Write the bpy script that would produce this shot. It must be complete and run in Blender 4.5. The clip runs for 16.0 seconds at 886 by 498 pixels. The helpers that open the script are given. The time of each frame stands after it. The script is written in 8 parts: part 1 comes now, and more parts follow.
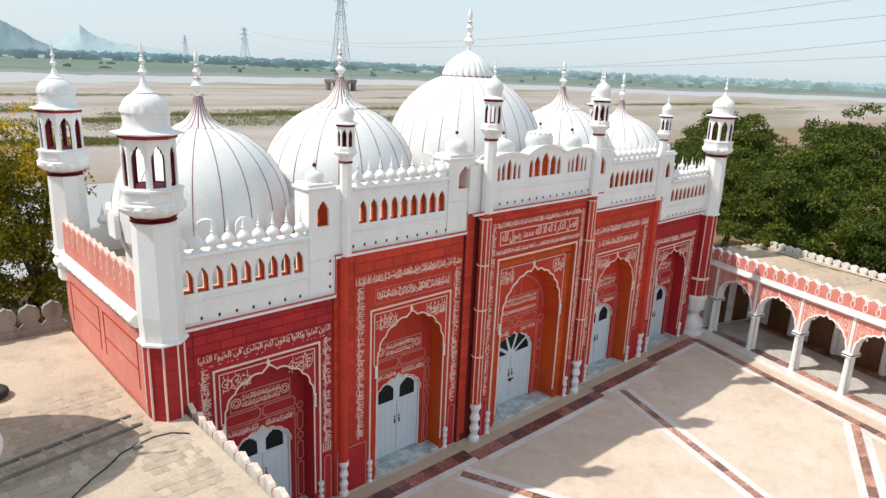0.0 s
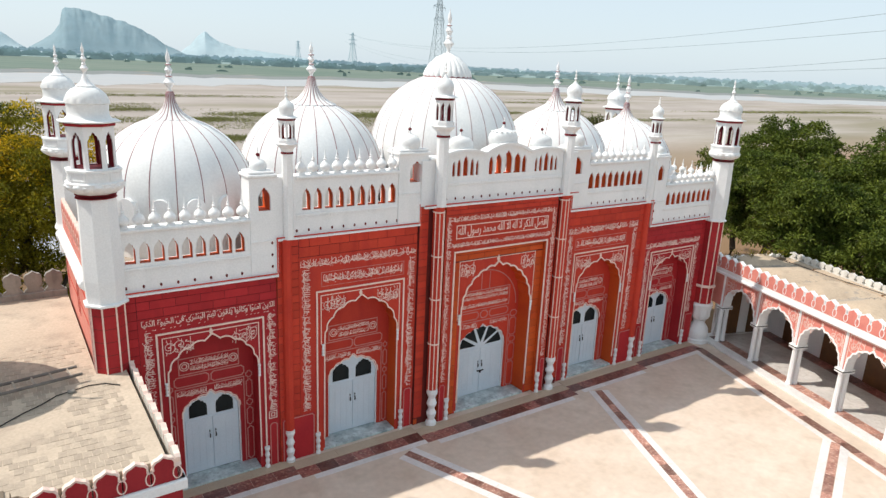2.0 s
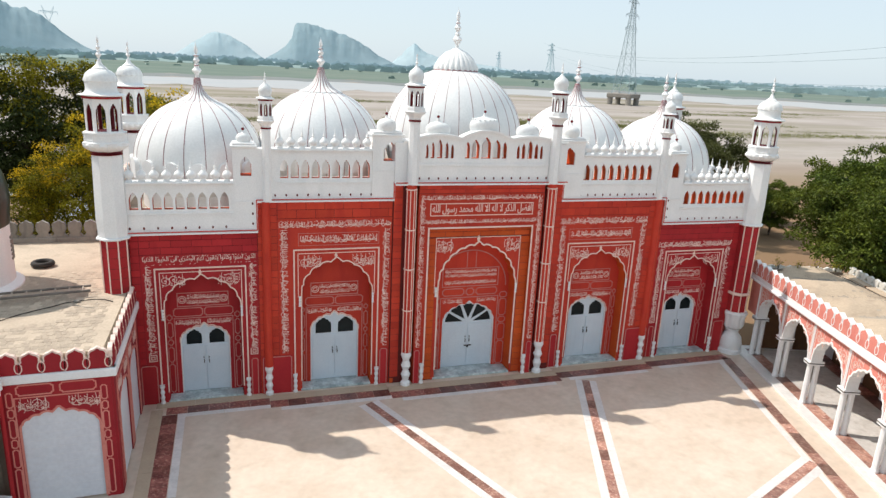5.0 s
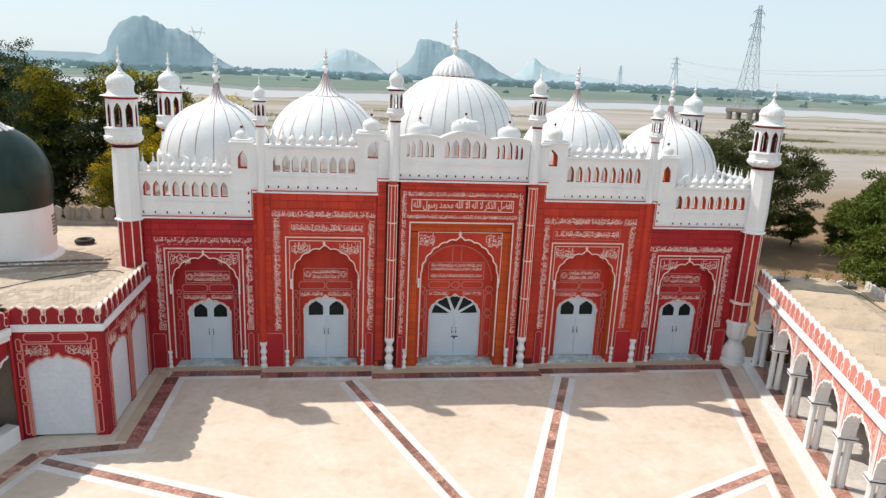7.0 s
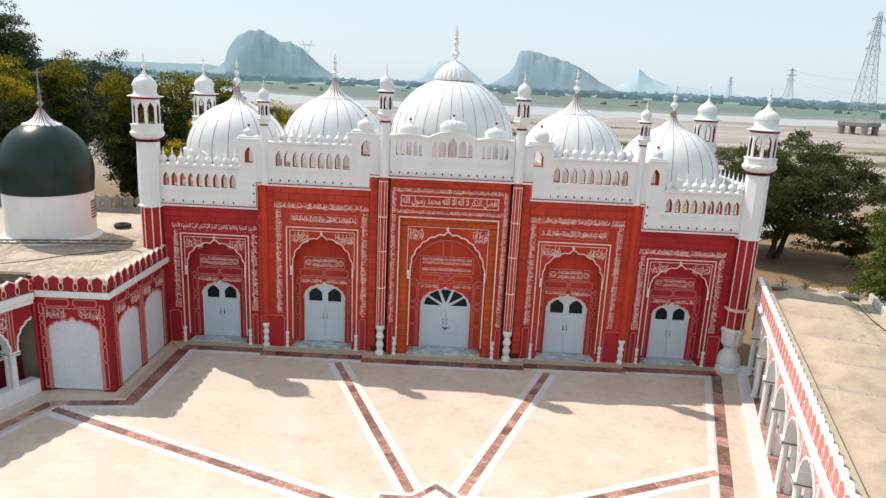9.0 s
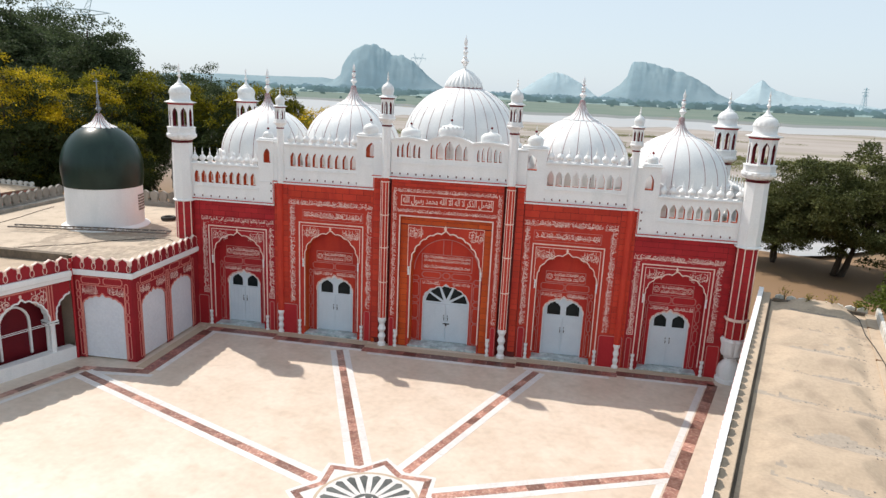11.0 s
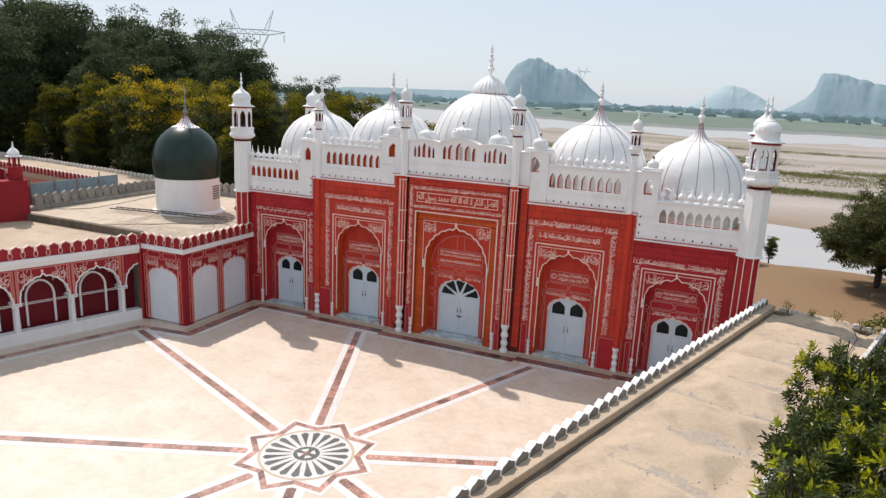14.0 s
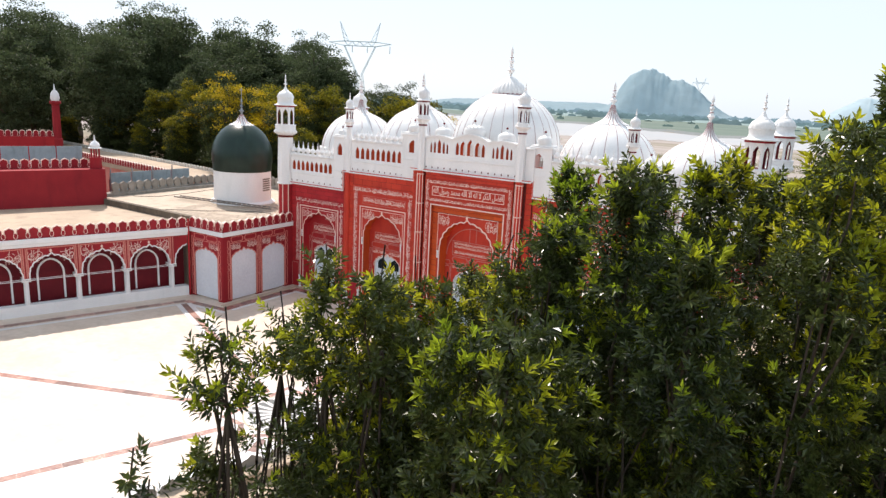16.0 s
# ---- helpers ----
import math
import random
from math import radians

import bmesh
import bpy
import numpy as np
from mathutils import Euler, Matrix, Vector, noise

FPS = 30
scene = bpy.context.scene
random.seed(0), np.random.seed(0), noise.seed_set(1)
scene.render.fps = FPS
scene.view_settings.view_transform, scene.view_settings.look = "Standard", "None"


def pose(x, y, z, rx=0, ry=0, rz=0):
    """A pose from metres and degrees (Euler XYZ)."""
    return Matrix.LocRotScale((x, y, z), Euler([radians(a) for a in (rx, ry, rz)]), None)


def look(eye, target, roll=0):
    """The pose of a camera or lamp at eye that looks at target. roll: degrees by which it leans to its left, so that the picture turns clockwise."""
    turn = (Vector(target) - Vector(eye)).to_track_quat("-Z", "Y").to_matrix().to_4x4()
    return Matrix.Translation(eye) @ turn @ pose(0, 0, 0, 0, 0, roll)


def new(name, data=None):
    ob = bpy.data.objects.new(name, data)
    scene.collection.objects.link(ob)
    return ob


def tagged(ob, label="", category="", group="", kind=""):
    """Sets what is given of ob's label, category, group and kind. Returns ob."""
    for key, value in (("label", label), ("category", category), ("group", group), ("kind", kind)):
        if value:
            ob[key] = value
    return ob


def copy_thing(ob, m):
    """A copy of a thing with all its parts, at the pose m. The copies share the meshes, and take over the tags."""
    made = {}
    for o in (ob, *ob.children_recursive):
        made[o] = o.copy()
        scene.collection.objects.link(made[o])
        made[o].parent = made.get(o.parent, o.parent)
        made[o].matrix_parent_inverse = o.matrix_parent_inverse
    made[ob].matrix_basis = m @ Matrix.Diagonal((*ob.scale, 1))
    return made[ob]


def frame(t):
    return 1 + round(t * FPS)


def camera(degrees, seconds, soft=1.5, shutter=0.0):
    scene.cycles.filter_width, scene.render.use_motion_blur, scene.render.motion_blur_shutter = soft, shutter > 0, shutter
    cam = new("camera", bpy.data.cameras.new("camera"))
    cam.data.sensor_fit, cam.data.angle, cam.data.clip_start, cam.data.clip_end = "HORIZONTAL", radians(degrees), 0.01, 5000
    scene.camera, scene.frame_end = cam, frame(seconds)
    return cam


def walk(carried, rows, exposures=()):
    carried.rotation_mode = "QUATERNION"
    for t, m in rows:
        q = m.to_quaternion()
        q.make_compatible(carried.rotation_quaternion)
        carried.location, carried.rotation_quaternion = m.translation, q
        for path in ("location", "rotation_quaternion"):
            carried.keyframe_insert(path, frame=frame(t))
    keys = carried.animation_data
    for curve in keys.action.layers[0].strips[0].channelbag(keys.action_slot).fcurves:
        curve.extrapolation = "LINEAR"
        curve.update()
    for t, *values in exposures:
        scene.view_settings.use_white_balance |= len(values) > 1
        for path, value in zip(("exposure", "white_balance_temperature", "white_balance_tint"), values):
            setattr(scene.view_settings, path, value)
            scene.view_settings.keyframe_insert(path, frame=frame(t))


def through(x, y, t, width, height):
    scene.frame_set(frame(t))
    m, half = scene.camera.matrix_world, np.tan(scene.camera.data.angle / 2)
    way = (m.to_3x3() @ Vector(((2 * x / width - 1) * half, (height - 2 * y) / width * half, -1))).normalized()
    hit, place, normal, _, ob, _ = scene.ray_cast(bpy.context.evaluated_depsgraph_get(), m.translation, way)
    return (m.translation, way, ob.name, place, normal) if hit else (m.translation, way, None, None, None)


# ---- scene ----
cam = camera(67.2, 16.0, 1.4)
PATH = [
    (0, (-14.98, -12.131, 10.445), (-13.664, -10.722, 9.912), 2.4),
    (0.5, (-14.479, -12.915, 10.44), (-13.208, -11.465, 9.907), 2.5),
    (1, (-13.9, -13.685, 10.473), (-12.687, -12.188, 9.937), 2.5),
    (1.5, (-13.231, -14.5, 10.492), (-12.079, -12.956, 9.956), 2.6),
    (2, (-12.546, -15.303, 10.496), (-11.455, -13.713, 9.964), 2.6),
    (2.5, (-11.825, -16.079, 10.481), (-10.794, -14.448, 9.955), 2.6),
    (3, (-11.059, -16.871, 10.45), (-10.088, -15.203, 9.926), 2.6),
    (3.5, (-10.287, -17.634, 10.384), (-9.376, -15.932, 9.864), 2.6),
    (4, (-9.476, -18.384, 10.354), (-8.674, -16.629, 9.829), 2.7),
    (6.5, (-4.731, -21.705, 10.136), (-4.383, -19.803, 9.624), 2.7),
    (7, (-3.733, -22.216, 10.157), (-3.466, -20.299, 9.653), 2.6),
    (7.5, (-2.746, -22.685, 10.199), (-2.554, -20.758, 9.7), 2.6),
    (8, (-2.011, -23.051, 10.159), (-1.874, -21.118, 9.667), 2.7),
    (8.5, (-0.984, -23.397, 10.205), (-0.926, -21.46, 9.708), 2.7),
    (9, (-0.035, -23.758, 10.074), (-0.051, -21.818, 9.588), 2.7),
    (11.5, (5.027, -24.699, 10.056), (4.625, -22.796, 9.593), 2.6),
    (12, (6.012, -24.75, 10.152), (5.536, -22.862, 9.692), 2.7),
    (12.5, (6.98, -24.795, 10.172), (6.431, -22.927, 9.717), 2.7),
    (13, (7.936, -24.792, 10.084), (7.314, -22.945, 9.634), 2.6),
    (13.5, (8.937, -24.743, 10.031), (8.239, -22.923, 9.583), 2.6),
    (14, (9.923, -24.646, 9.984), (9.153, -22.856, 9.535), 2.6),
    (14.5, (10.867, -24.545, 9.883), (10.029, -22.785, 9.438), 2.6),
    (15, (11.819, -24.427, 9.84), (10.916, -22.699, 9.393), 2.6),
    (15.5, (12.818, -24.335, 9.795), (11.848, -22.643, 9.352), 2.7),
    (16, (14.006, -24.092, 9.673), (12.959, -22.444, 9.241), 2.9),
]
walk(cam, [(t, look(eye, target, roll)) for t, eye, target, roll in PATH],
     exposures=[(0, 0.45, 6500, 10), (3, 0.50, 6500, 10), (9, 0.50, 6500, 10), (12, 0.40, 6500, 13), (14, 0.34, 6560, 15), (15.3, 0.34, 6560, 16), (16, 0.72, 6600, 16)])

# ---- world, sun, exposure ----
SUN_WAY = Vector((-0.64, 0.385, 1.0)).normalized()      # towards the sun
sun_data = bpy.data.lights.new("sun", "SUN")
sun_data.energy, sun_data.angle, sun_data.color = 3.3, radians(0.6), (1.0, 0.93, 0.84)
sun = new("sun", sun_data)
sun.rotation_euler = SUN_WAY.to_track_quat("Z", "Y").to_euler()
world = bpy.data.worlds.new("sky")
scene.world = world
world.use_nodes = True
wn = world.node_tree.nodes
sky = wn.new("ShaderNodeTexSky")
sky.sky_type, sky.sun_disc = "NISHITA", False
sky.sun_elevation = math.asin(SUN_WAY.z)
sky.sun_rotation = math.atan2(SUN_WAY.x, SUN_WAY.y)
sky.air_density, sky.dust_density, sky.ozone_density = 1.0, 1.0, 1.0
wn["Background"].inputs["Strength"].default_value = 0.15
haze = wn.new("ShaderNodeMix")                          # thin white haze over the whole sky
haze.data_type = "RGBA"
haze.inputs[0].default_value, haze.inputs[7].default_value = 0.86, (3.30, 3.86, 4.24, 1)
world.node_tree.links.new(sky.outputs[0], haze.inputs[6])
world.node_tree.links.new(haze.outputs[2], wn["Background"].inputs["Color"])


# ---- materials ----
def surface(name, c1, c2, s1=1.2, s2=30.0, rough=0.7, bump=0.15, metal=0.0, rnd=0.0, grain=0.12, island=0.0, stretch=(1, 1, 1), stain=None, coat=0.0, spec=0.5):
    """A worn surface: two colours mixed by large patches, a fine grain, relief, and a shift from piece to piece."""
    m = bpy.data.materials.new(name)
    m.use_nodes = True
    nt = m.node_tree
    n, li = nt.nodes, nt.links
    b = n["Principled BSDF"]
    geo = n.new("ShaderNodeNewGeometry")
    vm = n.new("ShaderNodeVectorMath")
    vm.operation = "MULTIPLY"
    vm.inputs[1].default_value = stretch
    li.new(geo.outputs["Position"], vm.inputs[0])
    big = n.new("ShaderNodeTexNoise")
    big.inputs["Scale"].default_value, big.inputs["Detail"].default_value, big.inputs["Roughness"].default_value = s1, 6, 0.6
    fine = n.new("ShaderNodeTexNoise")
    fine.inputs["Scale"].default_value, fine.inputs["Detail"].default_value = s2, 4
    li.new(vm.outputs[0], big.inputs["Vector"])
    li.new(vm.outputs[0], fine.inputs["Vector"])
    r1 = n.new("ShaderNodeMapRange")
    r1.inputs[1].default_value, r1.inputs[2].default_value = 0.35, 0.65
    li.new(big.outputs[0], r1.inputs[0])
    mx = n.new("ShaderNodeMix")
    mx.data_type = "RGBA"
    mx.inputs[6].default_value, mx.inputs[7].default_value = (*c1, 1), (*c2, 1)
    li.new(r1.outputs[0], mx.inputs[0])
    col = mx.outputs[2]
    if stain:
        sn = n.new("ShaderNodeTexNoise")
        sn.inputs["Scale"].default_value, sn.inputs["Detail"].default_value = s1 * 3.1, 8
        sm = n.new("ShaderNodeVectorMath")
        sm.operation = "MULTIPLY"
        sm.inputs[1].default_value = (1, 1, 0.25)
        li.new(vm.outputs[0], sm.inputs[0])
        li.new(sm.outputs[0], sn.inputs["Vector"])
        sr = n.new("ShaderNodeMapRange")
        sr.inputs[1].default_value, sr.inputs[2].default_value, sr.inputs[4].default_value = 0.52, 0.78, 0.7
        li.new(sn.outputs[0], sr.inputs[0])
        sx = n.new("ShaderNodeMix")
        sx.data_type = "RGBA"
        sx.inputs[7].default_value = (*stain, 1)
        li.new(sr.outputs[0], sx.inputs[0])
        li.new(col, sx.inputs[6])
        col = sx.outputs[2]
    val = n.new("ShaderNodeMapRange")
    val.inputs[3].default_value, val.inputs[4].default_value = 1 - grain, 1 + grain
    li.new(fine.outputs[0], val.inputs[0])
    hs = n.new("ShaderNodeHueSaturation")
    li.new(col, hs.inputs["Color"])
    value = val.outputs[0]
    if rnd or island:
        src = n.new("ShaderNodeObjectInfo").outputs["Random"] if rnd else geo.outputs["Random Per Island"]
        rr = n.new("ShaderNodeMapRange")
        rr.inputs[3].default_value, rr.inputs[4].default_value = 1 - (rnd or island), 1 + (rnd or island)
        li.new(src, rr.inputs[0])
        mu = n.new("ShaderNodeMath")
        mu.operation = "MULTIPLY"
        li.new(value, mu.inputs[0])
        li.new(rr.outputs[0], mu.inputs[1])
        value = mu.outputs[0]
    li.new(value, hs.inputs["Value"])
    li.new(hs.outputs[0], b.inputs["Base Color"])
    b.inputs["Roughness"].default_value, b.inputs["Metallic"].default_value = rough, metal
    b.inputs["Coat Weight"].default_value = coat
    b.inputs["Specular IOR Level"].default_value = spec
    if bump:
        bp = n.new("ShaderNodeBump")
        bp.inputs["Strength"].default_value, bp.inputs["Distance"].default_value = bump, 0.02
        li.new(fine.outputs[0], bp.inputs["Height"])
        li.new(bp.outputs[0], b.inputs["Normal"])
    return m


def leafy(name, c1, c2, gloss=0.5, shine=0.15, through=0.2):
    """Leaves: two greens mixed leaf by leaf, with some light shining through."""
    m = surface(name, c1, c2, 0.5, 3.0, gloss, 0.0, grain=0.2, island=0.45, spec=shine)
    b = m.node_tree.nodes["Principled BSDF"]
    b.inputs["Transmission Weight"].default_value = 0.0
    tr = m.node_tree.nodes.new("ShaderNodeBsdfTranslucent")
    mix = m.node_tree.nodes.new("ShaderNodeMixShader")
    mix.inputs[0].default_value = through
    li = m.node_tree.links
    hs = next(x for x in m.node_tree.nodes if x.type == "HUE_SAT")
    li.new(hs.outputs[0], tr.inputs["Color"])
    li.new(b.outputs[0], mix.inputs[1])
    li.new(tr.outputs[0], mix.inputs[2])
    li.new(mix.outputs[0], m.node_tree.nodes["Material Output"].inputs["Surface"])
    return m


RED = surface("crimson_paint", (0.365, 0.019, 0.026), (0.425, 0.027, 0.030), 0.8, 22, 0.65, 0.12, rnd=0.12, stain=(0.27, 0.015, 0.020), spec=0.22)
BRICK = surface("brick_red_paint", (0.53, 0.053, 0.026), (0.46, 0.040, 0.024), 0.9, 24, 0.65, 0.15, rnd=0.14, stain=(0.35, 0.024, 0.018), spec=0.22)
ORANGE = surface("orange_red_paint", (0.57, 0.098, 0.018), (0.49, 0.068, 0.017), 0.9, 24, 0.6, 0.12, rnd=0.12, spec=0.22)
RUST = surface("rust_red_paint", (0.52, 0.050, 0.026), (0.45, 0.037, 0.024), 0.9, 24, 0.65, 0.12, rnd=0.08, stain=(0.34, 0.025, 0.02), spec=0.22)
JOINT = surface("dark_joint_paint", (0.105, 0.010, 0.008), (0.14, 0.014, 0.010), 2.0, 40, 0.8, 0.1)
# RED's paint again, darkened to hold the left wing's dim, tinted light
MAROON = surface("darkened_crimson_paint", (0.27, 0.015, 0.023), (0.33, 0.022, 0.028), 0.8, 22, 0.65, 0.12, rnd=0.08, stain=(0.20, 0.012, 0.02), spec=0.22)
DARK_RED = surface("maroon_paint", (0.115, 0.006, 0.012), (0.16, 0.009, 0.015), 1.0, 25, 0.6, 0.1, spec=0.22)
PINK = surface("rose_paint", (0.66, 0.25, 0.20), (0.58, 0.185, 0.15), 1.4, 30, 0.65, 0.1, rnd=0.06)
OUTLINE = surface("dusty_pink_line_paint", (0.52, 0.22, 0.19), (0.44, 0.16, 0.14), 3.0, 40, 0.6, 0.05)
LINE = surface("cream_line_paint", (0.83, 0.66, 0.57), (0.76, 0.56, 0.48), 3.0, 40, 0.6, 0.05)
SCRIPT = surface("ivory_lettering_paint", (0.80, 0.62, 0.55), (0.66, 0.44, 0.38), 4.0, 40, 0.6, 0.05)
WHITE = surface("white_limewash", (0.83, 0.825, 0.815), (0.77, 0.775, 0.775), 0.7, 28, 0.6, 0.10, stain=(0.70, 0.715, 0.71))
DOME = surface("white_dome_paint", (0.77, 0.775, 0.76), (0.71, 0.725, 0.725), 0.6, 18, 0.5, 0.06, stain=(0.67, 0.69, 0.69))
DOOR = surface("pale_blue_door_paint", (0.62, 0.70, 0.76), (0.56, 0.65, 0.72), 1.2, 30, 0.4, 0.05)
TILE_WALL = surface("white_wall_tile", (0.73, 0.76, 0.81), (0.67, 0.70, 0.76), 1.0, 10, 0.35, 0.03)
GLASS = surface("dark_window_glass", (0.008, 0.012, 0.014), (0.014, 0.02, 0.022), 2, 12, 0.25, 0.02, spec=0.12)
METAL = surface("black_iron", (0.03, 0.03, 0.032), (0.05, 0.05, 0.05), 4, 40, 0.45, 0.1, metal=0.7)
RIB = surface("weathered_maroon_rib_paint", (0.215, 0.058, 0.068), (0.35, 0.175, 0.18), 4, 40, 0.6, 0.05)
MARBLE = surface("cream_marble", (0.58, 0.475, 0.38), (0.66, 0.565, 0.47), 0.55, 5.0, 0.42, 0.02, grain=0.16, stain=(0.49, 0.395, 0.30))
STEP = surface("grey_green_marble", (0.30, 0.37, 0.38), (0.60, 0.68, 0.68), 3.2, 9, 0.3, 0.03, stain=(0.10, 0.15, 0.16), grain=0.3)
# one stone twice: darkened here for the front's shade, lighter below for sun
SHADED_RED_MARBLE = surface("shade_darkened_red_marble", (0.27, 0.105, 0.083), (0.125, 0.036, 0.034), 4.0, 14, 0.35, 0.03, rnd=0.5, grain=0.45, stain=(0.55, 0.37, 0.27))
RAY_MARBLE = surface("sunlit_mottled_brown_marble", (0.40, 0.225, 0.17), (0.23, 0.10, 0.08), 4.5, 14, 0.35, 0.03, rnd=0.5, grain=0.45, stain=(0.66, 0.54, 0.46))
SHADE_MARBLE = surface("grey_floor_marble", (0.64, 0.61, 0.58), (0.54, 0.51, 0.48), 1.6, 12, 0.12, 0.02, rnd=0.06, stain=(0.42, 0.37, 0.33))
WHITE_MARBLE = surface("white_marble", (0.71, 0.69, 0.67), (0.62, 0.605, 0.59), 2.5, 12, 0.35, 0.02, rnd=0.06, stain=(0.55, 0.53, 0.50))
BLACK_MARBLE = surface("grey_black_marble", (0.07, 0.08, 0.08), (0.13, 0.14, 0.13), 3, 14, 0.35, 0.02, rnd=0.2)
KERB = surface("sand_stone_border", (0.50, 0.40, 0.29), (0.44, 0.35, 0.26), 1.1, 16, 0.6, 0.06)
ROOF = surface("cement_roof", (0.48, 0.375, 0.272), (0.40, 0.31, 0.225), 0.42, 14, 0.85, 0.3, grain=0.2, stain=(0.25, 0.19, 0.14))
ROOF_GREY = surface("bare_grey_cement", (0.385, 0.325, 0.262), (0.33, 0.275, 0.22), 0.7, 14, 0.88, 0.3, grain=0.25, stain=(0.24, 0.20, 0.165))
ROOF_TILE = surface("worn_roof_brick", (0.48, 0.395, 0.305), (0.40, 0.325, 0.25), 0.6, 16, 0.88, 0.3, rnd=0.10, grain=0.22, stain=(0.28, 0.225, 0.175))
PAVER = surface("worn_paving_brick", (0.445, 0.365, 0.282), (0.375, 0.307, 0.238), 1.5, 20, 0.9, 0.3, island=0.09, grain=0.2, stain=(0.29, 0.24, 0.19))
CEMENT = surface("grey_cement", (0.31, 0.285, 0.25), (0.225, 0.205, 0.18), 1.5, 18, 0.85, 0.3, stain=(0.115, 0.105, 0.095), rnd=0.16)
PALE_CEMENT = surface("whitewashed_cement", (0.68, 0.66, 0.61), (0.56, 0.54, 0.49), 1.5, 18, 0.8, 0.2, stain=(0.32, 0.30, 0.27), rnd=0.08)
GREEN = surface("dark_green_dome_paint", (0.0045, 0.019, 0.0145), (0.009, 0.030, 0.022), 0.7, 9, 0.33, 0.10, stain=(0.016, 0.040, 0.031), spec=0.35)
# dark brown that paints in the shade of kerb and step faces
DARK_EDGE = surface("dark_edge_cement", (0.085, 0.068, 0.050), (0.16, 0.125, 0.09), 1.2, 12, 0.9, 0.3, stretch=(1, 1, 1), stain=(0.05, 0.042, 0.034), grain=0.3)
WOOD = surface("weathered_wood", (0.20, 0.17, 0.145), (0.12, 0.10, 0.085), 3, 30, 0.8, 0.2)
PALE_WOOD_RUNG = surface("worn_pale_wood", (0.42, 0.36, 0.29), (0.30, 0.25, 0.20), 4, 30, 0.8, 0.2)
# brick coloured extra dark to carry the shade on the outer side
EARTH_WALL = surface("shade_dark_brown_brick", (0.15, 0.09, 0.06), (0.10, 0.062, 0.045), 1.5, 18, 0.9, 0.4)
BROWN_DOOR = surface("brown_wood", (0.15, 0.068, 0.022), (0.10, 0.045, 0.018), 2, 20, 0.6, 0.1)
RUBBER = surface("black_rubber", (0.012, 0.012, 0.012), (0.03, 0.028, 0.025), 4, 40, 0.85, 0.3)
STEEL = surface("galvanised_steel", (0.30, 0.32, 0.34), (0.24, 0.26, 0.28), 3, 20, 0.5, 0.1, metal=0.5)
FENCE = surface("blue_grey_sheet", (0.26, 0.33, 0.37), (0.20, 0.26, 0.29), 1.5, 14, 0.6, 0.1, stain=(0.13, 0.16, 0.17))
BARK = surface("grey_brown_bark", (0.070, 0.052, 0.035), (0.045, 0.034, 0.026), 3, 16, 0.9, 0.6, stretch=(1, 1, 0.3))
LEAF_NEAR = leafy("glossy_dark_leaves", (0.086, 0.110, 0.023), (0.034, 0.053, 0.015), 0.30, 0.5, 0.36)
# young leaves, coloured bright enough to stand in for sunlit clusters
LEAF_TIP = leafy("sunlit_young_yellow_leaves", (0.44, 0.42, 0.020), (0.20, 0.29, 0.018), 0.40, 0.35, 0.50)
LEAF_MID = leafy("green_leaves", (0.118, 0.142, 0.019), (0.054, 0.085, 0.014))
LEAF_BIG = leafy("dull_green_leaves", (0.062, 0.078, 0.023), (0.036, 0.052, 0.016))
LEAF_BANK = leafy("dusty_green_leaves", (0.120, 0.125, 0.042), (0.062, 0.076, 0.026), through=0.3)
LEAF_DARK = leafy("deep_green_leaves", (0.085, 0.112, 0.048), (0.050, 0.072, 0.034), 0.55, 0.2, 0.4)
LEAF_OLIVE = leafy("olive_leaves", (0.27, 0.235, 0.014), (0.12, 0.125, 0.013), through=0.38)
LEAF_AMBER = leafy("amber_green_leaves", (0.56, 0.40, 0.014), (0.25, 0.215, 0.014), through=0.38)
LEAF_YELLOW = leafy("yellowing_leaves", (0.66, 0.44, 0.018), (0.40, 0.30, 0.016), through=0.45)

# ---- building blocks ----


def part(name, bm, material, parent=None, label="", smooth=False):
    """Links a bmesh as one mesh object under a thing or a part."""
    me = bpy.data.meshes.new(name)
    bmesh.ops.recalc_face_normals(bm, faces=bm.faces)
    bm.to_mesh(me)
    bm.free()
    for mt in material if isinstance(material, (list, tuple)) else (material,):
        me.materials.append(mt)
    if smooth:
        me.polygons.foreach_set("use_smooth", [True] * len(me.polygons))
        me.set_sharp_from_angle(angle=radians(38))
    ob = new(name, me)
    ob.parent = parent
    if label:
        tagged(ob, label)
    return ob


def again(ob, m, parent=None):
    """One more object on the mesh of ob."""
    c = ob.copy()
    scene.collection.objects.link(c)
    c.parent = parent or ob.parent
    c.matrix_basis = m
    return c


def thing(name, label, category, m=None, group="", kind=""):
    ob = tagged(new(name), label, category, group, kind)
    ob.empty_display_size = 0.3
    if m is not None:
        ob.matrix_basis = m
    return ob


def quad(bm, a, b, c, d, mi=0):
    f = bm.faces.new([bm.verts.new(p) for p in (a, b, c, d)])
    f.material_index = mi
    return f


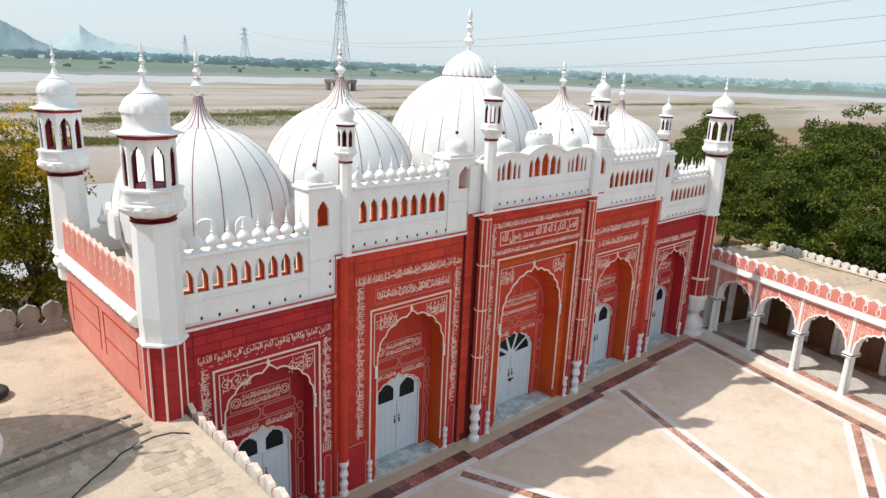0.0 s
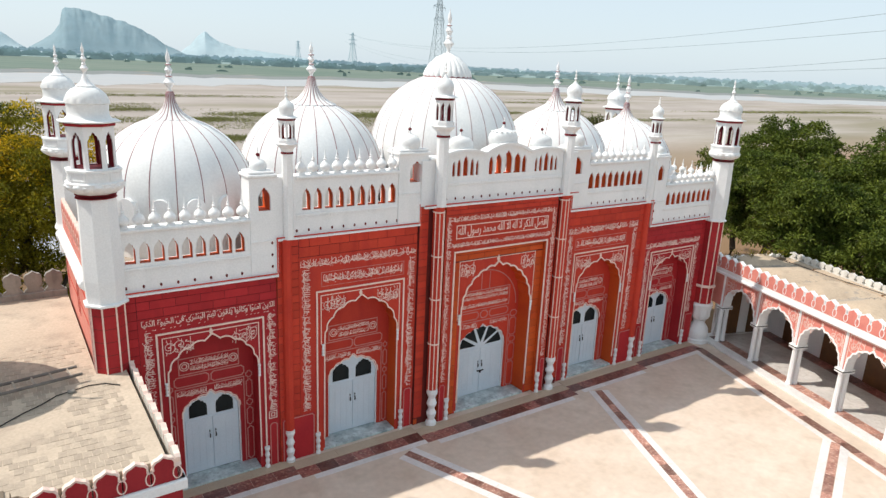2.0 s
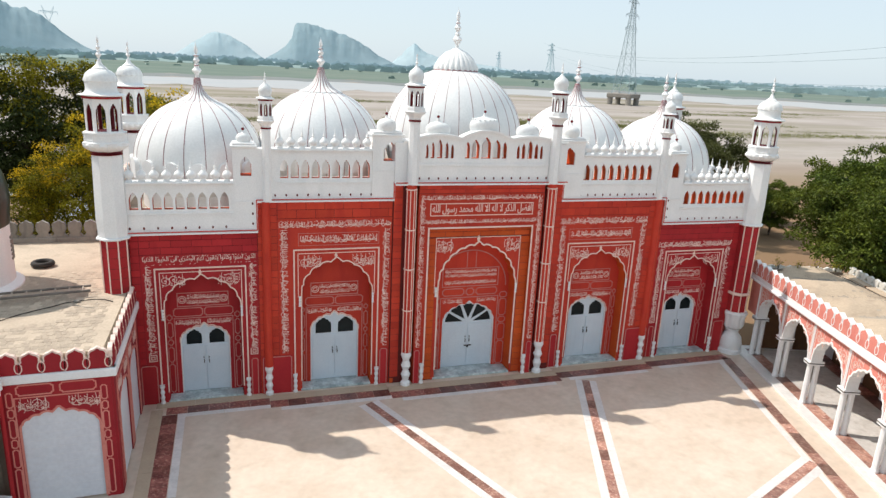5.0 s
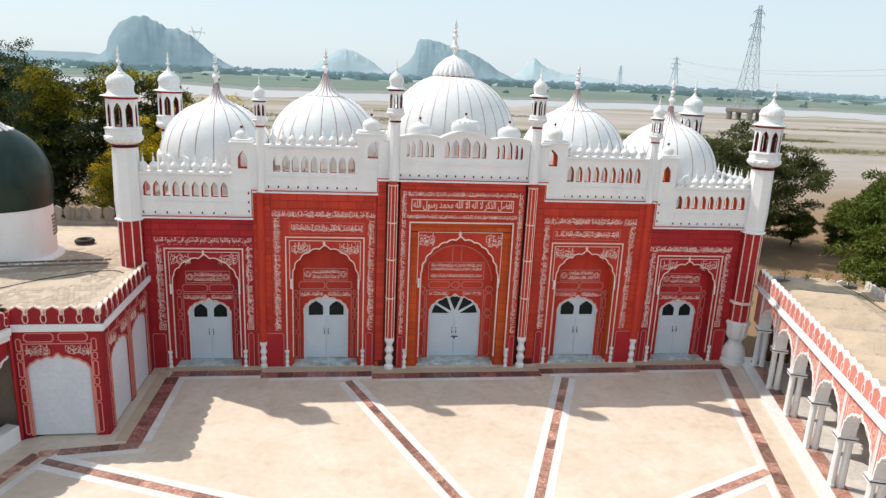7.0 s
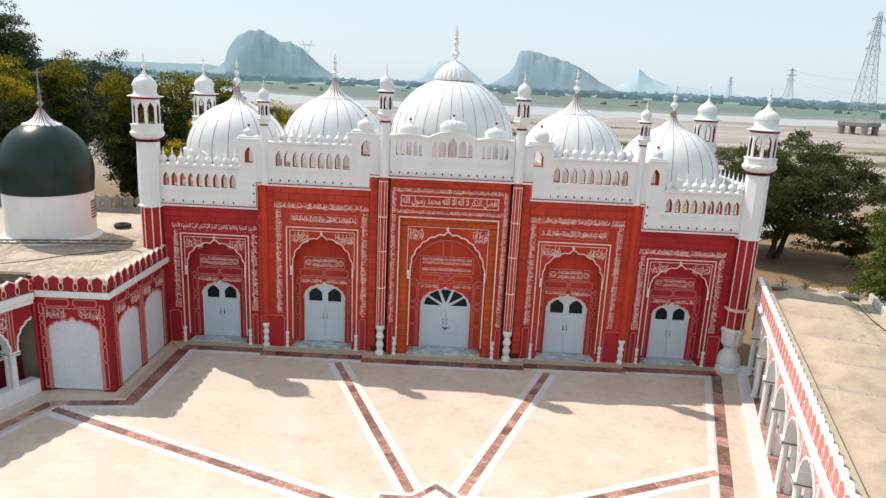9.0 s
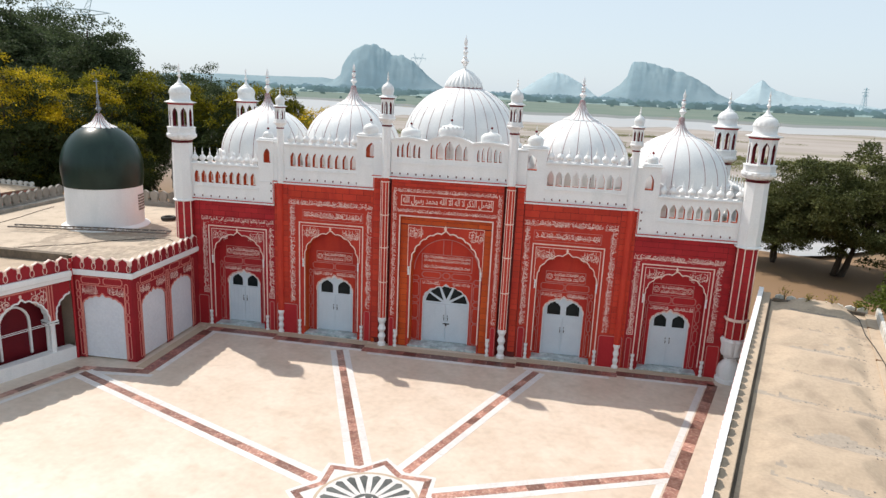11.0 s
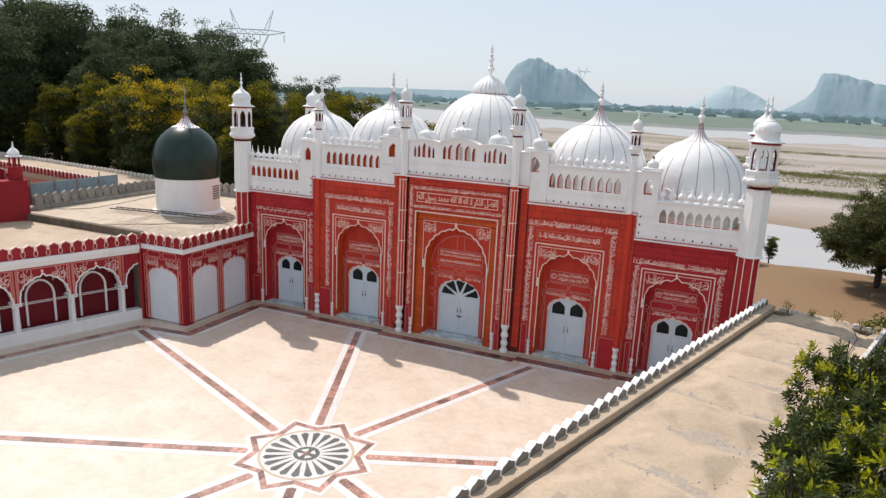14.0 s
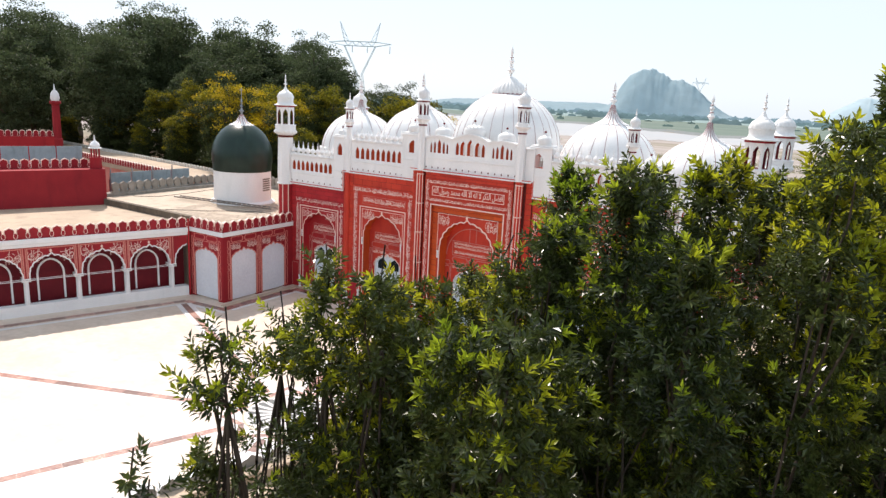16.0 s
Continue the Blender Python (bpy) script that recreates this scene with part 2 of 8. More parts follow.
def box(bm, x0, y0, z0, x1, y1, z1, mi=0, bevel=0.0):
    v = [bm.verts.new(p) for p in ((x0, y0, z0), (x1, y0, z0), (x1, y1, z0), (x0, y1, z0), (x0, y0, z1), (x1, y0, z1), (x1, y1, z1), (x0, y1, z1))]
    fs = [bm.faces.new([v[i] for i in q]) for q in ((0, 3, 2, 1), (4, 5, 6, 7), (0, 1, 5, 4), (1, 2, 6, 5), (2, 3, 7, 6), (3, 0, 4, 7))]
    for f in fs:
        f.material_index = mi
    if bevel:
        bmesh.ops.bevel(bm, geom=list({e for f in fs for e in f.edges}), offset=bevel, segments=1, affect="EDGES", material=-1)


def lathe(bm, prof, seg=24, x=0.0, y=0.0, turn=0.0, flute=0.0, lobes=0, mi=0):
    """Turns a profile of (radius, height) round an upright axis; lobes give a fluted skin."""
    rings = []
    for r, z in prof:
        ring = []
        for k in range(seg):
            a = turn + 2 * math.pi * k / seg
            s = 1 + (flute * (abs(math.cos(lobes * a / 2)) - 0.6) if lobes else 0)
            ring.append(bm.verts.new((x + r * s * math.cos(a), y + r * s * math.sin(a), z)))
        rings.append(ring)
    for p, q in zip(rings, rings[1:]):
        for k in range(seg):
            bm.faces.new((p[k], p[(k + 1) % seg], q[(k + 1) % seg], q[k])).material_index = mi
    bm.faces.new(list(reversed(rings[0]))).material_index = mi
    bm.faces.new(rings[-1]).material_index = mi


def strip(bm, low, high, y0, y1, mi=0):
    """A wall piece between two lines of (x, z) with the same x's, from y0 to y1 in depth."""
    n = len(low)
    fl, fh = [bm.verts.new((x, y0, z)) for x, z in low], [bm.verts.new((x, y0, z)) for x, z in high]
    bl, bh = [bm.verts.new((x, y1, z)) for x, z in low], [bm.verts.new((x, y1, z)) for x, z in high]
    for i in range(n - 1):
        for q in ((fl[i], fl[i + 1], fh[i + 1], fh[i]), (bl[i + 1], bl[i], bh[i], bh[i + 1]),
                  (fl[i], bl[i], bl[i + 1], fl[i + 1]), (fh[i], fh[i + 1], bh[i + 1], bh[i])):
            bm.faces.new(q).material_index = mi
    bm.faces.new((fl[0], fh[0], bh[0], bl[0])).material_index = mi
    bm.faces.new((fl[-1], bl[-1], bh[-1], fh[-1])).material_index = mi


def plate(bm, pts, y0, y1, mi=0):
    """A flat plate with an outline of (x, z), from y0 (front) to y1."""
    f = [bm.verts.new((x, y0, z)) for x, z in pts]
    b = [bm.verts.new((x, y1, z)) for x, z in pts]
    bm.faces.new(f).material_index = mi
    bm.faces.new(list(reversed(b))).material_index = mi
    for i in range(len(pts)):
        j = (i + 1) % len(pts)
        bm.faces.new((f[i], b[i], b[j], f[j])).material_index = mi


def ribbon(bm, pts, w, y0, y1, closed=False, mi=0):
    """A raised line along points of (x, z), w wide, from y0 (front) to y1."""
    n = len(pts)
    sides = []
    for i, (x, z) in enumerate(pts):
        p = pts[i - 1] if i or closed else pts[i]
        q = pts[(i + 1) % n] if i < n - 1 or closed else pts[i]
        d1, d2 = Vector((x - p[0], z - p[1])), Vector((q[0] - x, q[1] - z))
        d1 = d1.normalized() if d1.length > 1e-6 else d2.normalized()
        d2 = d2.normalized() if d2.length > 1e-6 else d1
        nn = Vector((-d1.y - d2.y, d1.x + d2.x))
        nn = nn.normalized() if nn.length > 1e-4 else Vector((-d1.y, d1.x))
        k = min(1.8, 1 / max(0.3, nn.dot(Vector((-d1.y, d1.x))))) * w / 2
        sides.append(((x + nn.x * k, z + nn.y * k), (x - nn.x * k, z - nn.y * k)))
    vs = [[bm.verts.new((a[0], y0, a[1])), bm.verts.new((b[0], y0, b[1])), bm.verts.new((b[0], y1, b[1])), bm.verts.new((a[0], y1, a[1]))] for a, b in sides]
    for i in range(n if closed else n - 1):
        p, q = vs[i], vs[(i + 1) % n]
        for k in range(3):
            bm.faces.new((p[k], p[k + 1], q[k + 1], q[k])).material_index = mi
        bm.faces.new((p[3], p[0], q[0], q[3])).material_index = mi


def frame_line(bm, x0, z0, x1, z1, w, y0, y1, foot=True):
    """A rectangular line; without foot it stays open below."""
    p = [(x0, z0), (x0, z1), (x1, z1), (x1, z0)]
    ribbon(bm, p, w, y0, y1, closed=foot)


def cartouche(x0, z0, x1, z1, c):
    """The outline of a panel with nipped corners."""
    return [(x0 + c, z0), (x1 - c, z0), (x1 - c * 0.7, z0 + c * 0.7), (x1, z0 + c), (x1, z1 - c), (x1 - c * 0.7, z1 - c * 0.7), (x1 - c, z1),
            (x0 + c, z1), (x0 + c * 0.7, z1 - c * 0.7), (x0, z1 - c), (x0, z0 + c), (x0 + c * 0.7, z0 + c * 0.7)]


def foil_arch(cx, a, zs, za, lobes=9, bulge=0.3, seg=7, ogee=0.07):
    """The line of a cusped arch from left to right: half width a, springing zs, apex za."""
    h = za - ogee - zs
    cusp = [(-0.96 * a * math.cos(math.pi * k / lobes), 0.97 * h * max(0.0, math.sin(math.pi * k / lobes)) ** 0.9) for k in range(lobes + 1)]
    out = []
    for k in range(lobes):
        (xa, za_), (xb, zb_) = cusp[k], cusp[k + 1]
        dx, dz = xb - xa, zb_ - za_
        ln = math.hypot(dx, dz)
        mid = k == lobes // 2
        for s in range(seg):
            u = s / seg
            o = bulge * ln * max(0.0, math.sin(math.pi * u)) ** 0.8 * 0.6
            z = za_ + dz * u + dx / ln * o
            if mid:
                z += (ogee + 0.02) * (1 - abs(2 * u - 1)) ** 1.6
            out.append((xa + dx * u - dz / ln * o, z))
    out.append(cusp[-1])
    res, last = [], -1e9
    for x, z in out:
        x = max(last + 0.002, max(-a, min(a, x)))
        res.append((cx + x, zs + max(0.0, z)))
        last = x
    return res


def small_arch(cx, a, zs, za):
    """The line of a small pointed and notched arch."""
    h = za - zs
    return [(cx + a * x, zs + h * z) for x, z in ((-1, 0), (-0.9, 0.35), (-0.72, 0.42), (-0.6, 0.68), (-0.35, 0.74), (-0.2, 0.92), (0, 1),
                                                 (0.2, 0.92), (0.35, 0.74), (0.6, 0.68), (0.72, 0.42), (0.9, 0.35), (1, 0))]


def pierced(bm, x0, x1, z0, top, y0, y1, holes, mi=0):
    """A wall with arched holes: each a sill height and the line of its arch. top: a height, or a function of x."""
    tz = top if callable(top) else (lambda x: top)

    def pier(a, b):
        n = max(2, int((b - a) / 0.12) + 1) if callable(top) else 2
        xs = [a + (b - a) * i / (n - 1) for i in range(n)]
        strip(bm, [(x, z0) for x in xs], [(x, tz(x)) for x in xs], y0, y1, mi)
    at = x0
    for sill, line in sorted(holes, key=lambda q: q[1][0][0]):
        a, b = line[0][0], line[-1][0]
        if a - at > 1e-3:
            pier(at, a)
        if sill > z0 + 1e-4:
            strip(bm, [(a, z0), (b, z0)], [(a, sill), (b, sill)], y0, y1, mi)
        strip(bm, line, [(x, tz(x)) for x, z in line], y0, y1, mi)
        at = b
    if x1 - at > 1e-3:
        pier(at, x1)
    bmesh.ops.remove_doubles(bm, verts=bm.verts, dist=0.0004)


def letter_part(bm, parent, label=""):
    """Fine lettering, joined as one part."""
    return tagged(part("lettering", bm, SCRIPT, parent, label), kind="stuff")


def line_part(pts, w, y0, y1, material, parent, name="panel_line", closed=True):
    bm = bmesh.new()
    ribbon(bm, pts, w, y0, y1, closed=closed)
    return part(name, bm, material, parent)


def stroke_field(bm, x0, z0, x1, z1, y, size, rng, fill=1.0):
    """Rows of crowded pen strokes (stems, bowls, hooks and dots on a wavering base line), in place of lettering too small to read."""
    upright = z1 - z0 > 1.6 * (x1 - x0)
    long, short = (z1 - z0, x1 - x0) if upright else (x1 - x0, z1 - z0)
    rows = max(1, round(short / (size * 1.25)))
    h = short / rows

    def put(pts, w):
        q = []
        for u, v in pts:
            u, v = min(long, max(0.0, u)), min(short, max(0.0, v))
            q.append((x0 + v, z1 - u) if upright else (x0 + u, z0 + v))
        ribbon(bm, q, w, y - rng.uniform(0.0, 0.002), y + 0.006)
    for r in range(rows):
        low = r * h
        u = 0.0
        while u < long - 0.1 * h:
            end = min(long, u + h * rng.uniform(1.0, 2.4))
            base = low + h * rng.uniform(0.26, 0.40)
            pts = []
            while u < end:
                pts.append((u, base + h * rng.uniform(-0.09, 0.10)))
                if rng.random() < 0.58 * fill:
                    lean, top = h * rng.uniform(-0.04, 0.12), low + h * rng.uniform(0.80, 0.98)
                    put([(u, base - 0.05 * h), (u + 0.2 * lean, (base + top) / 2), (u + lean, top)], h * 0.058)
                if rng.random() < 0.60 * fill:
                    w, v, dip = h * rng.uniform(0.40, 0.85), low + h * rng.uniform(0.30, 0.60), h * rng.uniform(0.18, 0.32)
                    put([(u + w * k / 6, v - dip * math.sin(math.pi * k / 6) + 0.10 * h * k / 6) for k in range(7)], h * 0.056)
                if rng.random() < 0.55:
                    w, v, s = h * rng.uniform(0.16, 0.30), low + h * rng.uniform(0.50, 0.85), rng.choice((-1, 1))
                    put([(u, v), (u + 0.35 * w, v + s * 0.13 * h), (u + 0.8 * w, v + s * 0.05 * h), (u + w, v - s * 0.09 * h)], h * 0.046)
                if rng.random() < 0.55:
                    v = low + h * rng.choice((0.08, 0.16, 0.66, 0.78, 0.90))
                    put([(u + h * 0.04, v), (u + h * 0.11, v + h * 0.05)], h * 0.075)
                u += h * rng.uniform(0.14, 0.23)
            if len(pts) > 1:
                put(pts, h * 0.060)
            u += h * 0.05


def sweep_field(bm, x0, z0, x1, z1, y, rng):
    """A knot of interlaced scrolls, stems and leaves, in place of ornamental lettering."""
    w, h = x1 - x0, z1 - z0

    def put(pts, wd):
        ribbon(bm, [(min(x1, max(x0, px)), min(z1, max(z0, pz))) for px, pz in pts], wd, y - rng.uniform(0.0, 0.002), y + 0.006)
    n = max(2, round(w / h * 2.4))
    for i in range(n):
        cx, cz = x0 + w * (i + 0.5) / n + rng.uniform(-0.05, 0.05) * w, z0 + h * rng.uniform(0.38, 0.62)
        r, turn, way = h * rng.uniform(0.26, 0.38), rng.uniform(0, 6.28), rng.choice((-1, 1))
        put([(cx + r * (1 - 0.055 * k) * math.cos(turn + way * k * 0.55), cz + r * (1 - 0.055 * k) * math.sin(turn + way * k * 0.55)) for k in range(15)], h * 0.034)
        for k in range(5):
            t = turn + way * k * 1.25
            a, b = r * rng.uniform(0.8, 1.0), r * rng.uniform(1.15, 1.55)
            put([(cx + a * math.cos(t), cz + a * math.sin(t)), (cx + (a + b) / 2 * math.cos(t + 0.16), cz + (a + b) / 2 * math.sin(t + 0.16)), (cx + b * math.cos(t + 0.10), cz + b * math.sin(t + 0.10))], h * 0.036)
        put([(cx - 0.06 * h, cz), (cx + 0.06 * h, cz + 0.03 * h)], h * 0.07)
    for i in range(n):
        a = x0 + w * (i + rng.uniform(0.2, 0.8)) / n
        put([(a, z0 + h * rng.uniform(0.05, 0.25)), (a + h * 0.03, z0 + h * 0.55), (a + h * rng.uniform(-0.04, 0.10), z1 - h * rng.uniform(0.0, 0.1))], h * 0.032)
    for i in range(n):
        a = x0 + w * (i + rng.uniform(0.0, 0.3)) / n
        b = min(x1, a + w * rng.uniform(0.35, 0.6))
        base, dip = z0 + h * rng.uniform(0.25, 0.45), h * rng.uniform(0.14, 0.24)
        put([(a + (b - a) * t / 6, base - dip * math.sin(math.pi * t / 6) + h * 0.12 * t / 6) for t in range(7)], h * 0.034)


# ---- the mosque ----
mosque = thing("mosque", "red and white mosque with five white domes by a marble courtyard", "mosque")
MID = -0.06          # the middle axis


class Side:
    """Maps the left half's numbers to either half."""

    def __init__(self, right):
        self.right, self.dz = right, -0.1 if right else 0.0

    def x(self, v):
        return 2 * MID - v if self.right else v

    def span(self, a, b):
        p, q = self.x(a), self.x(b)
        return min(p, q), max(p, q)


LEFT, RIGHT = Side(False), Side(True)


def blocks(wall, x0, z0, x1, z1, y, rng, proto, course=0.215, length=0.56):
    """Painted ashlar: thin blocks with dark joints between, each a piece of the wall."""
    rows = max(1, round((z1 - z0) / course))
    h = (z1 - z0) / rows
    for r in range(rows):
        xs = [x0]
        at = x0 + length * (0.5 if r % 2 else 1.0)
        while at < x1 - 0.12:
            xs.append(at)
            at += length
        xs.append(x1)
        for a, b in zip(xs, xs[1:]):
            w = b - a - 0.014
            if w > 0.05:
                again(proto, Matrix.LocRotScale(((a + b) / 2, y - rng.uniform(0.0, 0.002), z0 + (r + 0.5) * h), None, (w, 1, h - 0.014)), wall)


def block_proto(material):
    bm = bmesh.new()
    box(bm, -0.5, -0.012, -0.5, 0.5, 0.0, 0.5)
    ob = part("block", bm, material)
    return ob


def baluster(bm, x, y, z0, z1, r):
    h = z1 - z0
    lathe(bm, [(r, z0), (r, z0 + 0.1 * h), (0.6 * r, z0 + 0.16 * h), (0.95 * r, z0 + 0.34 * h), (0.55 * r, z0 + 0.47 * h), (0.98 * r, z0 + 0.6 * h),
               (0.62 * r, z0 + 0.76 * h), (0.9 * r, z0 + 0.86 * h), (1.05 * r, z0 + 0.9 * h), (1.0 * r, z1)], 14, x, y)


def door_set(cx, y, w, zs, za, z0, fan):
    """A double door with an arched head, glazed above."""
    bm = bmesh.new()
    line = foil_arch(cx, w / 2, zs, za, 9, 0.3)
    strip(bm, [(x, z0) for x, z in line], line, y, y + 0.05)
    door = part("door", bm, DOOR, mosque, "pale blue wooden double door with dark glazed arched head")
    mid = line[len(line) // 2][0]
    ft = zs - 0.02 if fan else zs - 0.12
    # leaves
    for s in (-1, 1):
        bm = bmesh.new()
        a, b = sorted((mid + s * 0.012, mid + s * (w / 2 - 0.07)))
        box(bm, a, y - 0.025, z0 + 0.02, b, y, ft, bevel=0.006)
        for i in range(1, 4):
            xx = a + (b - a) * i / 4
            box(bm, xx - 0.006, y - 0.031, z0 + 0.12, xx + 0.006, y - 0.025, ft - 0.1)
        leaf = part("leaf", bm, DOOR, door)
        bm = bmesh.new()
        hx = mid + s * 0.075
        ribbon(bm, [(hx, 1.0), (hx + 0.012, 1.06), (hx, 1.13)], 0.02, y - 0.06, y - 0.025)
        ribbon(bm, [(hx, 1.17), (hx, 1.22)], 0.024, y - 0.05, y - 0.025)
        part("handle", bm, METAL, leaf, "black iron pull handle")
    if fan:
        bm = bmesh.new()
        ribbon(bm, [(mid - 0.1, 0.86), (mid + 0.16, 0.86)], 0.03, y - 0.06, y - 0.025)
        ribbon(bm, [(mid + 0.02, 0.78), (mid + 0.03, 0.86)], 0.05, y - 0.06, y - 0.025)
        part("bolt", bm, METAL, door, "black iron sliding bolt")
        c = zs + 0.0
        for k in range(5):
            t0, t1 = math.pi * (k + 0.09) / 5, math.pi * (k + 0.91) / 5
            rx, rz = w / 2 - 0.14, (za - zs) - 0.14
            pts = [(mid + 0.2 * math.cos((t0 + t1) / 2), c + 0.16 * math.sin((t0 + t1) / 2) + 0.01)]
            for i in range(6):
                t = t0 + (t1 - t0) * i / 5
                pts.append((mid + rx * math.cos(t), c + 0.03 + rz * math.sin(t) * (1 + 0.06 * (i in (1, 4)))))
            bm = bmesh.new()
            plate(bm, pts, y - 0.012, y)
            part("pane", bm, GLASS, door, "dark fanlight pane")
    else:
        for s in (-1, 1):
            a, b = sorted((mid + s * 0.11, mid + s * (w / 2 - 0.18)))
            h0, h1 = zs - 0.07, zs + (za - zs) * 0.70
            m = small_arch((a + b) / 2, (b - a) / 2, h0 + (h1 - h0) * 0.55, h1)
            bm = bmesh.new()
            strip(bm, [(x, h0) for x, z in m], m, y - 0.012, y)
            part("pane", bm, GLASS, door, "dark glass pane")
    bm = bmesh.new()
    ribbon(bm, [(line[0][0], z0)] + line + [(line[-1][0], z0)], 0.05, y - 0.06, y)
    part("door_frame", bm, WHITE, door, "white cusped door frame")


rng = random.Random(7)
PROTO = {}


def painted_reveals(ob):
    """Gives all faces that do not look to the front or back the second paint."""
    for f in ob.data.polygons:
        f.material_index = 1 if abs(f.normal.y) < 0.5 else 0


def bay(side, xa, xb, y, z_top, cx, a, zs, za, fr, tx, dw, dzs, dza, paint, band_low, second):
    """One bay of the front: wall with an arched niche, its painted frames, lettering and door."""
    X, dz = side.x, side.dz
    x0, x1 = side.span(xa, xb)
    c = X(cx)
    zt, za = z_top + dz, za + dz
    back = 0.42
    line = foil_arch(c, a, zs, za, 9, 0.3)
    bm = bmesh.new()
    pierced(bm, x0, x1, 0.0, zt, y, back, [(0.0, line)])
    # orange reveal paint, which also stands for the warm bounce off the floor
    wall = part("bay_wall", bm, [JOINT if paint is BRICK else DARK_RED, ORANGE if paint is BRICK else RED], mosque, "red painted bay wall with a cusped arched niche")
    painted_reveals(wall)
    fx0, fx1 = side.span(*fr[:2])
    fz = fr[2] + dz
    tx0, tx1 = side.span(*tx[:2])
    tz = tx[2] + dz
    # plain red field behind frames and lettering
    bm = bmesh.new()
    pierced(bm, tx0 - 0.03, tx1 + 0.03, 0.0, tz + 0.04, y - 0.012, y, [(0.0, line)])
    ground = RED if second is None else RUST
    part("painted_field", bm, ground, wall)
    # painted blocks round the field
    key = paint.name
    if key not in PROTO:
        PROTO[key] = block_proto(paint)
        proto = PROTO[key]
        proto.parent = wall
        proto.matrix_basis = Matrix.LocRotScale(((x0 + tx0) / 2, y + 0.001, 0.3), None, (max(0.05, tx0 - 0.06 - x0), 1, 0.18))
    proto = PROTO[key]
    if tx0 - 0.04 - x0 > 0.08:
        blocks(wall, x0 + 0.004, 0.02, tx0 - 0.034, zt, y, rng, proto)
    if x1 - tx1 - 0.04 > 0.08:
        blocks(wall, tx1 + 0.034, 0.02, x1 - 0.004, zt, y, rng, proto)
    blocks(wall, tx0 - 0.03, tz + 0.05, tx1 + 0.03, zt, y, rng, proto)
    yf = y - 0.012
    # white frame, inner line, arch edge
    bm = bmesh.new()
    frame_line(bm, fx0, 0.45, fx1, fz, 0.040, yf - 0.03, yf, foot=False)
    part("frame_moulding", bm, LINE, wall, "cream painted rectangular frame moulding")
    bm = bmesh.new()
    frame_line(bm, fx0 + 0.12, zs + 0.05, fx1 - 0.12, fz - 0.12, 0.022, yf - 0.008, yf, foot=False)
    part("inner_line", bm, LINE, wall)
    bm = bmesh.new()
    ribbon(bm, [(line[0][0] - 0.01, 0.35)] + line + [(line[-1][0] + 0.01, 0.35)], 0.034, yf - 0.02, yf)
    part("arch_edge", bm, LINE, wall, "cream cusped arch edge")
    bm = bmesh.new()
    apex = max(line, key=lambda p: p[1])
    for k, (r, h) in enumerate(((0.040, 0.035), (0.052, 0.075), (0.034, 0.12), (0.014, 0.16))):
        plate(bm, [(apex[0] + r * math.cos(t * math.pi / 3), apex[1] + h + r * 0.8 * math.sin(t * math.pi / 3)) for t in range(6)], yf - 0.014 - 0.002 * k, yf)
    part("apex_flower", bm, LINE, wall)
    for s in (-1, 1):
        bm = bmesh.new()
        baluster(bm, c + s * (a + 0.01), yf - 0.035, zs - 0.26, zs + 0.06, 0.038)
        part("bracket", bm, WHITE, wall, "small white bracket at the arch springing")
        bm = bmesh.new()
        baluster(bm, fx0 if s < 0 else fx1, yf - 0.04, 0.0, 0.62, 0.07)
        part("foot_baluster", bm, WHITE, wall, "small white turned foot")
        # spandrel lettering
        bm = bmesh.new()
        sx0, sx1 = (fx0 + 0.2, fx0 + 0.2 + a * 0.42) if s < 0 else (fx1 - 0.2 - a * 0.42, fx1 - 0.2)
        sweep_field(bm, sx0 - (0.03 if s < 0 else 0.14), fz - 0.60, sx1 + (0.14 if s < 0 else 0.03), fz - 0.16, yf - 0.007, rng)
        letter_part(bm, wall)
    # lettering round the frame
    bw = 0.29
    worded = side is LEFT and second is None
    for nm, (q0, r0, q1, r1) in (("top", (tx0, tz - bw, tx1, tz)), ("a", (tx0, band_low, tx0 + bw, tz - bw)), ("b", (tx1 - bw, band_low, tx1, tz - bw))):
        bm = bmesh.new()
        if worded and nm == "top":                      # the readable line fills this band; only its vowel marks stand here
            for k in range(70):
                mx, mz = q0 + 0.06 + (q1 - q0 - 0.12) * (k + rng.uniform(0, 0.8)) / 70, rng.choice((r1 - 0.035, r1 - 0.02, r0 + 0.03))
                ribbon(bm, [(mx, mz), (mx + rng.uniform(0.02, 0.045), mz + 0.016)], 0.012, yf - 0.006, yf)
            letter_part(bm, wall, "ivory vowel marks round a line of lettering")
            continue
        stroke_field(bm, q0 + 0.015, r0 + 0.015, q1 - 0.015, r1 - 0.015, yf - 0.006, 0.18, rng, 1.0)
        letter_part(bm, wall, "band of painted ivory lettering")
    if second:
        bm = bmesh.new()
        sa, sb = side.span(*second[:2])
        stroke_field(bm, sa, second[2] + dz, sb, second[3] + dz, yf - 0.006, 0.21, rng, 1.1)
        letter_part(bm, wall)
        bm = bmesh.new()
        frame_line(bm, sa - 0.06, second[2] + dz - 0.05, sb + 0.06, second[3] + dz + 0.05, 0.014, yf - 0.005, yf)
        part("thin_line", bm, OUTLINE, wall)
    else:
        for s in (tx0 + bw / 2, tx1 - bw / 2):
            bm = bmesh.new()
            for q in (0.10, 0.045):
                frame_line(bm, s - q, band_low - 0.13 - q, s + q, band_low - 0.13 + q, 0.024, yf - 0.006, yf)
            part("square_knot", bm, SCRIPT, wall, "ivory square knot")
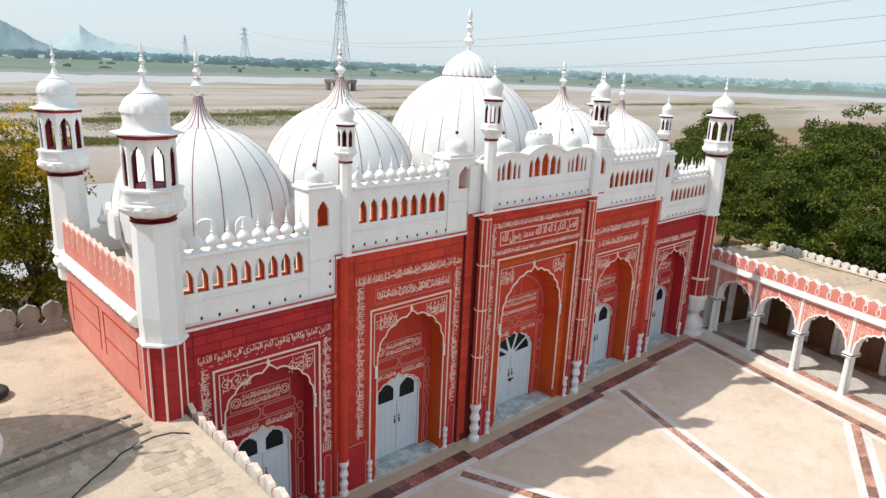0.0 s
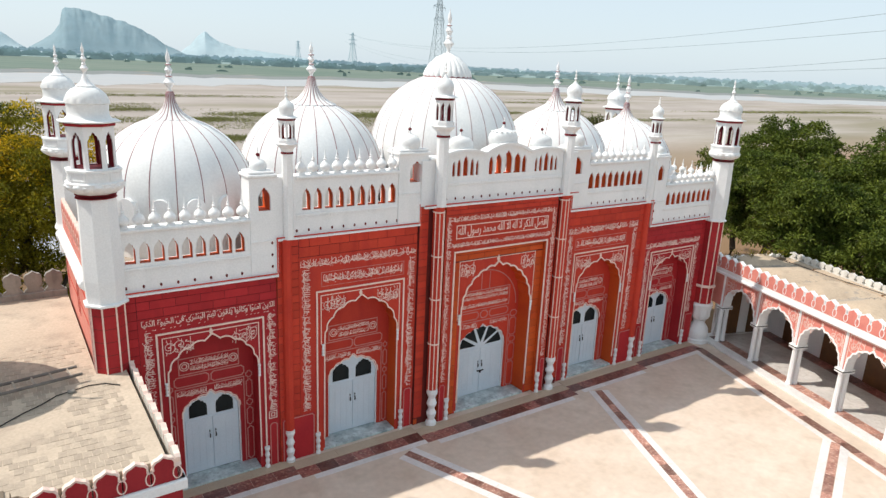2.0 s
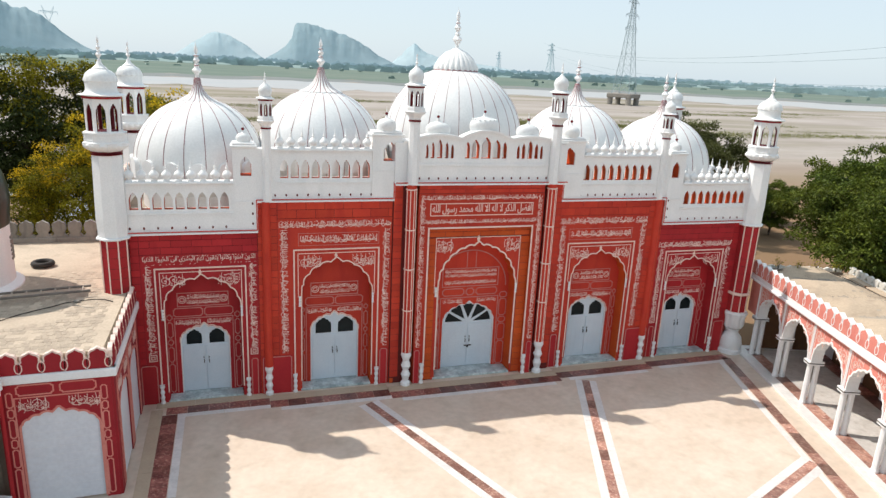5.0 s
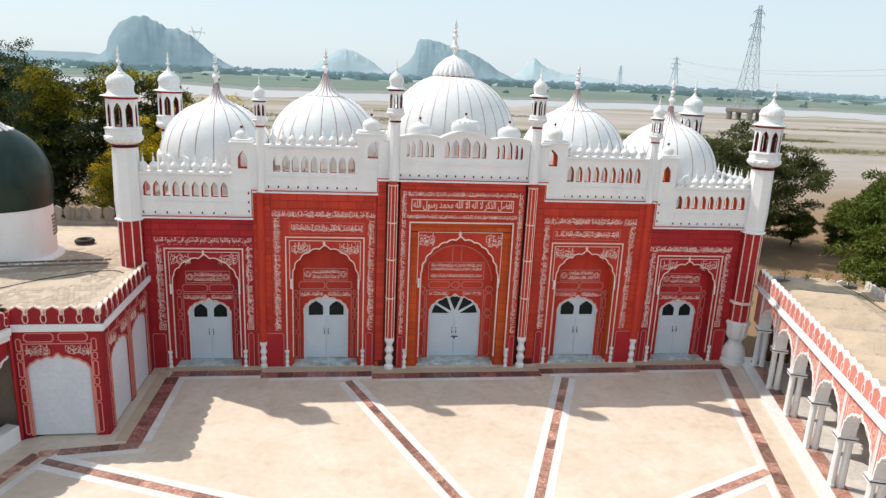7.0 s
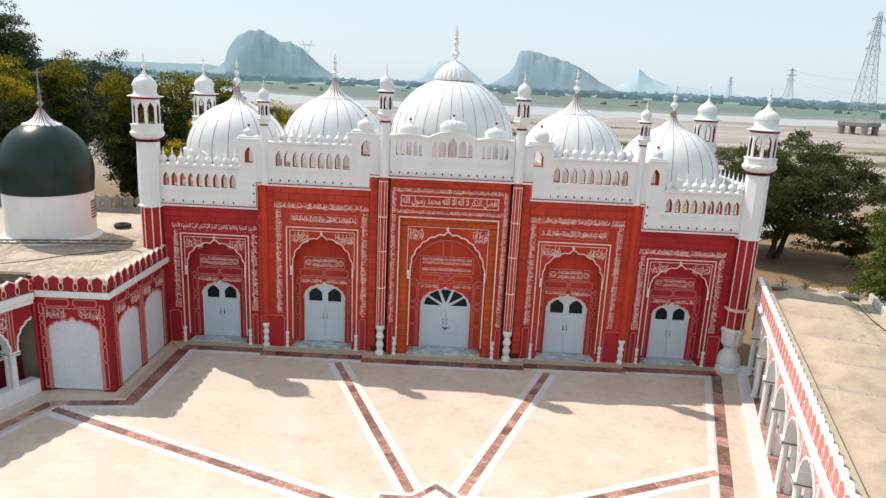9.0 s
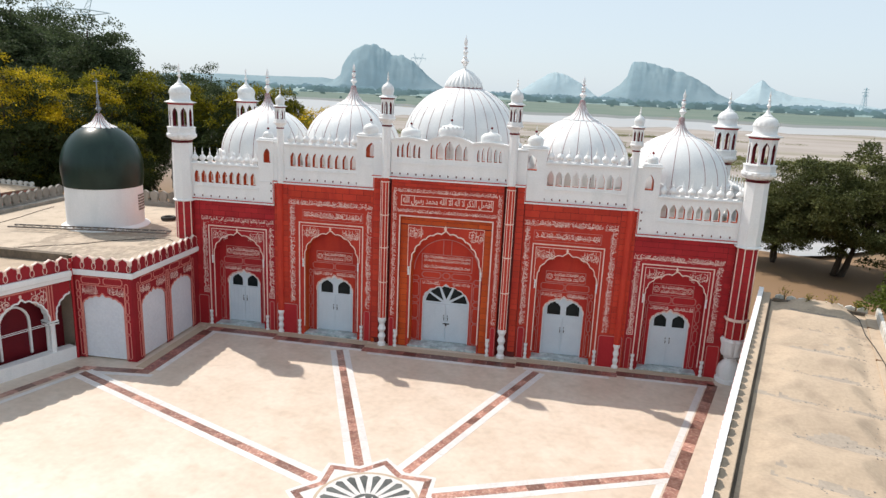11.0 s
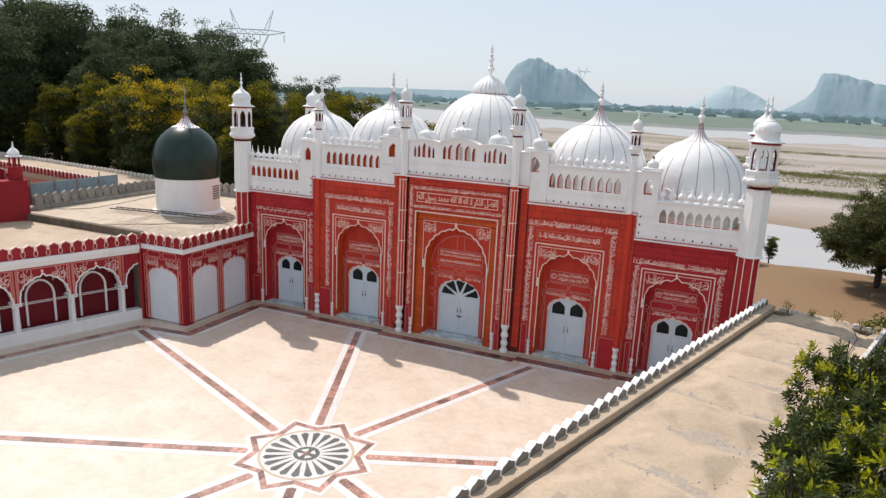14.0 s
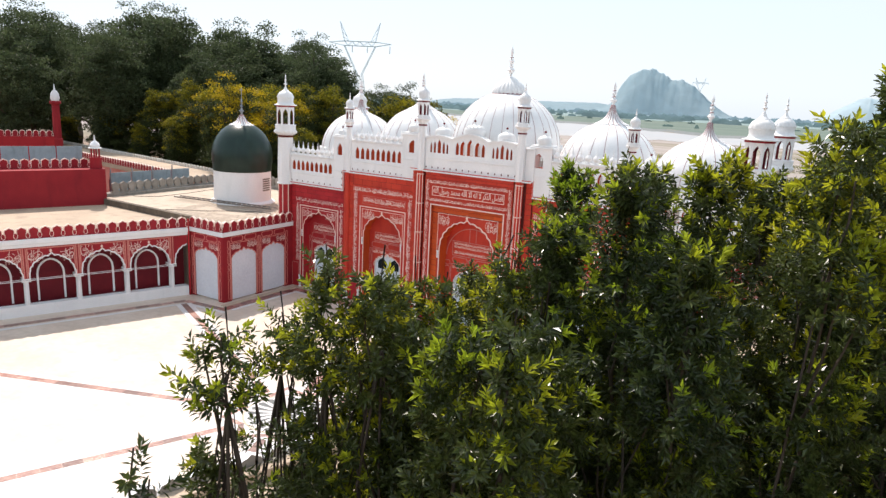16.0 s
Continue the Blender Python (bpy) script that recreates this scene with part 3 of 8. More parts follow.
    # dado panels
    for p, q in ((x0 + 0.05, fx0 - 0.08), (fx1 + 0.08, x1 - 0.05)):
        if q - p > 0.15:
            bm = bmesh.new()
            box(bm, p, yf - 0.02, 0.0, q, yf, 1.28, bevel=0.006)
            dado = part("dado_panel", bm, RED, wall, "plain crimson dado panel")
            bm = bmesh.new()
            ribbon(bm, [(p + 0.03, 0.02), (p + 0.03, 1.2), (p + 0.08, 1.25), (q - 0.08, 1.25), (q - 0.03, 1.2), (q - 0.03, 0.02)], 0.026, yf - 0.025, yf - 0.019)
            part("dado_line", bm, OUTLINE, dado)
    # niche back with its panels
    dc = c
    dline = foil_arch(dc, dw / 2, dzs, dza, 9, 0.3)
    bm = bmesh.new()
    pierced(bm, c - a - 0.25, c + a + 0.25, 0.0, za + 0.12, back, back + 0.22, [(0.0, dline)])
    nb = part("niche_back", bm, ground, mosque, "crimson niche wall with painted cartouches")
    yb = back - 0.006
    px0, px1 = c - dw / 2 - 0.14, c + dw / 2 + 0.14
    ptop = dza + 0.22
    line_part([(px0 + 0.04, 0.1), (px0 + 0.04, ptop), (px1 - 0.04, ptop), (px1 - 0.04, 0.1)], 0.026, yb, back, OUTLINE, nb, closed=False)
    line_part([(x, z + 0.03) for x, z in dline], 0.03, yb - 0.004, back, LINE, nb, "arch_line", False)
    ch = 0.26
    zc = ptop + 0.06
    n = 2
    for k in range(n):
        w = (px1 - px0) / n
        line_part(cartouche(px0 + k * w + 0.03, zc, px0 + (k + 1) * w - 0.03, zc + ch, 0.05), 0.026, yb, back, OUTLINE, nb, "cartouche")
    for s in (-1, 1):
        q0, q1 = (c - a + 0.05, px0 - 0.02) if s < 0 else (px1 + 0.02, c + a - 0.05)
        zz = 0.12
        for hh in (0.95, 0.5, 0.18, 0.5, 0.18):
            if zz + hh < zc + ch + 0.05 and q1 - q0 > 0.12:
                line_part(cartouche(q0, zz, q1, zz + hh, 0.05), 0.026, yb, back, OUTLINE, nb, "cartouche")
            zz += hh + 0.06
        bb = bmesh.new()
        stroke_field(bb, *((px0 + 0.08, dza - 0.02, c - 0.10, ptop - 0.04) if s < 0 else (c + 0.10, dza - 0.02, px1 - 0.08, ptop - 0.04)), yb, 0.15, rng, 1.0)
        letter_part(bb, nb)
    # lettered panel under the arch
    z1 = zc + ch + 0.06
    z2 = min(za - 0.35, z1 + 0.42)
    if z2 - z1 > 0.15:
        bm = bmesh.new()
        frame_line(bm, c - a * 0.66, z1, c + a * 0.66, z2, 0.026, yb, back)
        part("panel_line", bm, OUTLINE, nb)
        bm = bmesh.new()
        stroke_field(bm, c - a * 0.42, z1 + 0.04, c + a * 0.42, z2 - 0.04, yb, 0.13, rng, 1.0)
        for s in (-1, 1):
            for rr in (0.11, 0.06):
                ribbon(bm, [(c + s * a * 0.54 + rr * math.cos(t * math.pi / 6), (z1 + z2) / 2 + rr * math.sin(t * math.pi / 6)) for t in range(12)], 0.02, yb, back, closed=True)
        letter_part(bm, nb)
    # step
    bm = bmesh.new()
    box(bm, c - a + 0.01, y - 0.02, 0.0, c + a - 0.01, back + 0.2, 0.075, bevel=0.008)
    part("door_step", bm, STEP, mosque, "grey-green veined marble door step")
    return wall, c, back


# outer and inner bays on both sides
for side in (LEFT, RIGHT):
    bay(side, -10.52, -7.03, 0.0, 5.30, -8.65, 1.10, 2.95, 4.02, (-9.90, -7.40, 4.25), (-10.24, -7.06, 4.63), 1.48, 1.72, 2.32, RED, 1.62, None)
    door_set(side.x(-8.65), 0.52, 1.46, 1.72, 2.30, 0.075, False)
    bay(side, -7.03, -2.95, -0.04, 6.20, -4.68, 1.13, 3.15, 4.40, (-5.98, -3.37, 4.69), (-6.42, -2.99, 5.62), 1.60, 1.78, 2.44, BRICK, 1.35, (-5.78, -3.44, 4.87, 5.15))
    door_set(side.x(-4.68), 0.52, 1.58, 1.78, 2.42, 0.075, False)

# the middle bay
ybm = -0.30
mx0, mx1 = -2.19, 2 * MID + 2.19
for p, q in ((-2.95, mx0), (mx1, 2 * MID + 2.95)):
    bm = bmesh.new()
    strip(bm, [(p, 0.0), (q, 0.0)], [(p, 6.72), (q, 6.72)], -0.12, 0.42)
    mid_side = part("bay_wall", bm, JOINT, mosque, "brick red side strips of the middle bay")
orange_proto = block_proto(ORANGE)
orange_proto.parent = mid_side
orange_proto.matrix_basis = Matrix.LocRotScale((-2.88, -0.12, 0.1), None, (0.12, 1, 0.16))
for p, q in ((-2.95, -2.66), (2 * MID + 2.66, 2 * MID + 2.95)):
    blocks(mid_side, p + 0.004, 0.22, q, 6.7, -0.12, rng, PROTO[BRICK.name])
big = foil_arch(MID, 1.40, 3.15, 4.80, 13, 0.3)
fr0, fr1, frz = -1.84, 2 * MID + 1.84, 5.32
bm = bmesh.new()
pierced(bm, mx0, mx1, 0.0, 6.72, ybm + 0.012, 0.42, [(0.0, [(fr0, frz), (fr1, frz)])])
portal = part("portal_wall", bm, [JOINT, ORANGE], mosque, "brick red portal wall projecting from the front")
painted_reveals(portal)
bm = bmesh.new()
pierced(bm, mx0, mx1, 0.0, 6.42, ybm, ybm + 0.012, [(0.0, [(fr0, frz), (fr1, frz)])])
part("painted_field", bm, BRICK, portal)
blocks(portal, mx0, 6.43, mx1, 6.70, ybm + 0.012, rng, PROTO[BRICK.name], 0.135, 0.5)
bm = bmesh.new()
pierced(bm, fr0, fr1, 0.0, frz, -0.14, 0.42, [(0.0, big)])
recess = part("portal_recess", bm, [JOINT, ORANGE], mosque, "orange-red recessed panel with a wide cusped arch")
painted_reveals(recess)
pin0, pin1, pinz = -1.52, 2 * MID + 1.52, 4.95
for p, q in ((fr0, pin0), (pin1, fr1)):
    blocks(recess, p + 0.01, 0.02, q, pinz, -0.14, rng, orange_proto, 0.24, 0.5)
blocks(recess, fr0 + 0.01, pinz + 0.03, fr1 - 0.01, frz, -0.14, rng, orange_proto, 0.2, 0.6)
bm = bmesh.new()
pierced(bm, pin0, pin1, 0.0, pinz, -0.152, -0.14, [(0.0, big)])
part("painted_field", bm, BRICK, recess)
bm = bmesh.new()
frame_line(bm, pin0, 3.1, pin1, pinz, 0.02, -0.16, -0.152, foot=False)
part("inner_line", bm, LINE, recess)
bm = bmesh.new()
frame_line(bm, fr0, 0.45, fr1, frz, 0.045, ybm - 0.03, ybm, foot=False)
part("frame_moulding", bm, LINE, portal, "cream painted rectangular frame moulding")
bm = bmesh.new()
ribbon(bm, [(big[0][0], 0.35)] + big + [(big[-1][0], 0.35)], 0.045, -0.18, -0.152)
part("arch_edge", bm, LINE, recess, "cream cusped arch edge")
bm = bmesh.new()
apex = max(big, key=lambda p: p[1])
for k, (r, h) in enumerate(((0.045, 0.045), (0.062, 0.095), (0.040, 0.15), (0.015, 0.20))):
    plate(bm, [(apex[0] + r * math.cos(t * math.pi / 3), apex[1] + h + r * 0.8 * math.sin(t * math.pi / 3)) for t in range(6)], -0.166 - 0.002 * k, -0.15)
part("apex_flower", bm, LINE, recess)
for s in (-1, 1):
    bm = bmesh.new()
    x = MID + s * 1.18
    sweep_field(bm, x - 0.28, 4.40, x + 0.28, 4.90, -0.159, rng)
    letter_part(bm, recess)
    bm = bmesh.new()
    baluster(bm, MID + s * 1.84, ybm - 0.04, 0, 0.72, 0.075)
    part("foot_baluster", bm, WHITE, portal, "small white turned foot")
    bm = bmesh.new()
    baluster(bm, MID + s * 1.41, -0.18, 2.98, 3.30, 0.042)
    part("bracket", bm, WHITE, recess)
    bm = bmesh.new()
    p, q = sorted((MID + s * 1.90, MID + s * 2.13))
    box(bm, p, ybm - 0.02, 0.0, q, ybm, 1.22, bevel=0.005)
    dado = part("dado_panel", bm, RED, portal)
    bm = bmesh.new()
    ribbon(bm, [(p + 0.03, 0.02), (p + 0.03, 1.14), (p + 0.07, 1.19), (q - 0.07, 1.19), (q - 0.03, 1.14), (q - 0.03, 0.02)], 0.02, ybm - 0.025, ybm - 0.019)
    part("dado_line", bm, OUTLINE, dado)
    bm = bmesh.new()
    p, q = sorted((MID + s * 1.90, MID + s * 2.10))
    stroke_field(bm, p, 1.3, q, 6.36, ybm - 0.006, 0.16, rng, 1.0)
    letter_part(bm, portal, "band of painted ivory lettering")
for z0, z1 in ((6.20, 6.38), (5.44, 5.60)):
    bm = bmesh.new()
    stroke_field(bm, -1.95, z0, 2 * MID + 1.95, z1, ybm - 0.006, 0.14, rng, 1.1)
    letter_part(bm, portal)
bm = bmesh.new()
frame_line(bm, -1.80, 5.72, 2 * MID + 1.80, 6.10, 0.025, ybm - 0.008, ybm)
part("panel_line", bm, LINE, portal)
bm = bmesh.new()
box(bm, -1.78, ybm - 0.004, 5.74, 2 * MID + 1.78, ybm, 6.08)
part("text_ground", bm, BRICK, portal)

# readable line over the portal, in joined Arabic letter forms
FORMS = {"\u0627": 0xFE8D, "\u0628": 0xFE8F, "\u062a": 0xFE95, "\u062d": 0xFEA1, "\u062f": 0xFEA9, "\u0630": 0xFEAB, "\u0631": 0xFEAD, "\u0633": 0xFEB1,
         "\u0634": 0xFEB5, "\u0636": 0xFEBD, "\u0641": 0xFED1, "\u0642": 0xFED5, "\u0643": 0xFED9, "\u0644": 0xFEDD, "\u0645": 0xFEE1, "\u0646": 0xFEE5,
         "\u0647": 0xFEE9, "\u0648": 0xFEED, "\u0649": 0xFEEF, "\u064a": 0xFEF1, "\u0629": 0xFE93}
ENDS = set("\u0627\u062f\u0630\u0631\u0648\u0649\u0629")


def joined(text):
    """Arabic letters in their joined forms, in drawing order from the left."""
    out = []
    for word in text.split():
        w, i = [], 0
        while i < len(word):
            before = i > 0 and word[i - 1] not in ENDS
            if word[i] == "\u0644" and i + 1 < len(word) and word[i + 1] == "\u0627":
                w.append(chr(0xFEFC if before else 0xFEFB))
                i += 2
                continue
            after = i + 1 < len(word) and word[i] not in ENDS
            w.append(chr(FORMS[word[i]] + (3 if before and after else 1 if before else 2 if after else 0)))
            i += 1
        out.append("".join(reversed(w)))
    return " ".join(reversed(out))


def lettering(name, text, x0, x1, z, y, height, parent, material):
    cu = bpy.data.curves.new(name, "FONT")
    cu.body, cu.extrude, cu.offset = joined(text), 0.004, 0.016
    tmp = new("tmp", cu)
    me = bpy.data.meshes.new_from_object(tmp.evaluated_get(bpy.context.evaluated_depsgraph_get()))
    bpy.data.objects.remove(tmp)
    xs = [v.co.x for v in me.vertices]
    ys = [v.co.y for v in me.vertices]
    k, kz = (x1 - x0) / (max(xs) - min(xs)), height / (max(ys) - min(ys))
    me.transform(Matrix.Translation((x0, y, z)) @ Matrix.Rotation(radians(90), 4, "X") @ Matrix.Diagonal((k, kz, 1, 1)) @ Matrix.Translation((-min(xs), -min(ys), 0)))
    me.materials.clear()
    me.materials.append(material)
    ob = new(name, me)
    ob.parent = parent
    return ob


lettering("inscription", "\u0627\u0644\u0630\u064a\u0646 \u0627\u0645\u0646\u0648\u0627 \u0648\u0643\u0627\u0646\u0648\u0627 \u064a\u062a\u0642\u0648\u0646 \u0644\u0647\u0645 \u0627\u0644\u0628\u0634\u0631\u0649 \u0641\u0649 \u0627\u0644\u062d\u064a\u0648\u0629 \u0627\u0644\u062f\u0646\u064a\u0627", LEFT.x(-10.20), LEFT.x(-7.10), LEFT.dz + 4.41, -0.022, 0.22, mosque, SCRIPT)
lettering("inscription", "\u0627\u0641\u0636\u0644 \u0627\u0644\u0630\u0643\u0631 \u0644\u0627 \u0627\u0644\u0647 \u0627\u0644\u0627 \u0627\u0644\u0644\u0647 \u0645\u062d\u0645\u062f \u0631\u0633\u0648\u0644 \u0627\u0644\u0644\u0647",
          -1.75, 2 * MID + 1.75, 5.745, ybm - 0.008, 0.335, portal, SCRIPT)
# portal niche
bm = bmesh.new()
pierced(bm, MID - 1.7, MID + 1.7, 0.0, 4.95, 0.42, 0.66, [(0.0, foil_arch(MID, 0.98, 1.72, 2.52, 9, 0.3))])
nb = part("niche_back", bm, BRICK, mosque, "brick red portal niche with painted panels")
yb = 0.414
line_part([(MID - 1.04, 0.1), (MID - 1.04, 2.68), (MID + 1.04, 2.68), (MID + 1.04, 0.1)], 0.03, yb, 0.42, OUTLINE, nb, closed=False)
for s in (-1, 1):
    zz = 0.12
    for hh in (0.85, 0.6, 0.2, 0.6, 0.2):
        q0, q1 = sorted((MID + s * 1.10, MID + s * 1.36))
        line_part(cartouche(q0, zz, q1, zz + hh, 0.05), 0.028, yb, 0.42, OUTLINE, nb, "cartouche")
        zz += hh + 0.06
for q0, q1 in ((-0.98, -0.22), (-0.14, 0.14), (0.22, 0.98)):
    line_part(cartouche(MID + q0, 2.76, MID + q1, 3.0, 0.06), 0.028, yb, 0.42, OUTLINE, nb, "cartouche")
line_part([(MID - 1.0, 3.08), (MID - 1.0, 3.72), (MID + 1.0, 3.72), (MID + 1.0, 3.08)], 0.028, yb, 0.42, OUTLINE, nb)
line_part([(MID + 1.3 * math.cos(math.pi * t / 24), 3.05 + 1.3 * math.sin(math.pi * t / 24)) for t in range(25)], 0.035, yb, 0.42, OUTLINE, nb, "round_line", False)
for q in (-0.16, 0.16):
    line_part([(MID + q, 3.72), (MID + q, 4.3)], 0.026, yb, 0.42, OUTLINE, nb, closed=False)
for z0, z1 in ((3.40, 3.68), (3.14, 3.30)):
    bm = bmesh.new()
    stroke_field(bm, MID - 0.92, z0, MID + 0.92, z1, yb, 0.12, rng, 1.1)
    letter_part(bm, nb)
for s in (-1, 1):
    bm = bmesh.new()
    q0, q1 = sorted((MID + s * 0.25, MID + s * 0.95))
    stroke_field(bm, q0, 2.44 + 0.02, q1, 2.64, yb, 0.12, rng, 0.7)
    letter_part(bm, nb)
door_set(MID, 0.54, 1.94, 1.70, 2.50, 0.075, True)
bm = bmesh.new()
box(bm, MID - 1.39, -0.16, 0.0, MID + 1.39, 0.6, 0.075, bevel=0.008)
part("door_step", bm, STEP, mosque, "grey-green veined marble door step")

# engaged columns of the front
for side in (LEFT, RIGHT):
    dz = side.dz
    cx = side.x(-6.78)
    bm = bmesh.new()
    lathe(bm, [(0.13, 0.9), (0.13, 6.2 + dz)], 10, cx, -0.06)
    col = part("pilaster", bm, BRICK, mosque, "slender red engaged column on a white baluster")
    bm = bmesh.new()
    baluster(bm, cx, -0.10, 0.0, 0.96, 0.12)
    part("base", bm, WHITE, col, "white turned baluster base")
    cx = side.x(-2.44)
    bm = bmesh.new()
    lathe(bm, [(0.16, 1.1), (0.16, 6.72)], 8, cx, -0.30, turn=math.pi / 8)
    col = part("pilaster", bm, BRICK, mosque, "octagonal red engaged column with cream edges on a white baluster")
    for k in range(4, 8):
        bm = bmesh.new()
        t = math.pi / 8 + k * math.pi / 4
        px, py = cx + 0.16 * math.cos(t), -0.30 + 0.16 * math.sin(t)
        box(bm, px - 0.011, py - 0.011, 1.15, px + 0.011, py + 0.011, 6.6)
        part("edge_line", bm, LINE, col)
    for z in (6.55, 5.28, 4.0, 2.62):
        bm = bmesh.new()
        lathe(bm, [(0.16, z), (0.174, z + 0.008), (0.180, z + 0.020), (0.174, z + 0.032), (0.16, z + 0.04)], 16, cx, -0.30)
        part("ring", bm, LINE, col)
    bm = bmesh.new()
    baluster(bm, cx, -0.34, 0.0, 1.18, 0.16)
    part("base", bm, WHITE, col, "white turned baluster base")

# ---- white parapets ----


def onion(bm, x, y, z, s):
    """A small bud finial on a square foot."""
    box(bm, x - 0.085 * s, y - 0.07 * s, z, x + 0.085 * s, y + 0.07 * s, z + 0.05 * s)
    lathe(bm, [(0.065 * s, z + 0.05 * s), (0.055 * s, z + 0.075 * s), (0.105 * s, z + 0.11 * s), (0.135 * s, z + 0.17 * s), (0.128 * s, z + 0.22 * s), (0.085 * s, z + 0.28 * s), (0.035 * s, z + 0.325 * s),
               (0.028 * s, z + 0.345 * s), (0.048 * s, z + 0.375 * s), (0.024 * s, z + 0.405 * s), (0.034 * s, z + 0.43 * s), (0.014 * s, z + 0.46 * s), (0.010 * s, z + 0.60 * s)], 12, x, y)


bm = bmesh.new()
onion(bm, 0, 0, 0, 1.0)
ONION = part("bud_finial", bm, WHITE, mosque, "white plaster bud finial", smooth=True)
ONION.matrix_basis = Matrix.Translation((LEFT.x(-10.2), -0.02, 6.80))
first_bud = [True]


def buds(x0, x1, n, z, wall, y=-0.02):
    for i in range(n):
        m = Matrix.Translation((x0 + (x1 - x0) * i / (n - 1), y, z))
        if first_bud[0]:
            ONION.matrix_basis, ONION.parent, first_bud[0] = m, wall, False
        else:
            again(ONION, m, wall)


def scalloped_moulding(x0, x1, z, y, wall, pitch=0.10, drop=0.055):
    """A string of small hanging petals in plaster relief."""
    bm = bmesh.new()
    n = max(2, round((x1 - x0) / pitch))
    p = (x1 - x0) / n
    for i in range(n):
        c = x0 + (i + 0.5) * p
        plate(bm, [(c - 0.42 * p, z), (c - 0.42 * p, z - 0.45 * drop), (c - 0.22 * p, z - 0.88 * drop), (c, z - drop), (c + 0.22 * p, z - 0.88 * drop), (c + 0.42 * p, z - 0.45 * drop), (c + 0.42 * p, z)], y - 0.022, y)
    return part("scalloped_moulding", bm, WHITE, wall, "moulding of small hanging plaster petals")


def parapet(x0, x1, z0, z_cap, sill, slot_top, n, sx0, sx1, y, bud_n=0, top=None, holes=None):
    """A white parapet wall pierced by a row of small arches with red reveals."""
    if holes is None:
        pitch = (sx1 - sx0) / n
        holes = [(sill, small_arch(sx0 + (i + 0.5) * pitch, pitch * 0.385, sill + (slot_top - sill) * 0.55, slot_top)) for i in range(n)]
    bm = bmesh.new()
    pierced(bm, x0, x1, z0, top or z_cap, y - 0.05, y, holes)
    wall = part("parapet", bm, WHITE, mosque, "white parapet pierced by a row of small arches")
    bm = bmesh.new()
    pierced(bm, x0, x1, z0 + 0.02, (lambda x: top(x) - 0.01) if top else z_cap - 0.01, y, y + 0.22, [(s, [(px, pz) for px, pz in ln]) for s, ln in holes])
    part("red_lining", bm, ORANGE, wall, "orange-red painted reveals of the small arches")
    bm = bmesh.new()
    pierced(bm, x0, x1, z0, (lambda x: top(x) - 0.004) if top else z_cap - 0.004, y + 0.22, y + 0.26, holes)
    part("back_skin", bm, WHITE, wall)
    if not top:
        bm = bmesh.new()
        box(bm, x0 - 0.02, y - 0.12, z_cap, x1 + 0.02, y + 0.33, z_cap + 0.07, bevel=0.015)
        part("coping", bm, WHITE, wall, "white moulded coping")
        bm = bmesh.new()
        box(bm, x0, y - 0.075, sill - 0.14, x1, y - 0.05, sill - 0.08, bevel=0.008)
        part("string_course", bm, WHITE, wall)
        scalloped_moulding(x0, x1, sill - 0.14, y - 0.05, wall)
        scalloped_moulding(x0, x1, z_cap, y - 0.05, wall, 0.085, 0.05)
    if bud_n:
        buds(x0 + 0.16, x1 - 0.16, bud_n, z_cap + 0.07, wall, y + 0.02)
    return wall


def weep_dots(x0, x1, n, z, y, wall, vertical=False):
    bm = bmesh.new()
    for i in range(n):
        v = x0 + (x1 - x0) * i / max(1, n - 1)
        cx, cz = (z, v) if vertical else (v, z)
        plate(bm, [(cx + 0.028 * math.cos(t), cz + 0.042 * math.sin(t)) for t in [k * math.pi / 4 for k in range(8)]], y - 0.006, y)
    tagged(part("red_dots", bm, JOINT, wall, "row of dark red painted dots"), kind="stuff")


def kiosk(parent, x, y, z0, z1, r, sides=8, turn=math.pi / 8):
    """An open lantern with an arch on each side, red inside."""
    for nm, rr, mt, th in (("lantern", r, WHITE, 0.03), ("lantern_lining", r - 0.03, DARK_RED, 0.06)):
        bm = bmesh.new()
        half = rr * math.sin(math.pi / sides)
        ap = rr * math.cos(math.pi / sides)
        for k in range(sides):
            sub = bmesh.new()
            a = half * 0.66
            pierced(sub, -half, half, z0, z1, -ap, -ap + th, [(z0 + 0.03, small_arch(0, a, z0 + (z1 - z0) * 0.60, z0 + (z1 - z0) * 0.88))])
            bmesh.ops.transform(sub, matrix=Matrix.Translation((x, y, 0)) @ Matrix.Rotation(turn + math.pi / sides + math.pi / 2 + 2 * math.pi * k / sides, 4, "Z"), verts=sub.verts)
            me = bpy.data.meshes.new("tmp")
            sub.to_mesh(me)
            sub.free()
            bm.from_mesh(me)
            bpy.data.meshes.remove(me)
        bmesh.ops.remove_doubles(bm, verts=bm.verts, dist=0.003)
        if nm == "lantern":
            part(nm, bm, mt, parent, "open octagonal lantern with cusped arches")
        else:
            part(nm, bm, mt, parent)
    bm = bmesh.new()
    lathe(bm, [(r - 0.02, z0), (r - 0.02, z0 + 0.02)], sides, x, y, turn)
    part("lantern_floor", bm, DARK_RED, parent)


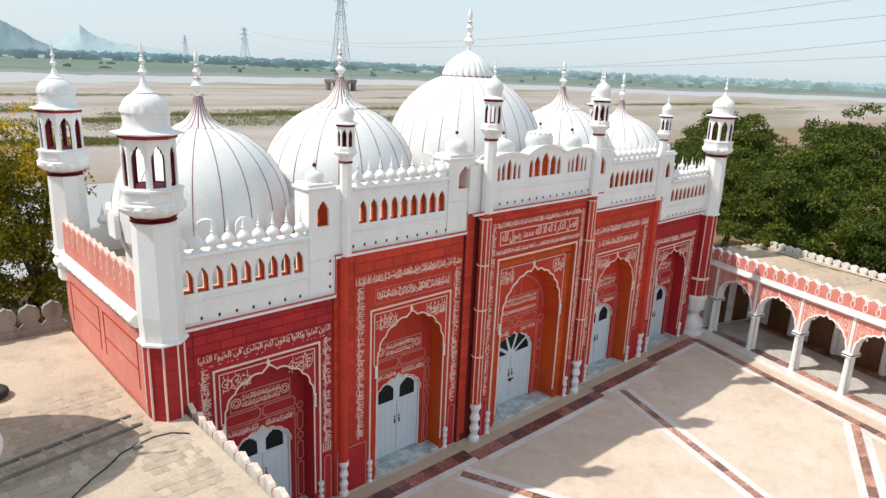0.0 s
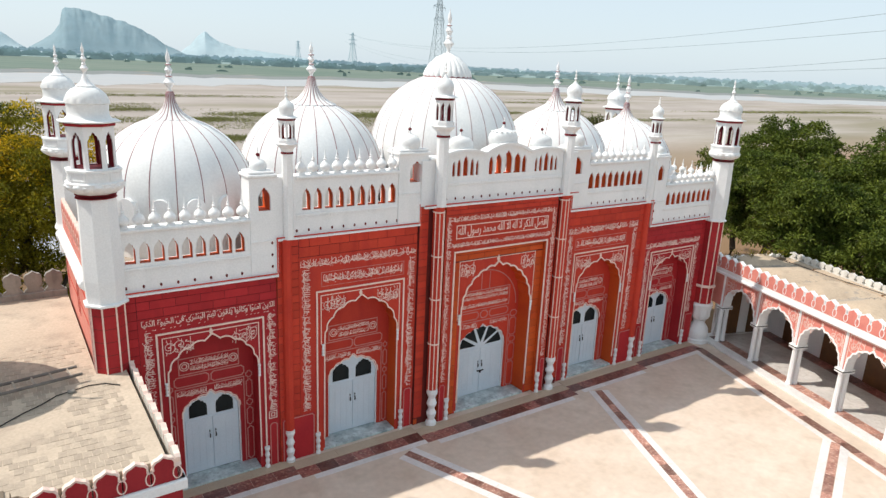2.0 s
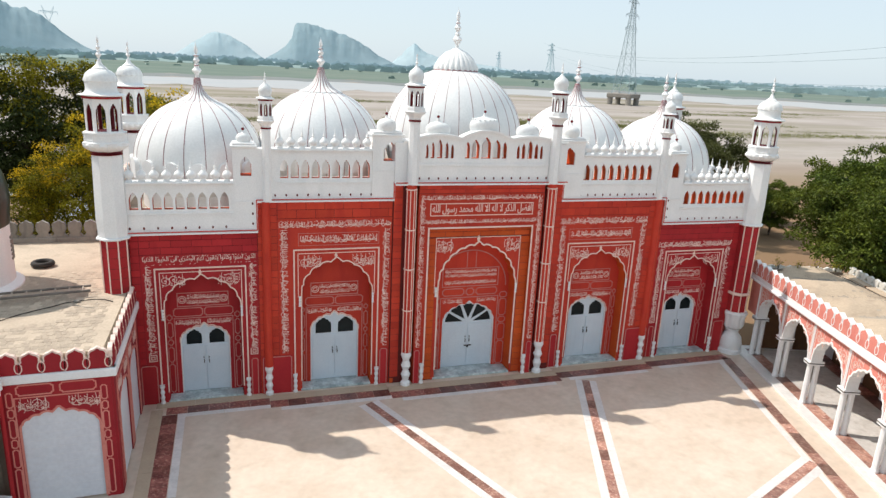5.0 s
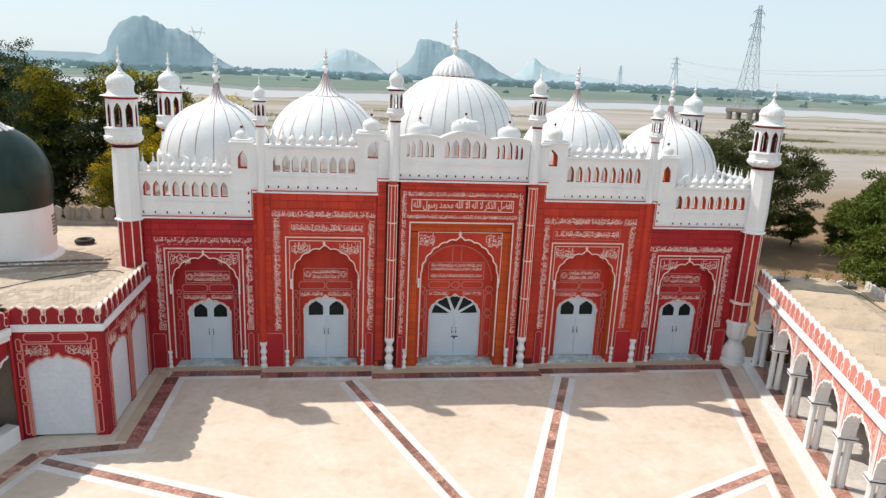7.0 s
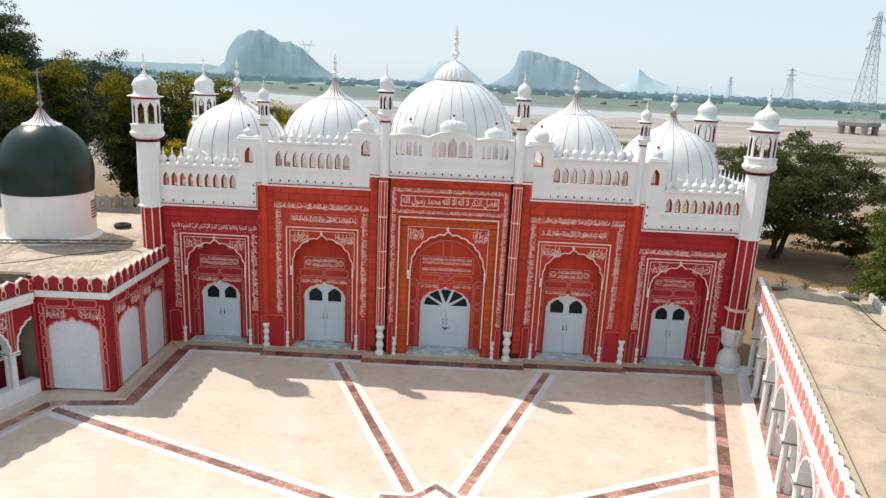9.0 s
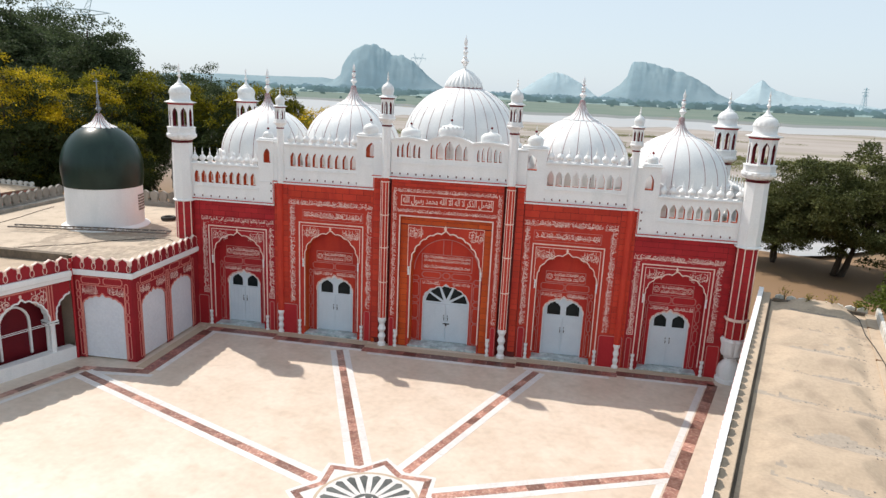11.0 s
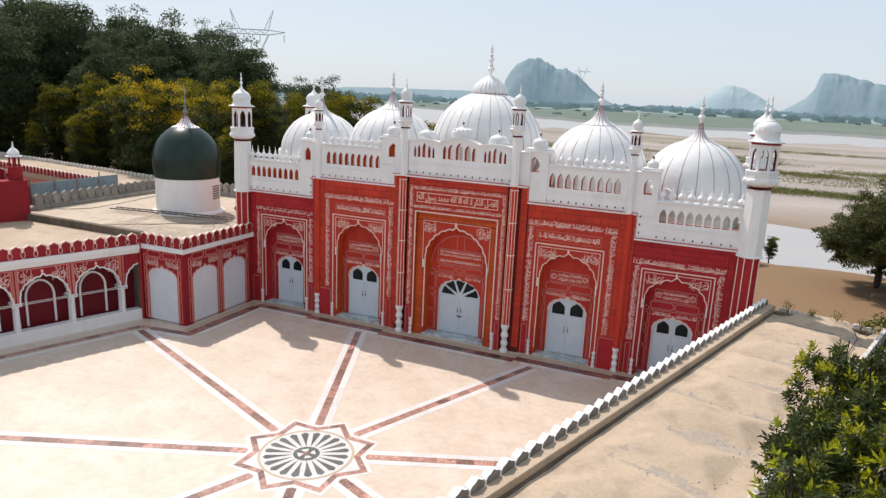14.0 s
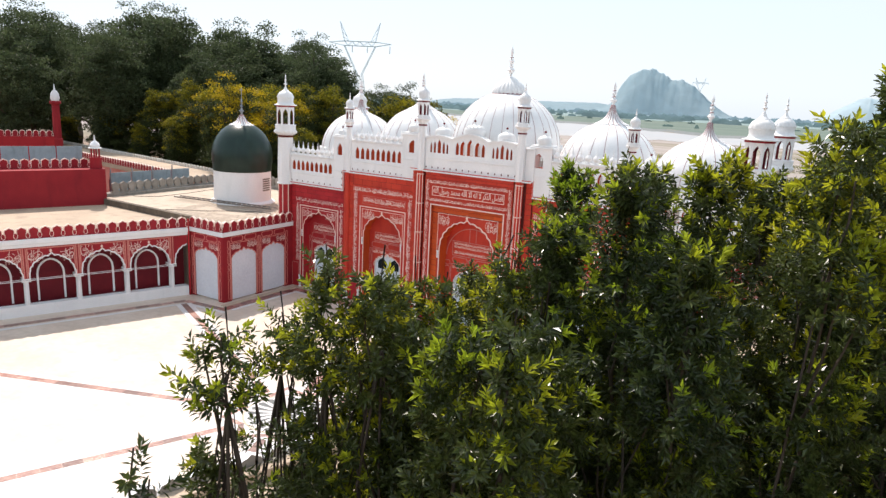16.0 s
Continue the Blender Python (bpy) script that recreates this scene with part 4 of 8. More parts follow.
def spire(bm, x, y, z, h, r):
    """A turned finial of stacked balls."""
    lathe(bm, [(0.35 * r, z), (0.30 * r, z + 0.10 * h), (0.45 * r, z + 0.14 * h), (1.0 * r, z + 0.24 * h), (0.42 * r, z + 0.34 * h), (0.55 * r, z + 0.36 * h), (0.32 * r, z + 0.42 * h),
               (0.68 * r, z + 0.52 * h), (0.28 * r, z + 0.61 * h), (0.42 * r, z + 0.63 * h), (0.22 * r, z + 0.68 * h), (0.40 * r, z + 0.76 * h), (0.36 * r, z + 0.84 * h), (0.10 * r, z + 0.93 * h), (0.03 * r, z + h)], 14, x, y)


def minaret(x, y, dz, low, front):
    """A corner tower: octagonal shaft, corbelled gallery, lantern, eave and cupola."""
    t8 = math.pi / 8
    bm = bmesh.new()
    lathe(bm, [(0.40, low), (0.40, 5.32 + dz), (0.47, 5.36 + dz), (0.48, 5.46 + dz), (0.42, 5.55 + dz), (0.48, 5.66 + dz), (0.45, 5.72 + dz), (0.42, 5.80 + dz), (0.385, 7.55 + dz)], 8, x, y, t8)
    if low > 5:
        bm.free()
        bm = bmesh.new()
        lathe(bm, [(0.40, low), (0.40, 5.46), (0.42, 5.8), (0.385, 7.55 + dz)], 8, x, y, t8)
    m = part("minaret", bm, WHITE, mosque, "white octagonal corner minaret with an arched lantern and a ribbed cupola")
    z = dz
    for q in (7.56, 7.625):
        bm = bmesh.new()
        lathe(bm, [(0.385, q + z), (0.400, q + 0.002 + z), (0.400, q + 0.010 + z), (0.385, q + 0.012 + z)], 24, x, y)
        part("red_ring", bm, MAROON, m)
    bm = bmesh.new()
    lathe(bm, [(0.39, 7.65 + z), (0.43, 7.69 + z), (0.50, 7.76 + z), (0.53, 7.83 + z), (0.575, 7.86 + z), (0.575, 7.89 + z), (0.535, 7.91 + z), (0.525, 7.93 + z), (0.525, 8.11 + z), (0.55, 8.12 + z), (0.55, 8.16 + z), (0.46, 8.16 + z)], 8, x, y, t8)
    gal = part("gallery", bm, WHITE, m, "corbelled white gallery")
    for k in range(8):
        bm = bmesh.new()
        frame_line(bm, -0.155, 7.955 + z, 0.155, 8.085 + z, 0.016, -0.012, 0.004)
        bmesh.ops.transform(bm, matrix=Matrix.Translation((x, y, 0)) @ Matrix.Rotation(k * math.pi / 4, 4, "Z") @ Matrix.Translation((0, -0.525 * math.cos(t8), 0)), verts=bm.verts)
        part("panel_frame", bm, WHITE, gal)
    bm = bmesh.new()
    lathe(bm, [(0.40, 7.67 + z), (0.48, 7.72 + z), (0.545, 7.78 + z), (0.555, 7.83 + z), (0.53, 7.87 + z)], 96, x, y, 0, 0.08, 16)
    part("scalloped_corbel", bm, WHITE, m, smooth=True)
    kiosk(m, x, y, 8.16 + z, 9.02 + z, 0.455)
    bm = bmesh.new()
    lathe(bm, [(0.47, 9.02 + z), (0.49, 9.03 + z), (0.49, 9.07 + z), (0.47, 9.08 + z)], 8, x, y, t8)
    part("red_band", bm, MAROON, m)
    bm = bmesh.new()
    lathe(bm, [(0.46, 9.08 + z), (0.595, 9.095 + z), (0.605, 9.12 + z), (0.50, 9.145 + z), (0.40, 9.16 + z)], 8, x, y, t8)
    part("eave", bm, WHITE, m, "thin white projecting eave")
    bm = bmesh.new()
    lathe(bm, [(0.47, 9.14 + z), (0.42, 9.17 + z), (0.385, 9.22 + z), (0.378, 9.30 + z), (0.388, 9.40 + z), (0.395, 9.50 + z), (0.385, 9.57 + z), (0.345, 9.65 + z), (0.275, 9.72 + z), (0.19, 9.765 + z), (0.12, 9.79 + z)], 40, x, y)
    cup = part("cupola", bm, DOME, m, "white helmet-shaped cupola", smooth=True)
    bm = bmesh.new()
    lathe(bm, [(0.385, 9.44 + z), (0.410, 9.455 + z), (0.408, 9.50 + z), (0.388, 9.56 + z)], 96, x, y, 0, 0.045, 16)
    part("petal_ring", bm, DOME, cup, smooth=True)
    bm = bmesh.new()
    lathe(bm, [(0.16, 9.765 + z), (0.185, 9.785 + z), (0.15, 9.81 + z), (0.085, 9.87 + z), (0.055, 9.95 + z), (0.04, 10.0 + z)], 48, x, y, 0, 0.07, 12)
    spire(bm, x, y, 9.97 + z, 0.64 if front else 0.62, 0.078)
    part("finial", bm, WHITE, m, "white turned finial", smooth=True)
    return m


def turret(x, y, zb, shaft_r, s, z0):
    """A slim turret on the front: s scales its head."""
    t8 = math.pi / 8
    bm = bmesh.new()
    lathe(bm, [(shaft_r, zb), (shaft_r, z0)], 8, x, y, t8)
    m = part("turret", bm, WHITE, mosque, "slim white octagonal turret with a small lantern and cupola")
    bm = bmesh.new()
    lathe(bm, [(shaft_r * 1.02, z0), (shaft_r * 1.10, z0 + 0.01), (shaft_r * 1.10, z0 + 0.04 * s), (shaft_r, z0 + 0.06 * s)], 16, x, y)
    part("red_ring", bm, DARK_RED, m)
    z = z0 + 0.06 * s
    bm = bmesh.new()
    lathe(bm, [(shaft_r, z), (0.20 * s, z + 0.10 * s), (0.30 * s, z + 0.18 * s), (0.33 * s, z + 0.24 * s), (0.29 * s, z + 0.26 * s), (0.29 * s, z + 0.36 * s), (0.24 * s, z + 0.36 * s)], 8, x, y, t8)
    part("gallery", bm, WHITE, m)
    z += 0.36 * s
    kiosk(m, x, y, z, z + 0.56 * s, 0.245 * s)
    z += 0.56 * s
    bm = bmesh.new()
    lathe(bm, [(0.25 * s, z), (0.265 * s, z + 0.01), (0.265 * s, z + 0.035 * s), (0.25 * s, z + 0.05 * s)], 8, x, y, t8)
    part("red_band", bm, DARK_RED, m)
    z += 0.05 * s
    bm = bmesh.new()
    lathe(bm, [(0.25 * s, z), (0.34 * s, z + 0.015), (0.34 * s, z + 0.03), (0.24 * s, z + 0.08 * s)], 8, x, y, t8)
    part("eave", bm, WHITE, m)
    bm = bmesh.new()
    lathe(bm, [(0.205 * s, z + 0.06 * s), (0.20 * s, z + 0.16 * s), (0.23 * s, z + 0.26 * s), (0.225 * s, z + 0.34 * s), (0.18 * s, z + 0.44 * s), (0.10 * s, z + 0.50 * s), (0.05 * s, z + 0.55 * s), (0.03 * s, z + 0.60 * s)], 32, x, y, 0, 0.04, 16)
    part("cupola", bm, DOME, m, smooth=True)
    bm = bmesh.new()
    spire(bm, x, y, z + 0.58 * s, 0.36 * s, 0.05 * s)
    part("finial", bm, WHITE, m, smooth=True)


def helmet(cx, cy, z, r, h, wall, deep, beads=0):
    """A small helmet dome with a tucked foot, a stem and a dark red ball under a thin tip."""
    bm = bmesh.new()
    lathe(bm, [(0.90 * r, z), (0.93 * r, z + 0.10 * h), (0.99 * r, z + 0.28 * h), (1.0 * r, z + 0.45 * h), (0.96 * r, z + 0.62 * h), (0.84 * r, z + 0.78 * h), (0.64 * r, z + 0.90 * h), (0.40 * r, z + 0.97 * h),
               (0.24 * r, z + h), (0.16 * r, z + 1.06 * h), (0.10 * r, z + 1.16 * h), (0.06 * r, z + 1.28 * h), (0.0, z + 1.29 * h)], 40)
    bmesh.ops.transform(bm, matrix=Matrix.Translation((cx, cy, 0)) @ Matrix.Diagonal((1, deep, 1, 1)), verts=bm.verts)
    d = part("cap_dome", bm, DOME, wall, "small white helmet dome over the parapet", smooth=True)
    for i in range(beads):
        bm = bmesh.new()
        t = 2 * math.pi * i / beads
        bmesh.ops.create_icosphere(bm, subdivisions=1, radius=0.036)
        bmesh.ops.translate(bm, vec=(cx + 0.80 * r * math.cos(t), cy + 0.80 * r * deep * math.sin(t), z + 0.83 * h), verts=bm.verts)
        part("bead", bm, DOME, d, smooth=True)
    zf = z + 1.26 * h
    bm = bmesh.new()
    lathe(bm, [(0.020, zf), (0.045, zf + 0.03), (0.047, zf + 0.055), (0.020, zf + 0.085)], 12, cx, cy)
    part("finial_ball", bm, DARK_RED, d, "small dark red finial ball", smooth=True)
    bm = bmesh.new()
    lathe(bm, [(0.014, zf + 0.08), (0.024, zf + 0.10), (0.010, zf + 0.125), (0.016, zf + 0.145), (0.003, zf + 0.24)], 10, cx, cy)
    part("finial", bm, WHITE, d, "small white finial", smooth=True)
    return d


def stub(side, xa, xb, zl, win, ztop, y):
    """A square pier at the step of the parapet, with an arched window and a small low dome."""
    x0, x1 = side.span(xa, xb)
    w0, w1 = side.span(win[0], win[1])
    dz = side.dz
    bm = bmesh.new()
    hole = [(win[2] + dz, small_arch((w0 + w1) / 2, (w1 - w0) / 2, win[2] + dz + (win[3] - win[2]) * 0.55, win[3] + dz))]
    pierced(bm, x0, x1, zl + dz, ztop + dz, y - 0.07, y, hole)
    wall = part("parapet_pier", bm, WHITE, mosque, "white parapet pier with an arched opening and a small dome")
    bm = bmesh.new()
    pierced(bm, x0, x1, zl + dz + 0.02, ztop + dz - 0.01, y, y + 0.5, hole)
    part("red_lining", bm, ORANGE, wall)
    bm = bmesh.new()
    box(bm, x0 - 0.05, y - 0.12, ztop + dz, x1 + 0.05, y + 0.55, ztop + dz + 0.07, bevel=0.015)
    part("coping", bm, WHITE, wall)
    for q in (x0 + 0.002, x1 - 0.012):
        bm = bmesh.new()
        box(bm, q - 0.003, y + 0.002, zl + dz, q + 0.013, y + 0.504, ztop + dz)
        part("side_skin", bm, WHITE, wall)
    bm = bmesh.new()
    cx, cy, z = (x0 + x1) / 2, y + 0.2, ztop + dz + 0.07
    k = (x1 - x0) / 0.72
    box(bm, cx - 0.36 * k, cy - 0.27, z, cx + 0.36 * k, cy + 0.30, z + 0.07, bevel=0.02)
    part("cap_step", bm, WHITE, wall)
    helmet(cx, cy, z + 0.06, 0.235 * k, 0.30 * k, wall, 0.95)
    scalloped_moulding(x0, x1, zl + dz + 0.92, y - 0.07, wall)
    return wall


def edge_lines(pts, y, wall):
    """The white and dark line where white plaster meets the red front."""
    bm = bmesh.new()
    ribbon(bm, pts, 0.045, y - 0.06, y)
    part("edge_moulding", bm, WHITE, wall, "white edge moulding")
    bm = bmesh.new()
    ribbon(bm, [(x, z + 0.06) for x, z in pts], 0.03, y - 0.064, y - 0.05)
    part("edge_shadow_line", bm, BRICK, wall)


for side in (LEFT, RIGHT):
    dz = side.dz
    x0, x1 = side.span(-10.55, -7.66)
    sx0, sx1 = side.span(-10.46, -7.76)
    w = parapet(x0, x1, 5.30 + dz, 6.72 + dz, 6.00 + dz, 6.50 + dz, 9, sx0, sx1, -0.01, 9)
    weep_dots(x0 + 0.1, x1 + 0.5 if not side.right else x1, 10, 5.47 + dz, -0.062, w)
    w = stub(side, -7.66, -7.03, 5.30, (-7.45, -7.15, 6.95, 7.52), 7.76, -0.01)
    weep_dots(5.55 + dz, 6.15 + dz, 3, side.x(-7.14), -0.082, w, True)
    edge_lines([(side.x(-10.5), 5.30 + dz), (side.x(-7.03), 5.30 + dz), (side.x(-7.03), 6.20 + dz), (side.x(-2.95), 6.20 + dz), (side.x(-2.95), 6.72)], -0.075, w)
    # short white piece round the turret foot
    x0, x1 = side.span(-7.03, -6.5)
    bm = bmesh.new()
    box(bm, x0, -0.06, 6.20 + dz, x1, 0.3, 7.74 + dz)
    part("parapet_pier", bm, WHITE, mosque, "plain white parapet pier")
    x0, x1 = side.span(-6.50, -3.63)
    sx0, sx1 = side.span(-6.38, -3.66)
    w = parapet(x0, x1, 6.20 + dz, 7.68 + dz, 6.88 + dz, 7.43 + dz, 9, sx0, sx1, -0.01, 9)
    weep_dots(x0, x1 + (0.0 if side.right else 0.3), 11, 6.38 + dz, -0.062, w)
    w = stub(side, -3.63, -2.72, 6.20, (-3.29, -2.86, 7.40, 7.97), 8.15, -0.03)
    turret(side.x(-6.72), -0.08, 6.20 + dz, 0.135, 0.80, 8.30 + dz)
    turret(side.x(-2.42), -0.32, 6.72, 0.17, 1.0, 8.62 + dz * 0.5)

# middle parapet: three humps
for p, q in ((-2.95, -2.25), (2 * MID + 2.25, 2 * MID + 2.95)):
    bm = bmesh.new()
    box(bm, p, -0.17, 6.72, q, 0.30, 7.98, bevel=0.01)
    bx = part("parapet_pier", bm, WHITE, mosque, "plain white parapet pier behind a turret")
    bm = bmesh.new()
    box(bm, p + 0.24, -0.21, 7.985, q, 0.32, 8.05, bevel=0.012)
    part("coping", bm, WHITE, bx)
HUMPS = ((MID - 1.52, 8.22, 0.70), (MID, 8.36, 0.86), (MID + 1.50, 8.20, 0.70))


def hump_top(x):
    z = 8.10
    for c, h, w in HUMPS:
        u = abs(x - c) / w
        if u < 1:
            z = max(z, 8.10 + (h - 8.10) * math.cos(u * math.pi / 2) ** 0.8)
    return z


mid_holes = []
for c, h, w in HUMPS:
    half, way = ((0.158, 0.132, 0.080), (0.0, 0.355, 0.620)) if w > 0.8 else ((0.088, 0.062, 0.050), (0.0, 0.225, 0.405))
    for i in range(-2, 3):
        hw = half[abs(i)]
        cx = c + math.copysign(way[abs(i)], i)
        tp = (8.10, 8.02, 7.96)[abs(i)] + (0.09 if w > 0.8 else 0.0)
        mid_holes.append((7.52, small_arch(cx, hw, 7.52 + (tp - 7.52) * 0.6, tp)))
w = parapet(-2.25, 2 * MID + 2.25, 6.72, 8.0, 7.52, 8.0, 0, 0, 0, -0.22, 0, hump_top, mid_holes)
weep_dots(-2.2, 2 * MID + 2.2, 15, 6.90, -0.272, w)
bm = bmesh.new()
ribbon(bm, [(x / 20, hump_top(x / 20) + 0.02) for x in range(int(-2.25 * 20), int((2 * MID + 2.25) * 20) + 1)], 0.07, -0.34, 0.02)
part("coping", bm, WHITE, w, "white scalloped coping")
bm = bmesh.new()
box(bm, -2.25, -0.30, 7.30, 2 * MID + 2.25, -0.27, 7.36)
part("string_course", bm, WHITE, w)
edge_lines([(-2.95, 6.72), (2 * MID + 2.95, 6.72)], -0.32, w)
scalloped_moulding(-2.25, 2 * MID + 2.25, 7.30, -0.27, w)
for c, h, wd in HUMPS:
    helmet(c, 0.04, h - 0.05, 0.485 if wd > 0.8 else 0.395, 0.47 if wd > 0.8 else 0.43, w, 0.68, 14 if wd > 0.8 else 0)

# corner towers
for side in (LEFT, RIGHT):
    dz = side.dz * 1.5
    x = side.x(-10.86)
    minaret(x, -0.10, dz, 5.30 + dz, True)
    bm = bmesh.new()
    lathe(bm, [(0.36, 0.0 if not side.right else 1.62), (0.36, 5.30 + dz)], 8, x, -0.10, math.pi / 8)
    col = part("corner_column", bm, RED, mosque, "red octagonal corner column with cream edge lines")
    for k in range(8):
        bm = bmesh.new()
        t = math.pi / 8 + k * math.pi / 4
        px, py = x + 0.36 * math.cos(t), -0.10 + 0.36 * math.sin(t)
        box(bm, px - 0.016, py - 0.016, 0.0 if not side.right else 1.62, px + 0.016, py + 0.016, 5.28 + dz)
        part("edge_line", bm, LINE, col)
    for k in range(17):
        z = 0.22 + k * 0.30
        if z > (1.9 if side.right else 0.0) and z < 5.1:
            bm = bmesh.new()
            lathe(bm, [(0.358, z), (0.3625, z + 0.002), (0.3625, z + 0.014), (0.358, z + 0.016)], 8, x, -0.10, math.pi / 8)
            part("joint_line", bm, JOINT, col)
    bm = bmesh.new()
    lathe(bm, [(0.42, 5.23 + dz), (0.46, 5.25 + dz), (0.46, 5.29 + dz), (0.42, 5.31 + dz)], 8, x, -0.1, math.pi / 8)
    part("white_ring", bm, WHITE, col)
    if side.right:
        bm = bmesh.new()
        lathe(bm, [(0.42, 2.38), (0.44, 2.40), (0.44, 2.46), (0.42, 2.48)], 8, x, -0.1, math.pi / 8)
        part("cream_ring", bm, LINE, col)
        bm = bmesh.new()
        lathe(bm, [(0.46, 0.0), (0.46, 0.14), (0.40, 0.18), (0.43, 0.35), (0.38, 0.62), (0.24, 0.80), (0.20, 0.88), (0.26, 0.90), (0.26, 0.94), (0.20, 0.96)], 24, x, -0.12)
        part("vase_base", bm, WHITE, col, "white vase-shaped column foot", smooth=True)
        bm = bmesh.new()
        lathe(bm, [(0.22, 0.95), (0.33, 1.03), (0.38, 1.15), (0.37, 1.40), (0.44, 1.62), (0.40, 1.70)], 64, x, -0.12, 0, 0.10, 10)
        part("lotus_cup", bm, WHITE, col, "white fluted lotus cup", smooth=True)
for side in (LEFT, RIGHT):
    minaret(side.x(-10.88), 5.58, side.dz, 5.0, False)

# ---- domes ----


def dome(x, y, zc, r, z_cap, r_cap, z_tip, z_fin, base, ribs, onion_cap, arches):
    """A bulbous dome: shell, maroon ribs, lotus cap and finial, on a low drum."""
    prof = []
    a0 = -0.52
    a1 = math.acos(min(1, r_cap * 0.9 / r))
    for i in range(25):
        a = a0 + (a1 - a0) * i / 24
        prof.append((r * math.cos(a), zc + (z_cap - zc) / math.sin(a1) * math.sin(a) if a > 0 else zc + r * math.sin(a)))
    bm = bmesh.new()
    lathe(bm, prof, 72, x, y)
    d = part("dome", bm, DOME, mosque, "large white plastered dome with thin maroon ribs and a lotus cap", smooth=True)
    wide = 0.010 if onion_cap else 0.015
    for k in range(ribs):
        rb = bmesh.new()
        th = 2 * math.pi * (k + 0.35) / ribs
        rings = []
        for rr, z in prof[2:]:
            rings.append([rb.verts.new((x + (rr + o) * math.cos(th) - s * wide * math.sin(th), y + (rr + o) * math.sin(th) + s * wide * math.cos(th), z)) for s, o in ((-0.85, -0.02), (-0.5, 0.008), (0.5, 0.008), (0.85, -0.02))])
        for p, q in zip(rings, rings[1:]):
            for j in range(3):
                rb.faces.new((p[j], p[j + 1], q[j + 1], q[j]))
        part("rib", rb, RIB, d)
    bm = bmesh.new()
    h = z_tip - z_cap
    if onion_cap:
        cp = [(r_cap * 1.02, z_cap - 0.03), (r_cap * 1.04, z_cap + 0.05), (r_cap * 0.97, z_cap + 0.25 * h), (r_cap * 0.80, z_cap + 0.52 * h), (r_cap * 0.5, z_cap + 0.80 * h), (r_cap * 0.22, z_cap + 0.94 * h), (0.07, z_tip)]
        lathe(bm, cp, 96, x, y, 0, 0.06, 24)
    else:
        cp = [(r_cap * 0.95, z_cap - 0.11), (r_cap * 1.20, z_cap - 0.075), (r_cap * 1.19, z_cap - 0.025), (r_cap * 0.90, z_cap + 0.06 * h), (r_cap * 0.63, z_cap + 0.2 * h), (r_cap * 0.41, z_cap + 0.42 * h), (r_cap * 0.25, z_cap + 0.68 * h), (0.10, z_cap + 0.92 * h), (0.07, z_tip)]
        lathe(bm, cp, 96, x, y, 0, 0.10, 20)
    cap = part("lotus_cap", bm, DOME, d, "white fluted lotus cap", smooth=True)
    n = 24 if onion_cap else 20
    if onion_cap:
        bm = bmesh.new()
        lathe(bm, [(r_cap * 1.02, z_cap - 0.06), (r_cap * 1.05, z_cap - 0.02), (r_cap * 1.02, z_cap + 0.01)], 48, x, y)
        part("cap_band", bm, RIB, cap, "maroon band under the cap")
    else:
        for k in range(n):
            bm = bmesh.new()
            t0 = 2 * math.pi * (k + 0.5) / n
            pts = [(rr * 0.985 + 0.008, z) for rr, z in cp]
            rings = [[bm.verts.new((x + rr * math.cos(t0) - s * 0.011 * math.sin(t0), y + rr * math.sin(t0) + s * 0.011 * math.cos(t0), z)) for s in (-1, 1)] for rr, z in pts]
            for p, q in zip(rings, rings[1:]):
                bm.faces.new((p[0], p[1], q[1], q[0]))
            part("petal_line", bm, RIB, cap)
    bm = bmesh.new()
    spire(bm, x, y, z_tip - 0.05, z_fin - z_tip + 0.05, 0.17 if onion_cap else 0.145)
    f = part("finial", bm, WHITE, d, "white turned finial of stacked balls", smooth=True)
    hh = z_fin - z_tip
    for u in (0.13, 0.35, 0.62):
        bm = bmesh.new()
        lathe(bm, [(0.075, z_tip + hh * u - 0.012), (0.085, z_tip + hh * u), (0.075, z_tip + hh * u + 0.012)], 14, x, y)
        part("finial_ring", bm, RIB, f)
    # drum with blind round merlons
    bm = bmesh.new()
    rb = r * math.cos(a0)
    lathe(bm, [(rb + 0.05, base), (rb + 0.05, zc + r * math.sin(a0) + 0.12)], 48, x, y)
    dr = part("drum", bm, WHITE, d, "low white drum ringed by round merlons")
    for k in range(arches):
        t = 2 * math.pi * k / arches
        bm = bmesh.new()
        zb = zc - 0.45
        pts = [(-0.22, zb), (-0.22, zb + 0.42)] + [(0.22 * math.cos(math.pi * (1 - q / 8)), zb + 0.42 + 0.2 * math.sin(math.pi * q / 8)) for q in range(9)] + [(0.22, zb + 0.42), (0.22, zb)]
        plate(bm, pts, -0.06, 0.06)
        bmesh.ops.transform(bm, matrix=Matrix.Translation((x + (r + 0.04) * math.cos(t), y + (r + 0.04) * math.sin(t), 0)) @ Matrix.Rotation(t + math.pi / 2, 4, "Z"), verts=bm.verts)
        part("round_merlon", bm, WHITE, dr)


DY = 3.0
for side in (LEFT, RIGHT):
    dz = side.dz * 1.6
    dome(side.x(-8.62), DY, 6.98 + dz, 1.98, 8.89 + dz, 0.46, 9.55 + dz, 10.60 + dz, 5.6, 20, False, 16)
    dome(side.x(-4.78), DY, 7.32 + dz, 2.06, 9.29 + dz, 0.57, 10.03 + dz, 10.96 + dz, 6.1, 22, False, 16)
dome(-0.12, DY, 7.86, 2.42, 10.15, 0.74, 10.88, 12.20, 6.6, 30, True, 18)

